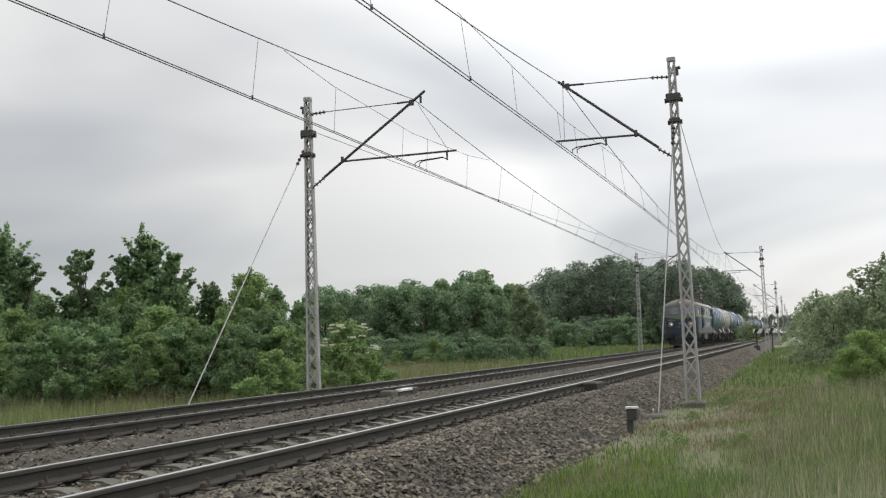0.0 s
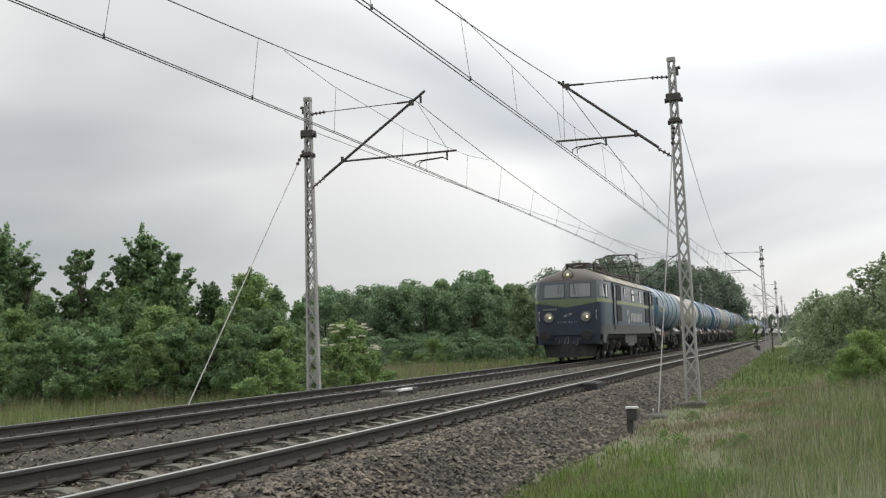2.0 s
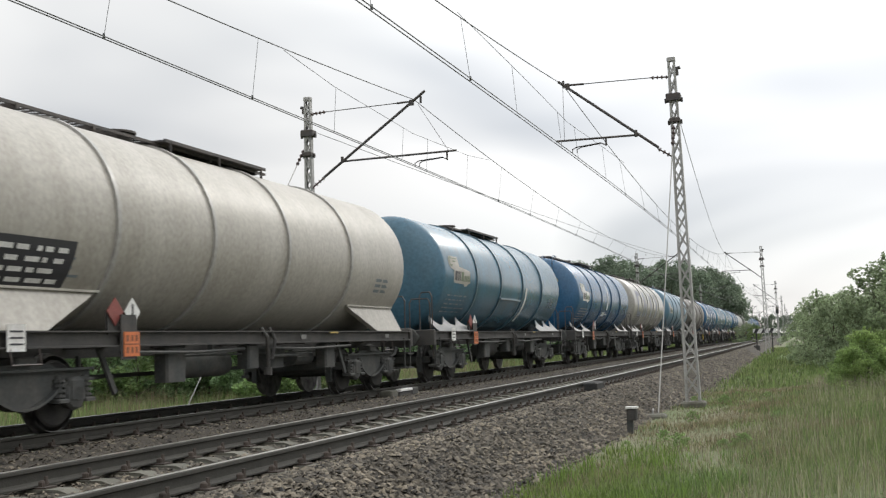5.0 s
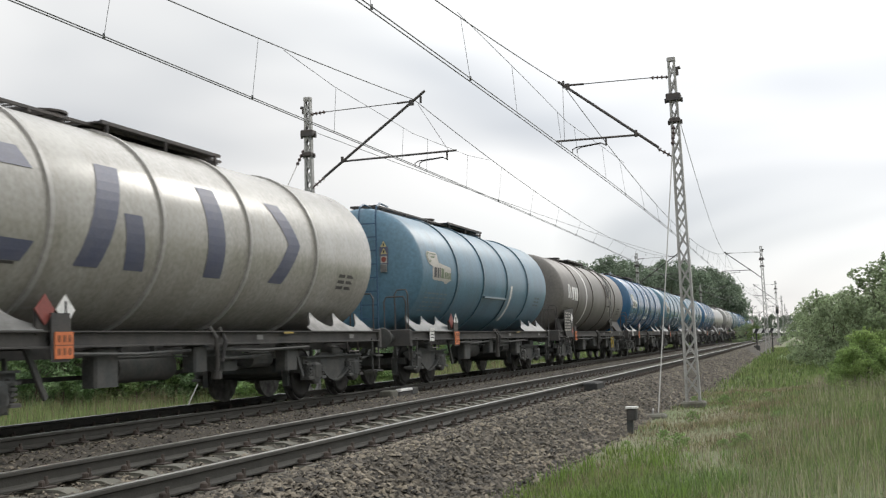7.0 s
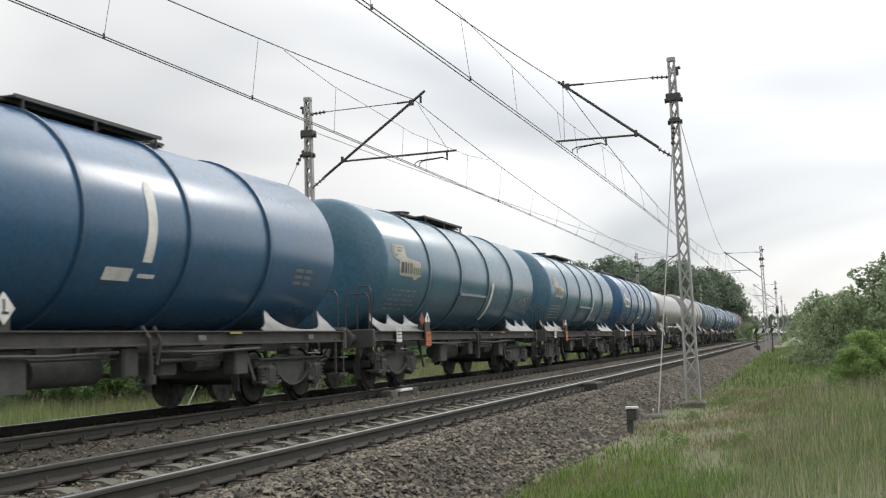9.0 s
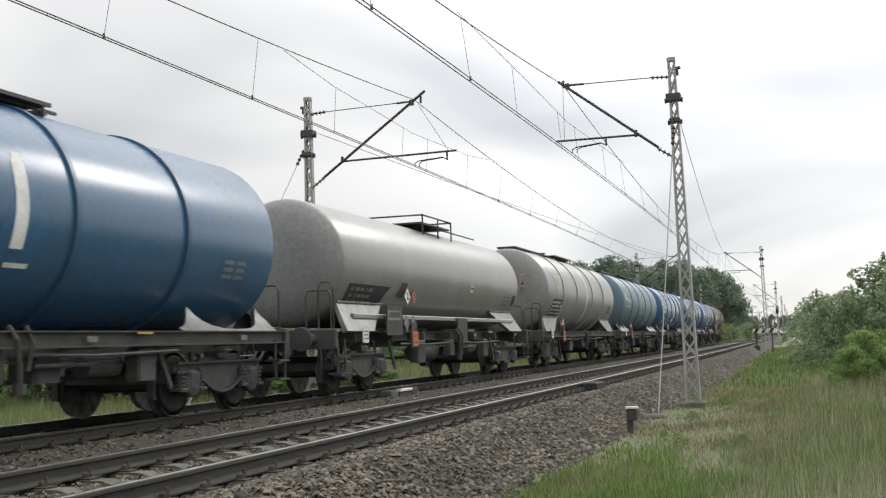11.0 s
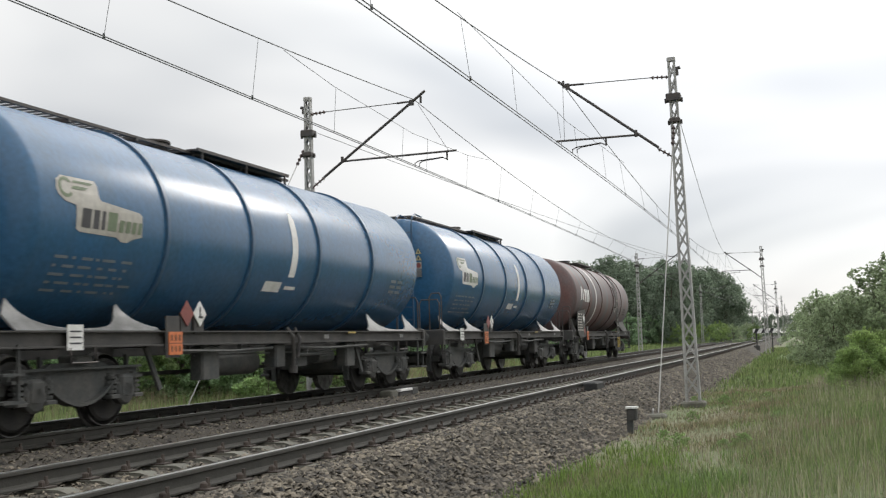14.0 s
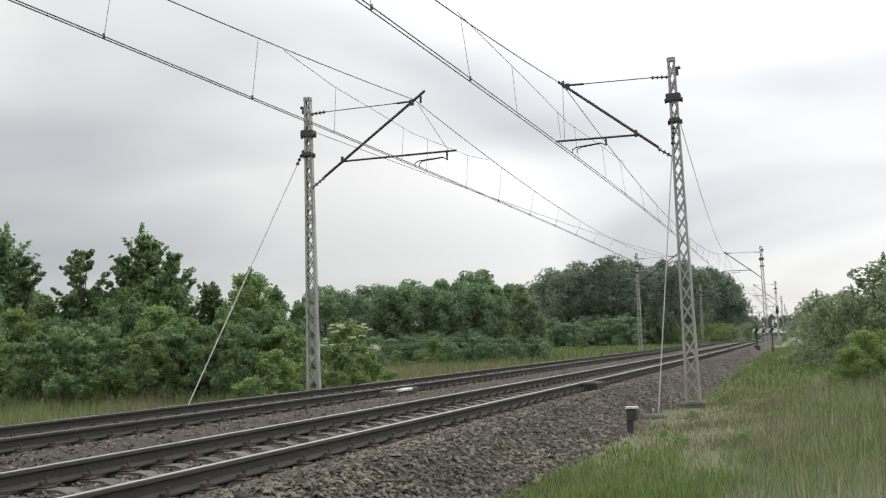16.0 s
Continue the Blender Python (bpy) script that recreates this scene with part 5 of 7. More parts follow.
def loco_body(s):
    rings = []
    for end, order in ((-1, range(4, -1, -1)), (1, range(5))):
        for st in order:
            ring = [cab_point(end, -w, z, st) for z, w in SIDE_ROWS] + [cab_point(end, w, z, st) for z, w in reversed(SIDE_ROWS)]
            rings.append(ring)
    n = len(rings[0])
    vs = [p for r in rings for p in r]
    s.v += [tuple(p) for p in vs]
    kinds = {0: 0, 1: 1, 2: 2, 3: 3}
    for k in range(len(rings) - 1):
        for i in range(n - 1):
            row = i if i < 8 else (n - 2 - i)
            mi = kinds.get(row, 4)
            if i == 8:
                mi = 4
            nose = k < 1 or k >= len(rings) - 2
            if mi in (0, 1) and nose:
                mi = 5
            if mi == 4 and (k < 4 or k >= len(rings) - 5):
                mi = 6
            s.f.append((k * n + i, k * n + i + 1, k * n + n + i + 1, k * n + n + i))
            s.mi.append(mi)
        s.f.append((k * n + n - 1, k * n, k * n + n, k * n + 2 * n - 1))
        s.mi.append(4)
    # the two ends, bowed and with the band dipping in the middle
    for k, end in ((0, -1), (len(rings) - 1, 1)):
        b = len(s.v)
        for z, w in SIDE_ROWS:
            p = cab_point(end, 0, z, 4)
            dip = 0.2 if z == 2.42 else 0.0
            s.v.append((0, p.y + end * 0.1, p.z - dip))
        for i in range(8):
            # grey and band rows take darker copies here: shade put into the colour
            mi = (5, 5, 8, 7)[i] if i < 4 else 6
            l0, l1 = k * n + i, k * n + i + 1
            r0, r1 = k * n + n - 1 - i, k * n + n - 2 - i
            s.f += [(l0, b + i, b + i + 1, l1), (b + i, r0, r1, b + i + 1)]
            s.mi += [mi, mi]


def cab_quad(s, end, xz, st_pairs, lift, mi=0):
    pts = []
    for (x, z), (st, f) in zip(xz, st_pairs):
        a, b = cab_point(end, x, z, st), cab_point(end, x, z, min(4, st + 1))
        p = a.lerp(b, f)
        pts.append(p + Vector((math.copysign(lift, x) * 0.8, end * lift * 0.6, 0)))
    s.add(pts, [(0, 1, 2, 3)], mi)


def side_pane(name, loco, y0, y1, z0, z1, mat, frame=0.03, depth=0.03, label="", rim="black", lift=0.0):
    """A framed opening on both flanks."""
    for side in (-1, 1):
        s = Shape()
        x = side * (1.5 if z1 < 2.6 else 1.5 - 0.05 * ((z0 + z1) / 2 - 2.56) / 0.77)
        s.box((x + side * (0.006 + lift), (y0 + y1) / 2, (z0 + z1) / 2), (0.03, y1 - y0, z1 - z0))
        ob = part(name, s, M[mat], loco, label)
        if frame:
            f = Shape()
            for yy in (y0, y1):
                f.box((x + side * (0.012 + lift), yy, (z0 + z1) / 2), (0.035, frame, z1 - z0 + frame))
            for zz in (z0, z1):
                f.box((x + side * (0.012 + lift), (y0 + y1) / 2, zz), (0.035, y1 - y0 + frame, frame))
            part("window_frame", f, M[rim], ob)


def louvre(name, loco, y0, y1, z0, z1):
    for side in (-1, 1):
        s = Shape()
        x = side * 1.495
        s.box((x, (y0 + y1) / 2, (z0 + z1) / 2), (0.03, y1 - y0, z1 - z0))
        z = z0 + 0.03
        while z < z1:
            s.box((x + side * 0.018, (y0 + y1) / 2, z), (0.012, y1 - y0 - 0.04, 0.02))
            z += 0.05
        for yy in (y0, y1):
            s.box((x + side * 0.02, yy, (z0 + z1) / 2), (0.03, 0.03, z1 - z0))
        part(name, s, M["louvre"], loco, "dark ventilation grille")


def pantograph(loco, y, raised):
    base = part("pantograph", Shape().box((0, 0, 0), (1.3, 0.08, 0.08)).box((0, 0.9, 0), (1.3, 0.08, 0.08)).box((0, -0.9, 0), (1.3, 0.08, 0.08)).bar((0.6, -1.1, 0), (0.6, 1.1, 0), 0.08).bar((-0.6, -1.1, 0), (-0.6, 1.1, 0), 0.08),
                M["roof_gear"], loco, "raised diamond pantograph" if raised else "folded pantograph", at=pose(0, y, 4.2 if raised else 4.16))
    for x in (-0.6, 0.6):
        for yy in (-0.9, 0.9):
            s = Shape()
            for k in range(4):
                s.rod((x, yy, -0.26 + k * 0.06), (x, yy, -0.235 + k * 0.06), 0.085, 12)
            s.rod((x, yy, -0.3), (x, yy, -0.03), 0.05, 10)
            part("insulator", s, M["insulator"], base)
    kz, ky, hz = (0.62, 1.45, 1.16) if raised else (0.04, 1.7, 0.08)
    for sg in (-1, 1):
        for x in (-0.5, 0.5):
            part("lower_arm", Shape().rod((x, sg * 0.35, 0.05), (x, sg * ky, kz), 0.035, 8, 0.028), M["roof_gear"], base)
            part("upper_arm", Shape().rod((x, sg * ky, kz), (x * 0.9, sg * 0.12, hz - 0.04), 0.02, 8), M["roof_gear"], base)
        part("cross_tube", Shape().rod((-0.5, sg * ky, kz), (0.5, sg * ky, kz), 0.025, 8), M["roof_gear"], base)
        if raised:
            part("brace", Shape().rod((-0.5, sg * ky, kz), (0.45, sg * 0.12, hz - 0.04), 0.012, 6), M["roof_gear"], base)
    s = Shape()
    for yy in (-0.2, 0.2):
        s.tube([(-0.95, yy, hz - 0.2), (-0.85, yy, hz - 0.06), (-0.6, yy, hz + 0.02), (0.6, yy, hz + 0.02), (0.85, yy, hz - 0.06), (0.95, yy, hz - 0.2)], 0.022, 8)
    for x in (-0.45, 0.45):
        s.box((x, 0, hz - 0.03), (0.06, 0.5, 0.06))
    part("collector_head", s, M["dark_steel"], base)
    s = Shape()
    s.box((0.45, -1.2, -0.08), (0.26, 0.26, 0.16), chamfer=0.03)
    part("drive_box", s, M["loco_low"], base)


def loco_bogie(loco, y):
    s = Shape()
    for side in (-1, 1):
        x = side * 1.08
        s.plate([(-2.75, 0.72), (-2.7, 0.92), (2.7, 0.92), (2.75, 0.72), (2.3, 0.62), (1.3, 0.66), (0.5, 0.62), (-0.5, 0.62), (-1.3, 0.66), (-2.3, 0.62)], x - 0.06, x + 0.06)
        for dy in (-1.75, 0, 1.75):
            s.box((x + side * 0.06, dy, 0.62), (0.2, 0.36, 0.36), chamfer=0.04)
            s.rod((x + side * 0.14, dy, 0.62), (x + side * 0.2, dy, 0.62), 0.12, 14)
            for e in (-0.34, 0.34):
                for q in range(4):
                    s.rod((x + side * 0.04, dy + e, 0.5 + q * 0.1), (x + side * 0.04, dy + e, 0.55 + q * 0.1), 0.1, 10)
            # brake hangers and sand pipes
            s.box((side * 0.8, dy + 0.68, 0.55), (0.12, 0.08, 0.5))
            s.box((side * 0.8, dy - 0.68, 0.55), (0.12, 0.08, 0.5))
        s.tube([(x, -2.6, 0.85), (x, -2.7, 0.5), (side * 0.8, -2.55, 0.15)], 0.03)
        s.tube([(x, 2.6, 0.85), (x, 2.7, 0.5), (side * 0.8, 2.55, 0.15)], 0.03)
    s.box((0, 0, 0.7), (2.1, 5.0, 0.2))
    b = part("bogie", s, M["loco_under"], loco, "grimy black three-axle bogie", at=pose(0, y, 0))
    for side in (-1, 1):
        for dy in (-1.75, 0, 1.75):
            hanger = Shape().plate([(dy - 0.4, 0.36), (dy, 0.2), (dy + 0.4, 0.36), (dy, 0.27)], side * 1.12, side * 1.15)
            part("spring_hanger", hanger, M["saddle"], b)
    for dy in (-1.75, 0, 1.75):
        wheelset_parts(b, dy, 0.625)


def locomotive():
    M["louvre"] = material("grille_black", (0.026, 0.032, 0.038), 0.8, second=(0.04, 0.044, 0.048), amount=0.6, scale=3)
    M["mark_grey"] = material("pale_mark", (0.40, 0.41, 0.385), 0.6, second=(0.3, 0.3, 0.28), amount=0.6, scale=4)
    L = thing("electric_locomotive", "grey and dark blue six-axle electric locomotive with yellow band", "locomotive")
    s = Shape()
    loco_body(s)
    part("body", s, [M["loco_low"], M["loco_blue"], M["loco_band"], M["loco_grey"], M["loco_roof"], M["loco_navy"], M["roof_soot"], M["front_shaded_grey"], M["band_in_shade"]], L, smooth=True)
    # seams of the roof hatches
    for y in (-7.0, -3.3, -0.4, 2.6, 5.9):
        s = Shape()
        pts = [(w + 0.004, z + 0.008) for z, w in SIDE_ROWS[4:]]
        s.tube([(x, y, z) for x, z in pts] + [(-x, y, z) for x, z in reversed(pts)], 0.018)
        part("roof_seam", s, M["loco_roof"], L)
    for side in (-1, 1):
        s = Shape()
        s.bar((side * 1.47, -8.2, 3.34), (side * 1.47, 8.2, 3.34), 0.04, 0.03)
        part("gutter", s, M["loco_low"], L)
        s = Shape()
        s.bar((side * 1.505, -7.9, 1.46), (side * 1.505, 7.9, 1.46), 0.014, 0.02)
        part("seam", s, M["loco_low"], L)
        # end skirts
        for end in (-1, 1):
            s = Shape()
            o = [(end * 7.9, 1.09), (end * 8.45, 0.72), (end * 8.85, 0.72), (end * 8.85, 1.09)]
            s.plate(o, side * 1.40, side * 1.47)
            part("side_skirt", s, M["loco_low"], L)
    for y0, y1 in ((-2.95, -2.4), (2.25, 2.83)):
        side_pane("window", L, y0, y1, 2.62, 3.2, "glass_side", 0.022, rim="seal")
    side_pane("window", L, -0.45, 0.42, 2.62, 2.93, "glass_side", 0.022, rim="seal")
    side_pane("window", L, -0.45, 0.42, 2.98, 3.2, "glass_side", 0.022, rim="seal")
    for y0, y1 in ((-5.4, -4.15), (4.25, 5.6)):
        louvre("grille", L, y0, y1, 2.56, 3.24)
        louvre("grille", L, y0, y1, 1.64, 2.36)
    for y0, y1 in ((-6.35, -5.7), (5.98, 6.63)):
        side_pane("door", L, y0, y1, 1.48, 3.27, "door_paint", 0.045, label="cab door with a narrow window", rim="loco_blue")
        side_pane("door_window", L, y0 + 0.18, y0 + 0.5, 2.62, 3.12, "glass_side", 0.025, rim="seal", lift=0.045)
        for side in (-1, 1):
            for yy in (y0 - 0.12, y1 + 0.12):
                s = Shape()
                s.tube([(side * 1.5, yy, 1.5), (side * 1.56, yy, 1.55), (side * 1.55, yy, 3.2), (side * 1.48, yy, 3.25)], 0.02)
                part("handrail", s, M["black"], L)
            s = Shape()
            s.box((side * 1.51, (y0 + y1) / 2, 1.58), (0.03, 0.5, 0.025))
            part("step", Shape().box((side * 1.49, (y0 + y1) / 2, 1.32), (0.05, 0.34, 0.14)), M["ink"], L)
            part("step", s, M["dark_steel"], L)
    for end in (-1, 1):
        ys = sorted((end * 7.75, end * 8.2))
        side_pane("cab_window", L, ys[0], ys[1], 2.62, 3.17, "sky_tint_glass", 0.025, rim="seal")
        # open part of the window: the cab's inner darkness painted as a dark pane
        gap = sorted((end * 7.52, end * 7.73))
        side_pane("cab_opening", L, gap[0], gap[1], 2.62, 3.17, "ink", 0.0)
        for side in (-1, 1):
            s = Shape()
            for a, b in (((1, 0.2), (2, 0.0)), ((2, 0.0), (3, 0.0)), ((3, 0.0), (3, 0.55))):
                cab_quad(s, end, [(side * 1.5, 2.64), (side * 1.5, 2.64), (side * 1.47, 3.17), (side * 1.47, 3.17)], [a, b, b, a], 0.016)
            part("quarter_window", s, M["glass_side"], L)
        # windscreens
        for side in (-1, 1):
            for x0, x1, z0, z1, lift, mat, nm in ((0.1, 1.0, 2.62, 3.24, 0.012, "seal", "windscreen_frame"), (0.13, 0.97, 2.65, 3.21, 0.024, "glass", "windscreen")):
                s = Shape()
                pts = []
                for x, z in ((x0, z0), (x1, z0), (x1, z1), (x0, z1)):
                    p = cab_point(end, 0, z, 4)
                    bow = 0.1 * (1 - x / 1.2)
                    pts.append((side * x, p.y + end * (bow + lift), z))
                s.add(pts, [(0, 1, 2, 3)])
                part(nm, s, M[mat], L)
            s = Shape()
            s.rod((side * 0.3, end * (HALF + 0.1), 3.2), (side * 0.36, end * (HALF + 0.14), 2.8), 0.012, 6)
            part("wiper", s, M["black"], L)
            # headlamps
            y = end * (HALF + 0.02)
            s = Shape()
            s.turned([(0, 0.22), (end * 0.1, 0.22), (end * 0.14, 0.21), (end * 0.12, 0.185)], 28, "y", (side * 0.78, y, 1.84))
            lamp = part("headlamp", s, M["saddle"], L, "round headlamp with a pale rim", smooth=True)
            s = Shape()
            s.turned([(end * 0.1, 0.185), (end * 0.145, 0.12), (end * 0.15, 0.02)], 24, "y", (side * 0.78, y, 1.84))
            part("lens", s, M["lamp_glass"], lamp, smooth=True)
            if end == -1:
                s = Shape()
                s.turned([(end * 0.15, 0.05), (end * 0.175, 0.035), (end * 0.18, 0.01)], 16, "y", (side * 0.78 + 0.05, y, 1.82))
                part("bulb", s, M["lamp_glow"], lamp, "lit lamp", smooth=True)
            s = Shape()
            s.tube([(side * 1.2, end * (HALF + 0.0), 1.7), (side * 1.2, end * (HALF + 0.06), 1.74), (side * 1.2, end * (HALF + 0.06), 2.05), (side * 1.2, end * HALF, 2.08)], 0.014)
            part("grab_handle", s, M["white_paint"], L)
            part("buffer", shared(("buffer", "dark"), buffer, M["loco_under"], True), M["loco_under"], L, at=pose(side * 0.875, end * (HALF - 0.05), 1.06, 0, 0, 0 if end == 1 else 180))
        # lamp pod on the roof's brow
        s = Shape()
        y = end * (HALF - 0.28)
        s.turned([(end * -1.6, 0.05), (end * -1.0, 0.16), (end * -0.2, 0.235), (0, 0.24), (end * 0.06, 0.225), (end * 0.03, 0.19)], 24, "y", (0, y, 3.60))
        lamp = part("roof_lamp", s, M["roof_soot"], L, "round lamp pod on the roof's brow", smooth=True)
        s = Shape()
        s.turned([(end * 0.03, 0.19), (end * 0.08, 0.1), (end * 0.085, 0.01)], 20, "y", (0, y, 3.62))
        part("lens", s, M["lamp_glass"], lamp, smooth=True)
        if end == -1:
            s = Shape()
            s.turned([(end * 0.085, 0.05), (end * 0.105, 0.035), (end * 0.11, 0.01)], 14, "y", (0.02, y, 3.6))
            part("bulb", s, M["lamp_glow"], lamp, smooth=True)
        # buffer beam, plough and hoses
        s = Shape()
        s.box((0, end * (HALF - 0.16), 0.9), (2.6, 0.3, 0.42), chamfer=0.04)
        part("buffer_beam", s, M["loco_navy"], L)
        s = Shape()
        o = []
        for i in range(9):
            x = -1.1 + 2.2 * i / 8
            o.append((x, end * (HALF + 0.12 - 0.35 * (x / 1.1) ** 2)))
        vs = [(x * 1.05, y - end * 0.1, 0.72) for x, y in o] + [(x * 0.93, y, 0.17) for x, y in o] + [(x * 0.93, y - end * 0.03, 0.17) for x, y in o] + [(x * 1.05, y - end * 0.13, 0.72) for x, y in o]
        fs = []
        for r in range(3):
            fs += [(r * 9 + i, r * 9 + i + 1, r * 9 + 10 + i, r * 9 + 9 + i) for i in range(8)]
        s.add(vs, fs)
        part("rail_guard", s, M["loco_under"], L, "black steel rail guard")
        part("coupling", shared(("coupling",), coupling, M["black"]), M["black"], L, at=pose(0, end * (HALF - 0.02), 1.0, 0, 0, 0 if end == 1 else 180))
        s = Shape()
        for side in (-1, 1):
            s.bar((side * 0.55, end * (HALF + 0.12), 0.74), (side * 1.15, end * (HALF + 0.02), 0.74), 0.03)
            s.tube([(side * 0.5, end * (HALF + 0.05), 0.95), (side * 0.5, end * (HALF + 0.2), 0.85), (side * 0.45, end * (HALF + 0.18), 0.5)], 0.03)
        part("step", s, M["loco_under"], L)
        s = Shape()
        for k in range(8):
            s.box((-0.36 + 0.102 * k, end * (HALF + 0.09 - 0.03 * abs(k - 3.5) / 3.5), 1.62), (0.075, 0.02, 0.09))
        for o in (-1, 1):
            s.bar((0.02 + o * 0.1 - 0.06, end * (HALF + 0.1), 1.9 + o * 0.03), (0.02 + o * 0.1 + 0.08, end * (HALF + 0.1), 1.98 + o * 0.03 - 0.05), 0.02, 0.09)
        part("company_mark", s, M["mark_dull"], L, "pale company mark of plain shapes")
        s = Shape()
        for k in range(6):
            s.box((-0.98 + k * 0.1, end * (HALF + 0.06 - 0.0), 2.16), (0.06, 0.04, 0.08))
        tagged(part("number_lettering", s, M["mark_dull"], L), kind="stuff")
    # marks on the flanks
    for side in (-1, 1):
        x = side * 1.504

        def flank(y0, y1, z0, z1, slant=0.0, mat="mark_grey", s=None):
            q = [(y0, z0), (y1, z0), (y1 + slant, z1), (y0 + slant, z1)]
            s.plate(q, x, x + side * 0.004)
        s = Shape()
        n = 20
        for a0, a1, r0, r1 in ((0.6, 3.4, 0.2, 0.42), (3.75, 6.5, 0.2, 0.42)):
            c = (-1.85, 1.88)
            vs = []
            for k in range(n + 1):
                a = a0 + (a1 - a0) * k / n
                r = r0 + (r1 - r0) * math.sin(math.pi * k / n) + 0.004
                vs += [(x + side * 0.004, c[0] + r0 * 1.05 * math.cos(a), c[1] + 0.75 * r0 * math.sin(a)), (x + side * 0.004, c[0] + r * 1.15 * math.cos(a), c[1] + 0.85 * r * math.sin(a))]
            s = Shape()
            s.add(vs, [(2 * k, 2 * k + 1, 2 * k + 3, 2 * k + 2) for k in range(n)])
            part("company_mark", s, M["mark_grey"], L, "pale swirl company mark")
        s = Shape()
        y = -1.05
        for k in range(8):
            s = Shape()
            flank(y, y + (0.36 if k % 3 else 0.3), 1.66, 2.08 if k % 2 else 2.04, 0, s=s)
            y += 0.49
            part("company_mark", s, M["mark_grey"], L)
        s = Shape()
        x = side * 1.478
        for k in range(9):
            flank(-2.1 + k * 0.16, -2.01 + k * 0.16, 2.98, 3.1, 0, s=s)
        for k in range(3):
            flank(-1.5 + k * 0.16, -1.4 + k * 0.16, 2.8, 2.84, 0, s=s)
        for k in range(8):
            flank(0.7 + k * 0.17, 0.8 + k * 0.17, 2.86, 3.08, 0, s=s)
        tagged(part("number_lettering", s, M["mark_grey"], L), kind="stuff")
        s = Shape()
        x = side * 1.504
        flank(6.95, 7.45, 1.55, 1.8, 0, s=s)
        part("data_plate", s, M["mark_dull"], L)
    for end in (-1, 1):
        loco_bogie(L, end * 5.15)
    # boxes between the bogies
    for y0, y1, z0, m in ((-2.05, -1.25, 0.66, "loco_low"), (-1.2, 1.0, 0.52, "loco_low"), (1.05, 1.8, 0.62, "loco_low")):
        s = Shape()
        s.box((0, (y0 + y1) / 2, (z0 + 1.06) / 2), (2.7, y1 - y0, 1.06 - z0), chamfer=0.03)
        part("equipment_box", s, M[m], L)
    s = Shape()
    s.box((0, 0, 1.0), (2.6, 16.2, 0.16))
    part("underframe", s, M["loco_under"], L)
    # roof gear
    pantograph(L, -4.7, False)
    pantograph(L, 6.35, True)
    s = Shape()
    for x in (-0.45, 0.45):
        s.tube([(x, -2.6, 4.12), (x, -2, 4.1), (x, 0.5, 4.08), (x, 3, 4.1), (x, 4.6, 4.14)], 0.016)
    s.tube([(0.1, -7.9, 3.95), (0.1, -6.6, 4.1), (0.1, -5.8, 4.16)], 0.02)
    part("roof_conductor", s, M["dark_steel"], L)
    for y in (-2.6, -2.2, -1.8, -1.0, 0.6, 2.2, 3.6, 4.4):
        for x in (-0.45, 0.45):
            s = Shape()
            s.rod((x, y, 3.84), (x, y, 4.1), 0.04, 8)
            for k in range(3):
                s.rod((x, y, 3.9 + k * 0.06), (x, y, 3.925 + k * 0.06), 0.075, 10)
            part("insulator", s, M["insulator"], L)
    for y, wd, h in ((-2.4, 0.5, 0.24), (-1.6, 0.5, 0.2), (1.3, 0.6, 0.22), (3.0, 0.5, 0.2)):
        s = Shape()
        s.box((0.0, y, 3.98), (0.7, wd, h), chamfer=0.05)
        part("roof_box", s, M["roof_gear"], L)
    s = Shape()
    for side in (-1, 1):
        s.bar((side * 0.85, -6.0, 3.86), (side * 0.85, 7.2, 3.86), 0.03)
        for y in np.arange(-6, 7.3, 1.2):
            s.rod((side * 0.85, y, 3.72), (side * 0.85, y, 3.86), 0.015, 5)
    part("roof_rail", s, M["dark_steel"], L)
    for side in (-1, 1):
        s = Shape()
        s.box((side * 1.62, 8.75, 2.9), (0.06, 0.22, 0.42), chamfer=0.02)
        s.bar((side * 1.45, 8.7, 3.05), (side * 1.6, 8.75, 3.0), 0.03)
        part("mirror", s, M["black"], L)
    ROLLING.append((L, -81.1 - HALF))


M["loco_under"] = material("oily_black", (0.024, 0.026, 0.026), 0.75, second=(0.045, 0.044, 0.04), amount=0.9, scale=4, fine=25, spec=0.3)
# flank grey and band again, darkened to paint in the front's shade
M["front_shaded_grey"] = paint("shaded_grey_paint", (0.085, 0.10, 0.115), (0.06, 0.07, 0.078), 0.5)
M["band_in_shade"] = paint("shaded_band_paint", (0.12, 0.155, 0.075), (0.085, 0.105, 0.065), 0.5)
M["seal"] = material("window_seal", (0.035, 0.04, 0.045), 0.7)
# side and cab panes: reflected sky put into the glass as a pale tint
M["glass_side"] = glass("pale_window", (0.11, 0.13, 0.14), 0.12)
M["sky_tint_glass"] = glass("sky_tinted_window", (0.24, 0.26, 0.265), 0.08)
M["door_paint"] = paint("door_grey", (0.08, 0.10, 0.115), (0.07, 0.083, 0.09), 0.5)
M["mark_dull"] = material("dull_mark", (0.22, 0.23, 0.24), 0.6)
locomotive()


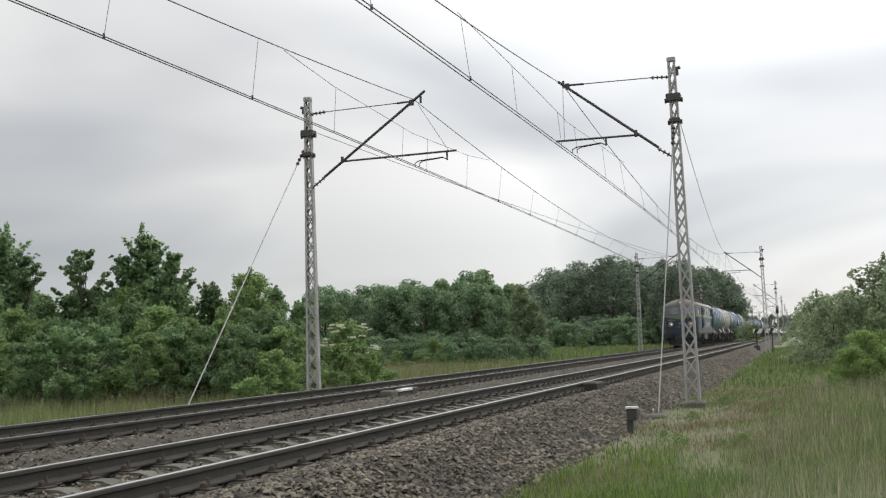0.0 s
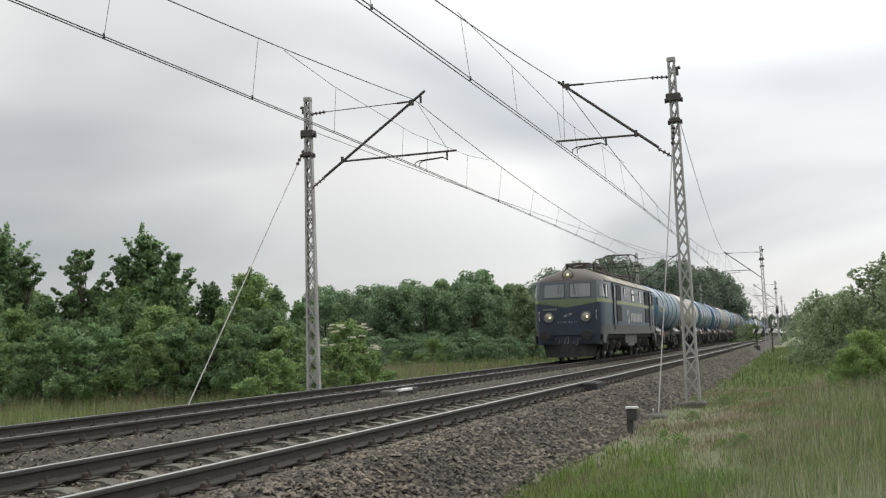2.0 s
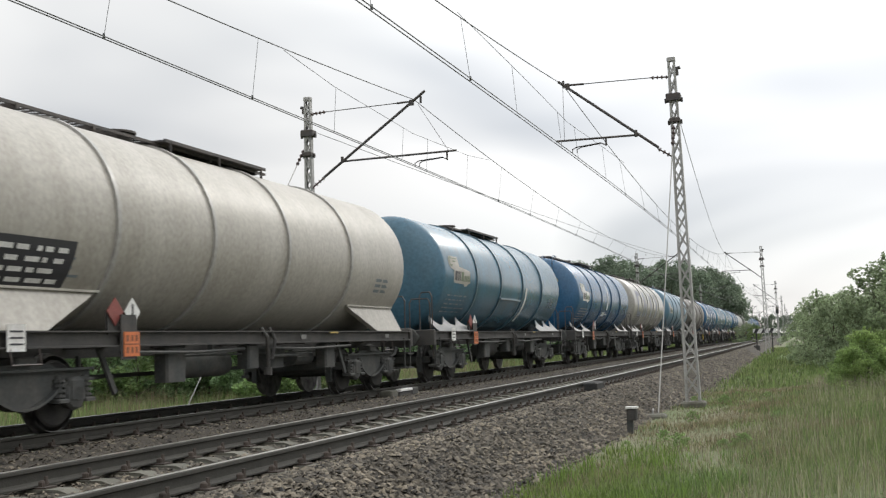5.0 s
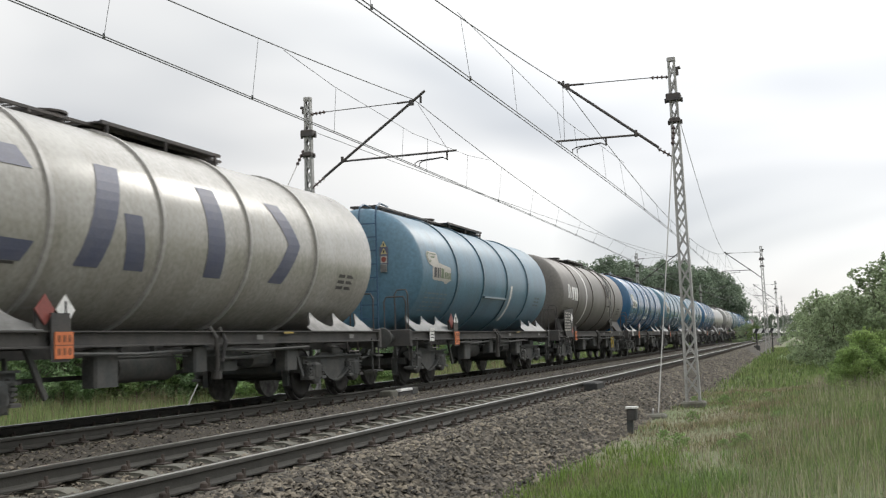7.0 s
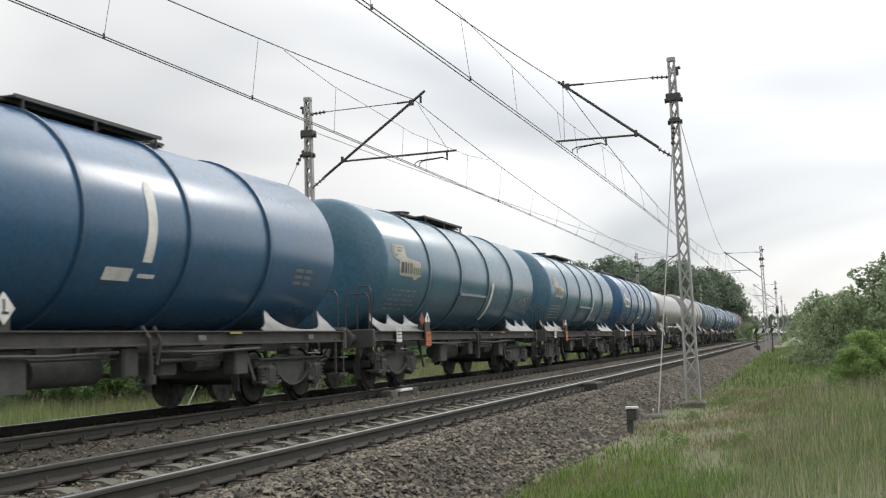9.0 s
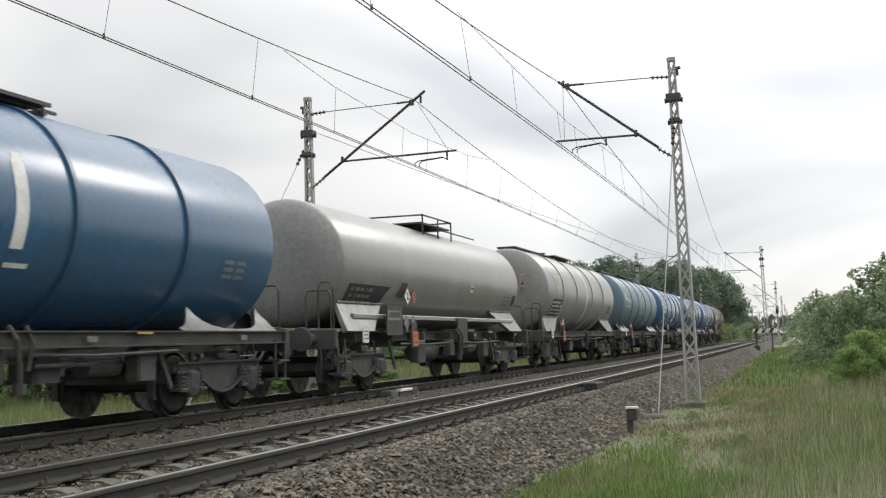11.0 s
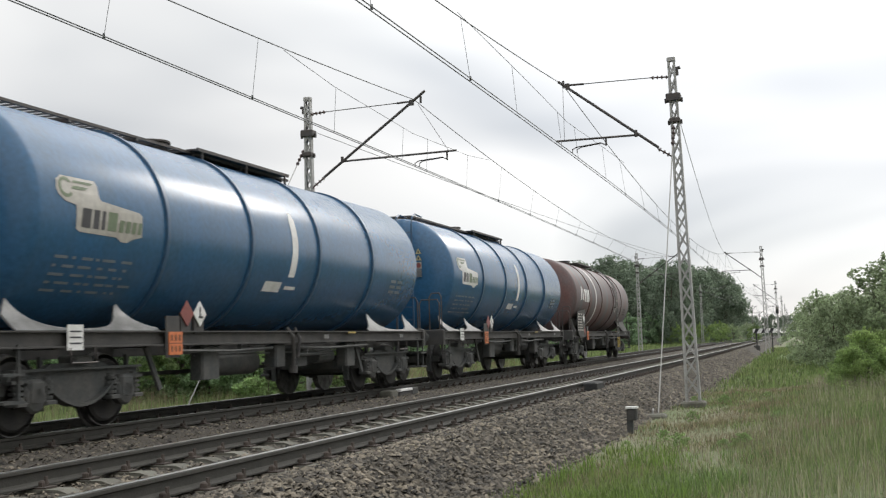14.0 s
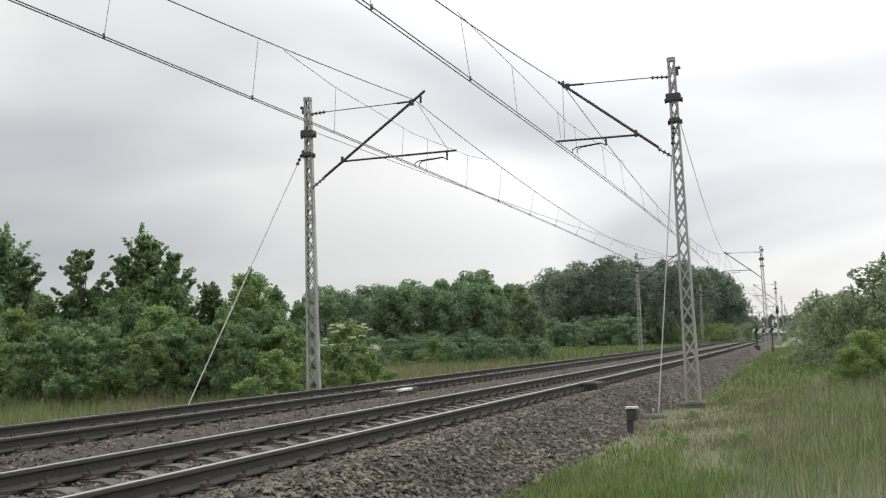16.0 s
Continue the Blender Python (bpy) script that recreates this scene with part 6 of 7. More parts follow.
# ---- trees, bushes and grass ----
def crown_mesh(name, mat, seed, n, clumps, size, shape, leaf, low=0.0, limbs=0, far=False):
    """Leaves in uneven clumps inside a crown of unit height. size: half width; shape(h) gives the width at the height h (0 to 1)."""
    rng = np.random.default_rng(seed)
    c = []
    if shape is None:
        # a leader with rising shoots in whorls
        for k in range(9):
            z0 = 0.3 + 0.66 * k / 8
            for i in range(5):
                a, reach = rng.uniform(0, 6.283), size * (1.12 - z0) * rng.uniform(0.6, 1.1)
                for g in np.linspace(0.15, 1.0, 5):
                    c.append((math.cos(a) * reach * g, math.sin(a) * reach * g, z0 + reach * 0.75 * g * g))
            c.append((0, 0, z0 + 0.03))
        clumps = len(c)
    while len(c) < clumps:
        h = rng.uniform(low, 1.0)
        wd = shape(h) * size
        a, r = rng.uniform(0, 6.283), math.sqrt(rng.uniform(0.1, 1.0))
        c.append((math.cos(a) * r * wd, math.sin(a) * r * wd, h))
    rad = list(rng.uniform(0.012, 0.03, clumps) if shape is None else rng.uniform(0.03, 0.105, clumps) * (0.6 + size))
    # limbs that reach out of the crown, thinly leaved
    for i in range(limbs):
        a, z0 = rng.uniform(0, 6.283), rng.uniform(0.35, 0.9)
        reach, rise = rng.uniform(0.12, 0.3) * (1.25 - z0), rng.uniform(0.06, 0.2)
        if i == 0:
            reach, rise, z0 = 0.01, 0.15, 0.93
        for j in range(7):
            g = 0.3 + 0.7 * j / 6
            c.append((math.cos(a) * reach * g * 1.6, math.sin(a) * reach * g * 1.6, z0 + rise * g))
            rad.append(0.03 - 0.012 * g)
    c, rad = np.array(c), np.array(rad)
    weight = rad ** 1.6
    weight /= weight.sum()
    k = rng.choice(len(c), n, p=weight)
    d = rng.normal(size=(n, 3))
    d /= np.linalg.norm(d, axis=1)[:, None]
    pos = c[k] + d * (rad[k] * rng.uniform(0.35, 1.0, n) ** 0.5)[:, None] * np.array([1, 1, 0.75])
    # a third of the leaves stand loose between the clumps
    loose = rng.random(n) < (0.0 if shape is None else 0.6)
    k2 = rng.choice(clumps, n)
    g = rng.uniform(0.15, 0.6, n)[:, None]
    between = c[k] * (1 - g) + c[k2] * g
    near = np.linalg.norm(c[k] - c[k2], axis=1) < 0.36
    pos = np.where((loose & near)[:, None], between + d * rng.uniform(0, 0.07, n)[:, None], pos)
    # each leaf: a folded diamond, turned at random and drooping a little
    u = rng.normal(size=(n, 3))
    u[:, 2] = u[:, 2] * 0.6 - 0.25
    u /= np.linalg.norm(u, axis=1)[:, None]
    w = np.cross(u, rng.normal(size=(n, 3)))
    w /= np.linalg.norm(w, axis=1)[:, None]
    L = (leaf * rng.uniform(0.6, 1.3, n))[:, None]
    corners = [pos - u * L * 0.5 - w * L * 0.3, pos + w * L * 0.45, pos + u * L * 0.6] if far else [pos - u * L * 0.5, pos + w * L * 0.34, pos + u * L * 0.5, pos - w * L * 0.34]
    q = len(corners)
    v = np.stack(corners, 1)
    v[:, :, 2] = np.maximum(v[:, :, 2], 0.0)
    me = bpy.data.meshes.new(name)
    f = np.arange(q * n, dtype=np.int32)
    me.vertices.add(q * n)
    me.vertices.foreach_set("co", v.reshape(-1).astype(np.float32))
    me.loops.add(q * n)
    me.loops.foreach_set("vertex_index", f)
    me.polygons.add(n)
    me.polygons.foreach_set("loop_start", np.arange(0, q * n, q, dtype=np.int32))
    me.materials.append(mat)
    me.update(calc_edges=True)
    return me, c


def trunk_mesh(centres, seed, thick, fork=0.25):
    rnd = random.Random(seed)
    s = Shape()
    pts = [Vector((0, 0, -0.03))]
    for i in range(1, 7):
        pts.append(Vector((rnd.uniform(-0.02, 0.02), rnd.uniform(-0.02, 0.02), 0.82 * i / 6)))
    for i in range(6):
        s.rod(pts[i], pts[i + 1], thick * (1 - i / 7), 8, thick * (1 - (i + 1) / 7))
    for c in rnd.sample(list(centres), min(16, len(centres))):
        z = max(fork * 0.6, c[2] * 0.6)
        a = Vector((0, 0, z))
        b = Vector(c)
        m = a.lerp(b, 0.5) + Vector((0, 0, 0.03))
        r = thick * 0.35
        s.rod(a, m, r, 5, r * 0.7)
        s.rod(m, b, r * 0.7, 5, r * 0.2)
    return s.mesh("trunk", [M["bark"]], True)


def round_crown(h):
    return math.sin(math.pi * min(1.0, 0.12 + 0.85 * h)) ** 0.6


def tall_crown(h):
    return (1 - h) ** 0.55 * min(1, 0.5 + 3 * h)


def bush_shape(h):
    return math.sqrt(max(0.0, 1 - h * h * 0.95))


KINDS = {}


def plant_kind(key, name, label, category, mat, seed, n, clumps, size, shape, leaf, thick, low, limbs=0, far=False):
    crown, c = crown_mesh(name + "_crown", M[mat], seed, n, clumps, size, shape, leaf, low, limbs, far)
    KINDS[key] = (name, label, category, crown, trunk_mesh(c, seed, thick), mat)


def plant(key, x, y, height, wide=1.0, rz=0.0, group="", label=""):
    name, lab, category, crown, trunk, mat = KINDS[key]
    ob = thing(name, label or lab, category, group)
    ob.matrix_basis = Matrix.Translation((x, y, GROUND - 0.02)) @ Matrix.Rotation(rz, 4, "Z") @ Matrix.Diagonal((height * wide, height * wide, height, 1))
    if category != "weeds":
        part("trunk", trunk, M["bark"], ob)
    part("crown" if category != "weeds" else "leaves", crown, M[mat], ob)
    return ob


def on_picture(px, dist):
    """The ground place at a bearing: px counts across the width of view, dist metres along the view's axis."""
    right = Vector((math.cos(YAW), -math.sin(YAW), 0))
    ahead = Vector((math.sin(YAW), math.cos(YAW), 0))
    return EYE + ahead * dist + right * (dist * (px - 784) / 2029)


def woods():
    rnd = random.Random(11)
    plant_kind("young_a", "young_tree", "young broad-leaved tree with dark green leaves", "tree", "leaf_f", 1, 14000, 90, 0.34, tall_crown, 0.027, 0.014, 0.05, 14, True)
    plant_kind("young_b", "young_tree", "young tree with fresh green leaves in the thicket", "tree", "leaf_g", 2, 14000, 90, 0.36, round_crown, 0.027, 0.014, 0.08, 10, True)
    plant_kind("young_c", "young_tree", "slim young tree with sparse upper twigs", "tree", "leaf_f", 3, 4200, 26, 0.2, tall_crown, 0.028, 0.012, 0.1, 22)
    plant_kind("sapling", "young_tree", "slim open young tree with whorled shoots", "tree", "leaf_f", 18, 5200, 0, 0.42, None, 0.026, 0.012, 0.1)
    plant_kind("shrub_a", "shrub", "dense green shrub at the wood's edge", "shrub", "leaf_g", 4, 9000, 50, 0.55, bush_shape, 0.042, 0.012, 0.0, 0, True)
    plant_kind("shrub_b", "shrub", "dark green shrub under the trees", "shrub", "leaf_f", 5, 9000, 50, 0.6, bush_shape, 0.042, 0.012, 0.0, 0, True)
    plant_kind("shrub_c", "shrub", "dark shrub at the foot of the wood", "shrub", "leaf_a", 5, 7000, 60, 0.6, bush_shape, 0.042, 0.012, 0.0, 0, True)
    plant_kind("mid_a", "tree", "grey-green tree in the wood beside the line", "tree", "leaf_a", 6, 9000, 110, 0.30, round_crown, 0.03, 0.013, 0.05, 0, True)
    plant_kind("mid_b", "tree", "tree with dense grey-green foliage", "tree", "leaf_b", 7, 9000, 100, 0.26, tall_crown, 0.03, 0.012, 0.05, 0, True)
    plant_kind("mid_c", "tree", "lighter yellow-green tree at the wood edge", "tree", "leaf_e", 16, 10000, 100, 0.24, tall_crown, 0.03, 0.012, 0.02)
    plant_kind("oak_a", "oak_tree", "tall dark oak with a broad crown", "tree", "leaf_c", 8, 8500, 130, 0.42, round_crown, 0.03, 0.02, 0.08, 0, True)
    plant_kind("oak_b", "oak_tree", "tall dark broad-leaved tree of the far wood", "tree", "leaf_c", 9, 8500, 120, 0.36, round_crown, 0.03, 0.02, 0.05, 0, True)
    plant_kind("right_a", "bush", "grey-green leafy bush on the bank", "bush", "leaf_e", 12, 6000, 90, 0.5, bush_shape, 0.034, 0.012, 0.0, 16)
    plant_kind("right_c", "bush", "pale yellow-green bush beside the far track", "bush", "leaf_d", 17, 4000, 70, 0.5, bush_shape, 0.045, 0.01, 0.0, 10)
    plant_kind("right_b", "bush", "bush with bright yellow-green leaves on the bank", "bush", "leaf_d", 13, 9000, 70, 0.5, bush_shape, 0.03, 0.008, 0.0, 24)
    plant_kind("shrub_e", "elder_bush", "elder bush with flat white blossom heads", "shrub", "leaf_g", 15, 9000, 55, 0.5, bush_shape, 0.04, 0.012, 0.0)
    plant_kind("weed", "weed_clump", "low clump of broad-leaved green weeds", "weeds", "leaf_g", 14, 2500, 40, 0.6, bush_shape, 0.06, 0.01, 0.0)

    def row(kinds, p0, p1, step, dist, jitter, tops, group):
        """Plants side by side: tops gives the height of the outline above the eye, as height over distance, along the row."""
        px = p0
        while px < p1:
            d = dist + rnd.uniform(-jitter, jitter)
            q = on_picture(px + rnd.uniform(-0.3, 0.3) * step, d)
            el = np.interp(px, [a for a, _ in tops], [b for _, b in tops])
            horizon = 609 - 0.0311 * (px - 784)
            top = (horizon - el) / 2029 * d + EYE.z
            plant(rnd.choice(kinds), q.x, q.y, (top - GROUND) * rnd.uniform(0.84, 0.99), rnd.uniform(0.85, 1.2), rnd.uniform(0, 6.28), group)
            px += step * rnd.uniform(0.75, 1.25)

    left = [(-80, 420), (0, 445), (30, 485), (60, 512), (170, 515), (210, 485), (250, 462), (300, 490), (330, 505), (400, 492), (440, 490), (480, 520), (540, 520)]
    row(["young_a", "young_b"], -60, 560, 44, 44, 3, left, "young trees left of the line")
    row(["young_a", "young_b", "shrub_b"], -80, 560, 52, 37, 2, [(a, b + 55) for a, b in left], "young trees left of the line")
    row(["shrub_a", "shrub_b"], -80, 560, 60, 33, 1.5, [(a, 575) for a, b in left], "shrubs left of the line")
    for px, top, kind in ((8, 398, "young_c"), (40, 440, "sapling"), (145, 428, "sapling"), (216, 440, "sapling"), (250, 400, "young_c"), (268, 412, "sapling"), (306, 434, "sapling"), (440, 478, "young_c")):
        q = on_picture(px, 42)
        plant(kind, q.x, q.y, ((609 - 0.0311 * (px - 784) - top) / 2029 * 42 + EYE.z - GROUND) * 0.93, 1.0, px, "young trees left of the line")
    mid = [(540, 515), (600, 500), (680, 496), (725, 480), (760, 492), (800, 485), (842, 465), (870, 500), (915, 500), (950, 545)]
    row(["mid_a", "mid_b"], 550, 950, 30, 92, 5, mid, "trees of the wood beyond the line")
    row(["mid_a", "mid_b"], 540, 945, 28, 82, 3, [(a, b + 18) for a, b in mid], "trees of the wood beyond the line")
    row(["shrub_c"], 560, 960, 34, 74, 3, [(a, 590) for a, b in mid], "shrubs below the wood")
    for px, d, top in ((918, 80, 510), (940, 79, 535), (952, 78, 560)):
        q = on_picture(px, d)
        plant("mid_c", q.x, q.y, (604 - top) / 2029 * d + EYE.z - GROUND, 1.0, px, "trees of the wood beyond the line")
    far = [(940, 515), (965, 480), (1000, 478), (1050, 462), (1100, 455), (1150, 465), (1200, 462), (1250, 480), (1290, 490), (1306, 520)]
    row(["oak_a", "oak_b"], 972, 1286, 34, 175, 12, far, "far wood of tall trees")
    row(["oak_a", "oak_b"], 960, 1290, 36, 200, 10, far, "far wood of tall trees")
    row(["oak_a", "oak_b"], 900, 1000, 36, 230, 10, [(a, 512) for a, b in far], "far wood of tall trees")
    row(["oak_b", "shrub_c"], 965, 1260, 26, 160, 6, [(960, 560), (1200, 555), (1310, 555)], "far wood of tall trees")
    row(["right_a", "right_c"], 1190, 1345, 18, 150, 8, [(1190, 575), (1345, 570)], "bushes beside the far track")
    row(["oak_a", "oak_b"], 1300, 1600, 16, 420, 20, [(1300, 560), (1600, 556)], "trees on the horizon")
    # bushes right of the line
    right = [(1395, 565), (1415, 535), (1440, 512), (1470, 520), (1500, 510), (1530, 495), (1560, 460), (1640, 430), (1760, 400)]
    row(["right_a"], 1412, 1500, 30, 62, 5, right, "bushes right of the line")
    row(["right_a"], 1470, 1660, 42, 44, 4, right, "bushes right of the line")
    row(["right_a"], 1450, 1640, 36, 52, 3, [(a, b + 25) for a, b in right], "bushes right of the line")
    row(["right_b"], 1500, 1680, 34, 28, 2, [(1490, 610), (1540, 578), (1568, 570), (1650, 560)], "yellow-green bushes right of the line")


def grass_patch(name, seed, n, xr, yr, hgt, mat, label, keep, width=0.006, bias=1.6):
    rng = np.random.default_rng(seed)
    y = yr[0] + (rng.random(n) ** bias) * (yr[1] - yr[0])
    x = rng.uniform(xr[0], xr[1], n)
    ok = keep(x, y, rng)
    x, y = x[ok], y[ok]
    n = len(x)
    patch = np.array([noise.noise(Vector((a * 0.55, b * 0.35, seed))) for a, b in zip(x, y)])
    h = rng.uniform(hgt[0], hgt[1], n) * (1 + 0.55 * patch)
    a = rng.uniform(0, 6.283, n)
    lean = rng.uniform(0.1, 0.55, n) * h
    dirx, diry = np.cos(a), np.sin(a)
    wd = width * (0.7 + 0.6 * rng.random(n)) * (1 + np.maximum(0, y - 12) / 18)
    xb = x + bends(y)
    zb = np.full(n, GROUND - 0.06) + np.clip((x - 3) * 0.07, 0, 0.55) + 0.1 * (x < -7.5)
    p = np.stack([xb, y, zb], 1)
    side = np.stack([-diry, dirx, np.zeros(n)], 1) * wd[:, None]
    ahead = np.stack([dirx, diry, np.zeros(n)], 1)
    z1 = np.array([0, 0, 1.0])
    m = p + ahead * (lean * 0.3)[:, None] + z1 * (h * 0.6)[:, None]
    t = p + ahead * lean[:, None] + z1 * h[:, None]
    v = np.stack([p - side, p + side, m + side * 0.7, m - side * 0.7, t], 1).reshape(-1, 3)
    base = np.arange(n) * 5
    if yr[1] > 50:
        v = np.stack([p - side, p + side, t], 1).reshape(-1, 3)
        base = np.arange(n) * 3
        f = np.stack([base, base + 1, base + 2], 1)
    else:
        f = np.concatenate([np.stack([base, base + 1, base + 2], 1), np.stack([base, base + 2, base + 3], 1), np.stack([base + 3, base + 2, base + 4], 1)])
    raw_mesh(name, v, f, M[mat], label, "grass")


def grasses():
    def patch(x, y, s):
        return np.array([noise.noise(Vector((a * 0.8, b * 0.5, s))) for a, b in zip(x, y)])

    def edge(x, y, rng):
        return x > 2.5 + 0.25 * np.sin(y * 0.9) + rng.normal(0, 0.2, len(x))

    def zone(x, y):
        """Green along the near edge, worn and dry further up the verge."""
        return 0.3 * np.clip((13.5 - y) / 2, 0, 1) * (x < 4.4) - 0.45 * np.clip((y - 13.5) / 2, 0, 1) * np.clip((27 - y) / 4, 0, 1) * (x < 5.6)

    def lush(x, y, rng):
        return edge(x, y, rng) & (patch(x, y, 3.0) + 0.12 + zone(x, y) > rng.uniform(-0.35, 0.35, len(x)))

    def dry(x, y, rng):
        return edge(x, y, rng) & (patch(x, y, 3.0) + zone(x, y) < rng.uniform(-0.35, 0.3, len(x)))
    grass_patch("grass", 21, 95000, (1.6, 9), (7, 36), (0.05, 0.17), "grass", "green meadow grass beside the ballast", lush)
    grass_patch("grass", 31, 50000, (1.9, 9), (7, 36), (0.04, 0.12), "grass", "short turf beside the ballast", lambda x, y, r: edge(x, y, r) & (zone(x, y) > r.uniform(-0.45, 0.0, len(x))))
    grass_patch("tall_grass", 22, 52000, (4.0, 10), (6.5, 30), (0.1, 0.3), "grass", "tall meadow grass on the bank", lambda x, y, r: x > 4.6 + 0.03 * (y - 10) + r.normal(0, 0.45, len(x)), 0.0034)
    grass_patch("dry_grass", 23, 60000, (2.3, 10), (8, 40), (0.05, 0.17), "hay", "dry straw-coloured grass stalks", dry, 0.0036)
    grass_patch("dry_grass", 28, 6500, (4.2, 10), (8, 34), (0.28, 0.52), "hay", "tall dry seed-head stalks on the bank", lambda x, y, r: x > 4.7 + 0.03 * (y - 10), 0.0026)
    grass_patch("grass", 24, 40000, (1.9, 12), (34, 120), (0.1, 0.3), "grass", "grass along the far part of the bank", edge, 0.012, 1.0)
    grass_patch("grass", 41, 34000, (1.9, 4.6), (7, 17), (0.07, 0.24), "fresh_grass", "fresh green grass at the foot of the ballast",
                lambda x, y, r: edge(x, y, r) & (x < 4.4 - 0.1 * (y - 7) + r.normal(0, 0.3, len(x))) & (patch(x, y, 7.0) > r.uniform(-0.5, 0.1, len(x))), 0.007)
    grass_patch("withered_grass", 42, 110000, (2.4, 8), (10.5, 34), (0.04, 0.15), "withered", "withered brown grass on the worn verge",
                lambda x, y, r: patch(x, y, 11.0) + 0.25 * (y > 13) * (x < 5.2) > r.uniform(-0.1, 0.45, len(x)), 0.0045)
    grass_patch("grass", 43, 26000, (2.0, 14), (-7, 8), (0.05, 0.16), "grass", "short turf on the near bank", edge, 0.006, 1.0)
    left = lambda x, y, r: x < -6.6 - 0.2 * np.abs(r.normal(0, 1, len(x)))
    grass_patch("grass", 25, 60000, (-26, -6.6), (14, 60), (0.22, 0.55), "grass", "tall green grass left of the line", left, 0.008, 1.0)
    grass_patch("withered_grass", 26, 26000, (-24, -7.4), (14, 60), (0.4, 0.8), "withered", "withered seed-head grass left of the line", lambda x, y, r: (x < -7.4) & (patch(x, y, 5.0) > r.uniform(-0.4, 0.3, len(x))), 0.0045, 1.0)
    grass_patch("grass", 27, 50000, (-40, -6.6), (55, 190), (0.25, 0.7), "grass", "meadow strip below the wood", left, 0.012, 1.0)


woods()
grasses()
ballast_stones()


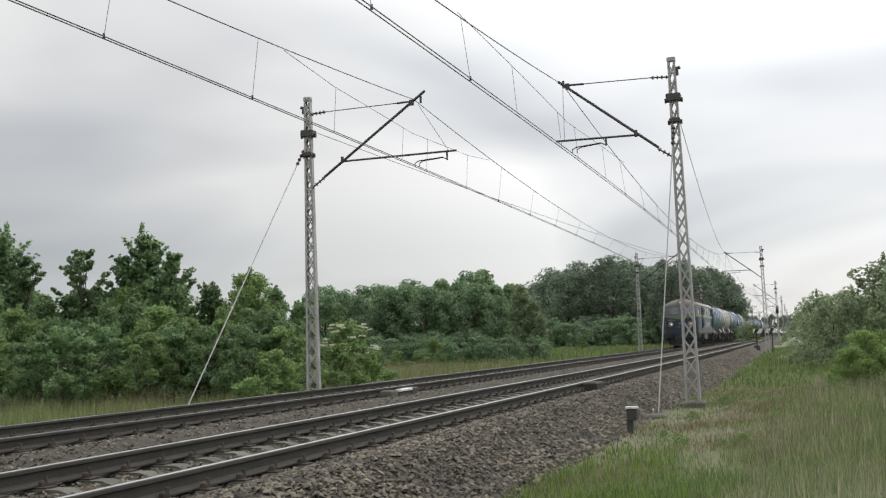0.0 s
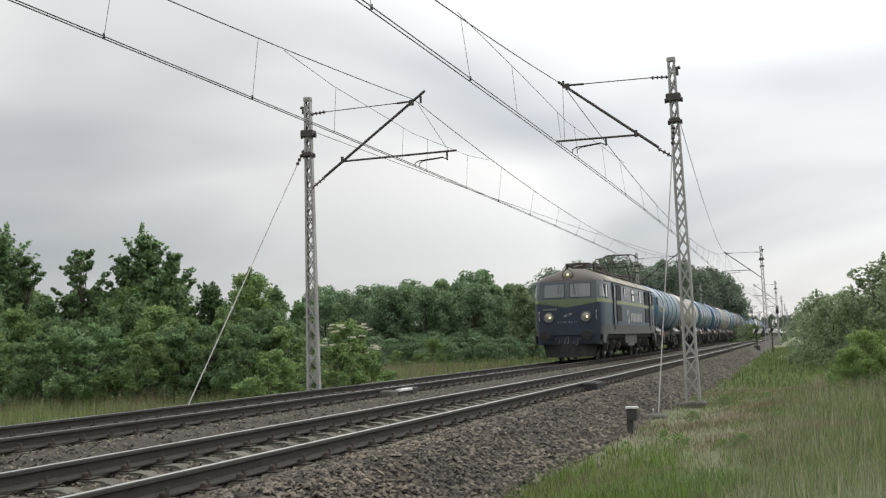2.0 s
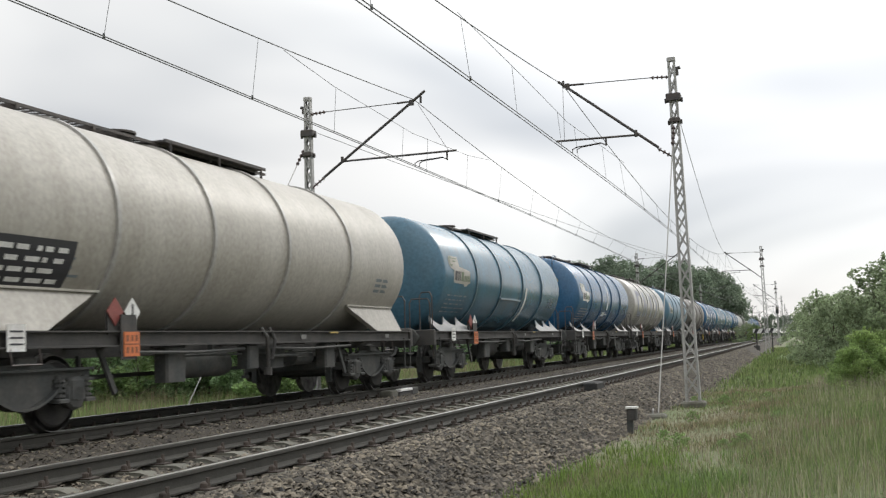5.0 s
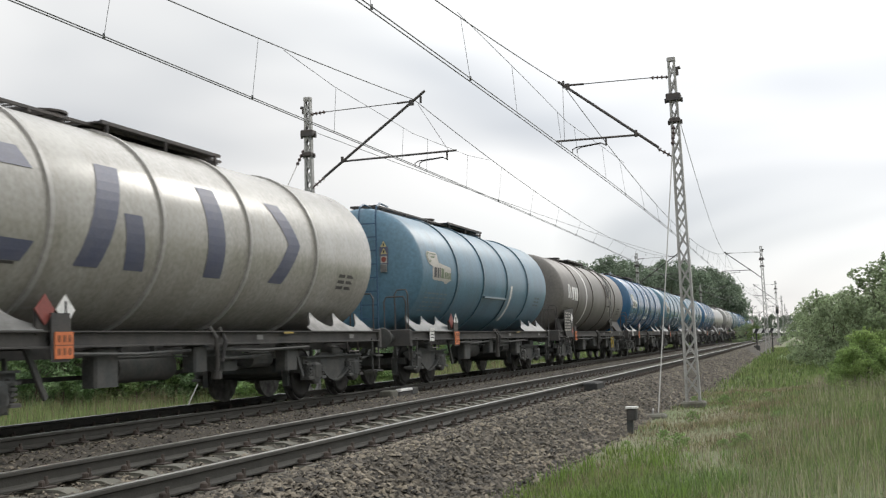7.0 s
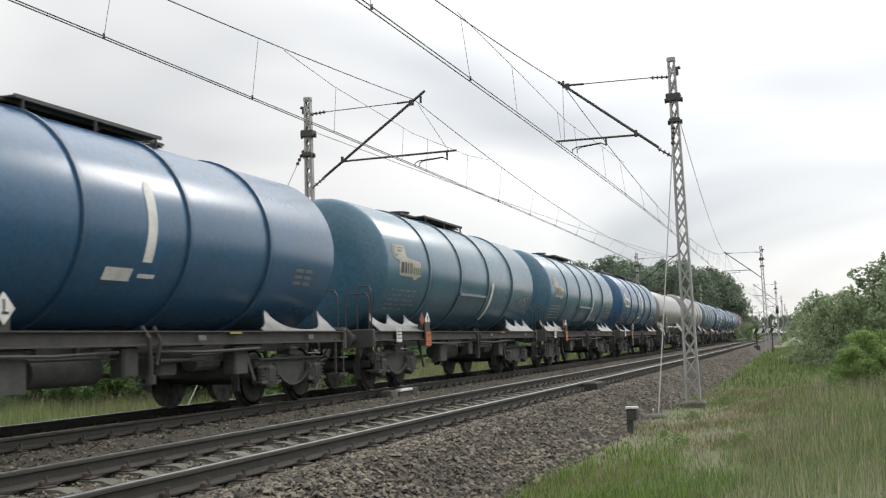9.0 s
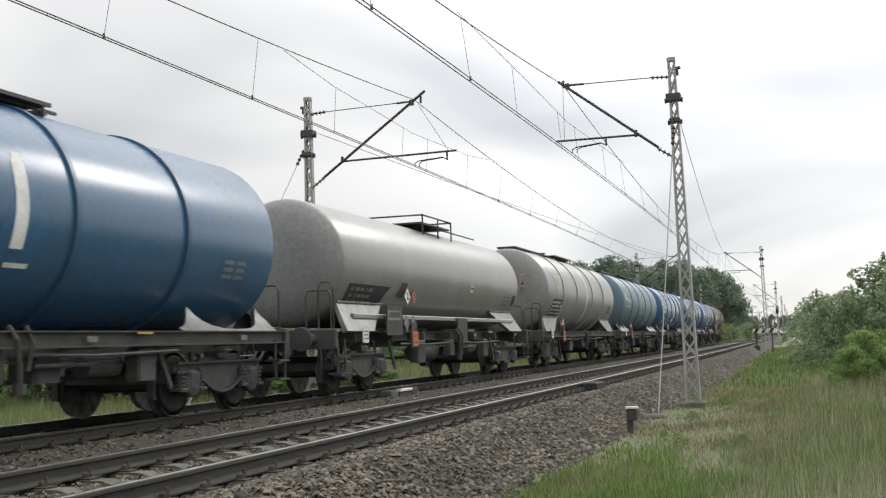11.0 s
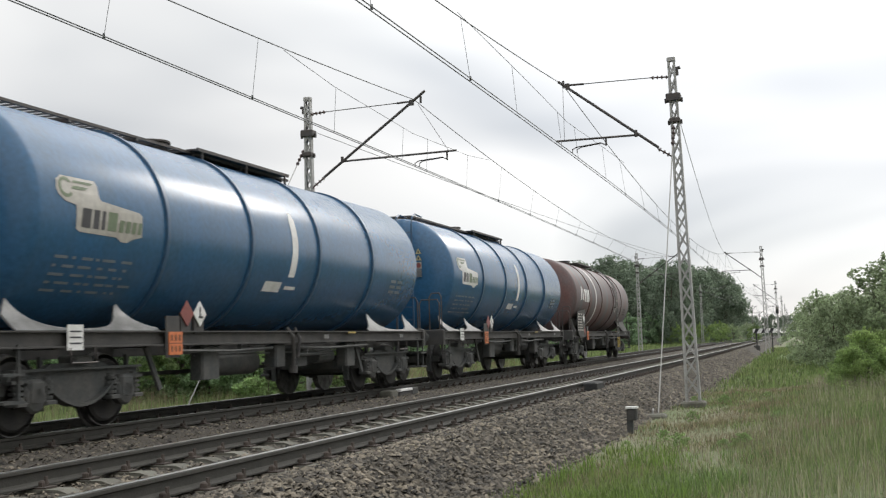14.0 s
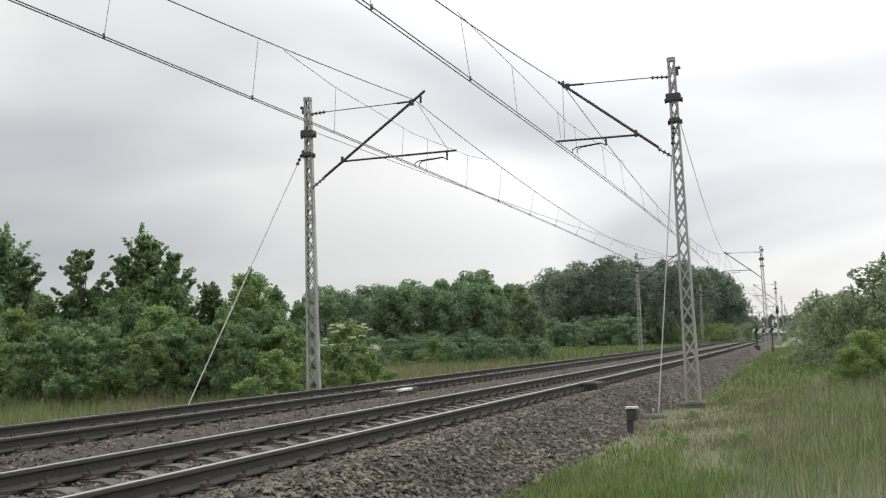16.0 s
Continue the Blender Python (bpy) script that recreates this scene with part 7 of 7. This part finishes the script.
# ---- small things beside the track ----
def trackside():
    ob = thing("cable_post", "short dark post with a pale-topped box beside the ballast", "cable post")
    part("post", Shape().box((2.4, 19.9, -0.62), (0.1, 0.1, 0.55)), M["black"], ob)
    part("box", Shape().box((2.44, 19.9, -0.4), (0.17, 0.16, 0.2), chamfer=0.02), M["frame_grey"], ob)
    part("cap", Shape().box((2.44, 19.9, -0.285), (0.2, 0.18, 0.03)), M["white_paint"], ob, "pale cap")
    ob = thing("anchor_block", "low concrete block anchoring the guy rope", "anchor block")
    part("block", Shape().box((2.33, 23.5, -0.74), (0.5, 0.45, 0.2), chamfer=0.04), M["concrete"], ob)
    part("eye", Shape().tube([(2.3, 23.6, -0.66), (2.3, 23.6, -0.58), (2.3, 23.65, -0.55)], 0.02), M["steel"], ob)
    ob = thing("track_magnet", "grey and white signal magnet beside the rail", "track magnet")
    part("housing", Shape().box((-3.0, 23.3, -0.13), (0.22, 0.8, 0.12), chamfer=0.03), M["frame_grey"], ob)
    part("cover_plate", Shape().box((-2.93, 23.3, -0.05), (0.13, 0.74, 0.05), chamfer=0.012), M["white_paint"], ob, "white cover plate")
    part("end_box", Shape().box((-3.02, 22.6, -0.12), (0.28, 0.4, 0.18), chamfer=0.03), M["concrete"], ob)
    part("bracket", Shape().box((-3.02, 23.85, -0.12), (0.3, 0.4, 0.2), chamfer=0.02).box((-3.1, 23.0, -0.2), (0.5, 1.9, 0.04)), M["black"], ob)
    ob = thing("rail_contact", "dark box bolted outside the near rail", "rail contact")
    part("housing", Shape().box((0.98, 24.3, -0.1), (0.3, 0.85, 0.2), chamfer=0.03), M["loco_under"], ob)
    part("bracket", Shape().box((0.9, 24.3, -0.19), (0.3, 0.5, 0.04)), M["fastening"], ob)
    ob = thing("kilometre_stone", "small dark marker post far along the bank", "marker post")
    part("stone", Shape().box((1.1, 97, -0.45), (0.5, 0.4, 0.75), chamfer=0.06), M["frame_grey"], ob)
    # striped board at the crossing far along the line
    ob = thing("striped_board", "low board with black and cream diagonal stripes on posts", "warning board")
    part("board", Shape().box((1.8, 95, 1.08), (1.72, 0.06, 0.36)), M["white_paint"], ob)
    for x in (1.2, 2.4):
        part("post", Shape().box((x, 95.08, 0.2), (0.1, 0.1, 2.0)), M["frame_grey"], ob)
    for j in range(3):
        s = Shape()
        x0 = 0.96 + j * 0.58
        s.add([(x0, 94.966, 0.9), (x0 + 0.27, 94.966, 0.9), (x0 + 0.47, 94.966, 1.26), (x0 + 0.2, 94.966, 1.26)], [(0, 1, 2, 3)])
        part("stripe", s, M["ink"], ob)
    ob = thing("railway_signal", "black railway signal head on a slim post", "signal")
    part("post", Shape().rod((1.4, 150, GROUND), (1.4, 150, 4.2), 0.09, 8), M["steel"], ob)
    part("head", Shape().box((1.4, 149.9, 3.7), (0.36, 0.2, 0.85), chamfer=0.06), M["ink"], ob)
    part("lamp", Shape().rod((1.4, 149.78, 3.95), (1.4, 149.7, 3.95), 0.13, 10), M["lamp_glass"], ob)
    # elder in bloom beside the far mast
    rng = random.Random(5)
    q = on_picture(614, 34)
    ob = plant("shrub_e", q.x, q.y, 2.35, 0.8, 0.4, label="elder bush with flat white blossom heads")
    for k in range(30):
        s = Shape()
        a, h = rng.uniform(0, 6.28), rng.uniform(0.6, 1.0)
        r = 0.52 * math.sqrt(max(0.05, 1 - h * h * 0.8)) + 0.02
        for j in range(24):
            b, rr = rng.uniform(0, 6.28), rng.uniform(0, 0.06)
            c = (math.cos(a) * r + rr * math.cos(b), math.sin(a) * r + rr * math.sin(b), h + rng.uniform(-0.006, 0.01))
            s.box(c, (0.02, 0.02, 0.008), rng.uniform(0, 90))
        part("blossom", s, M["blossom"], ob)
    for px, d, hh, kind in ((1025, 120, 1.6, "right_b"), (760, 66, 1.9, "shrub_a"), (700, 62, 1.3, "shrub_a"), (470, 30, 1.6, "shrub_a"), (590, 33, 1.7, "shrub_a"), (650, 36, 1.5, "shrub_a")):
        q = on_picture(px, d)
        plant(kind, q.x, q.y, hh, 1.0, px, "low bushes in the meadow")
    for k in range(16):
        x, y = 2.5 + abs(rng.gauss(0, 1.6)), rng.uniform(11, 40)
        plant("weed", x, y, rng.uniform(0.12, 0.3), 1.2, rng.uniform(0, 6), "weeds beside the ballast")


trackside()

motions()
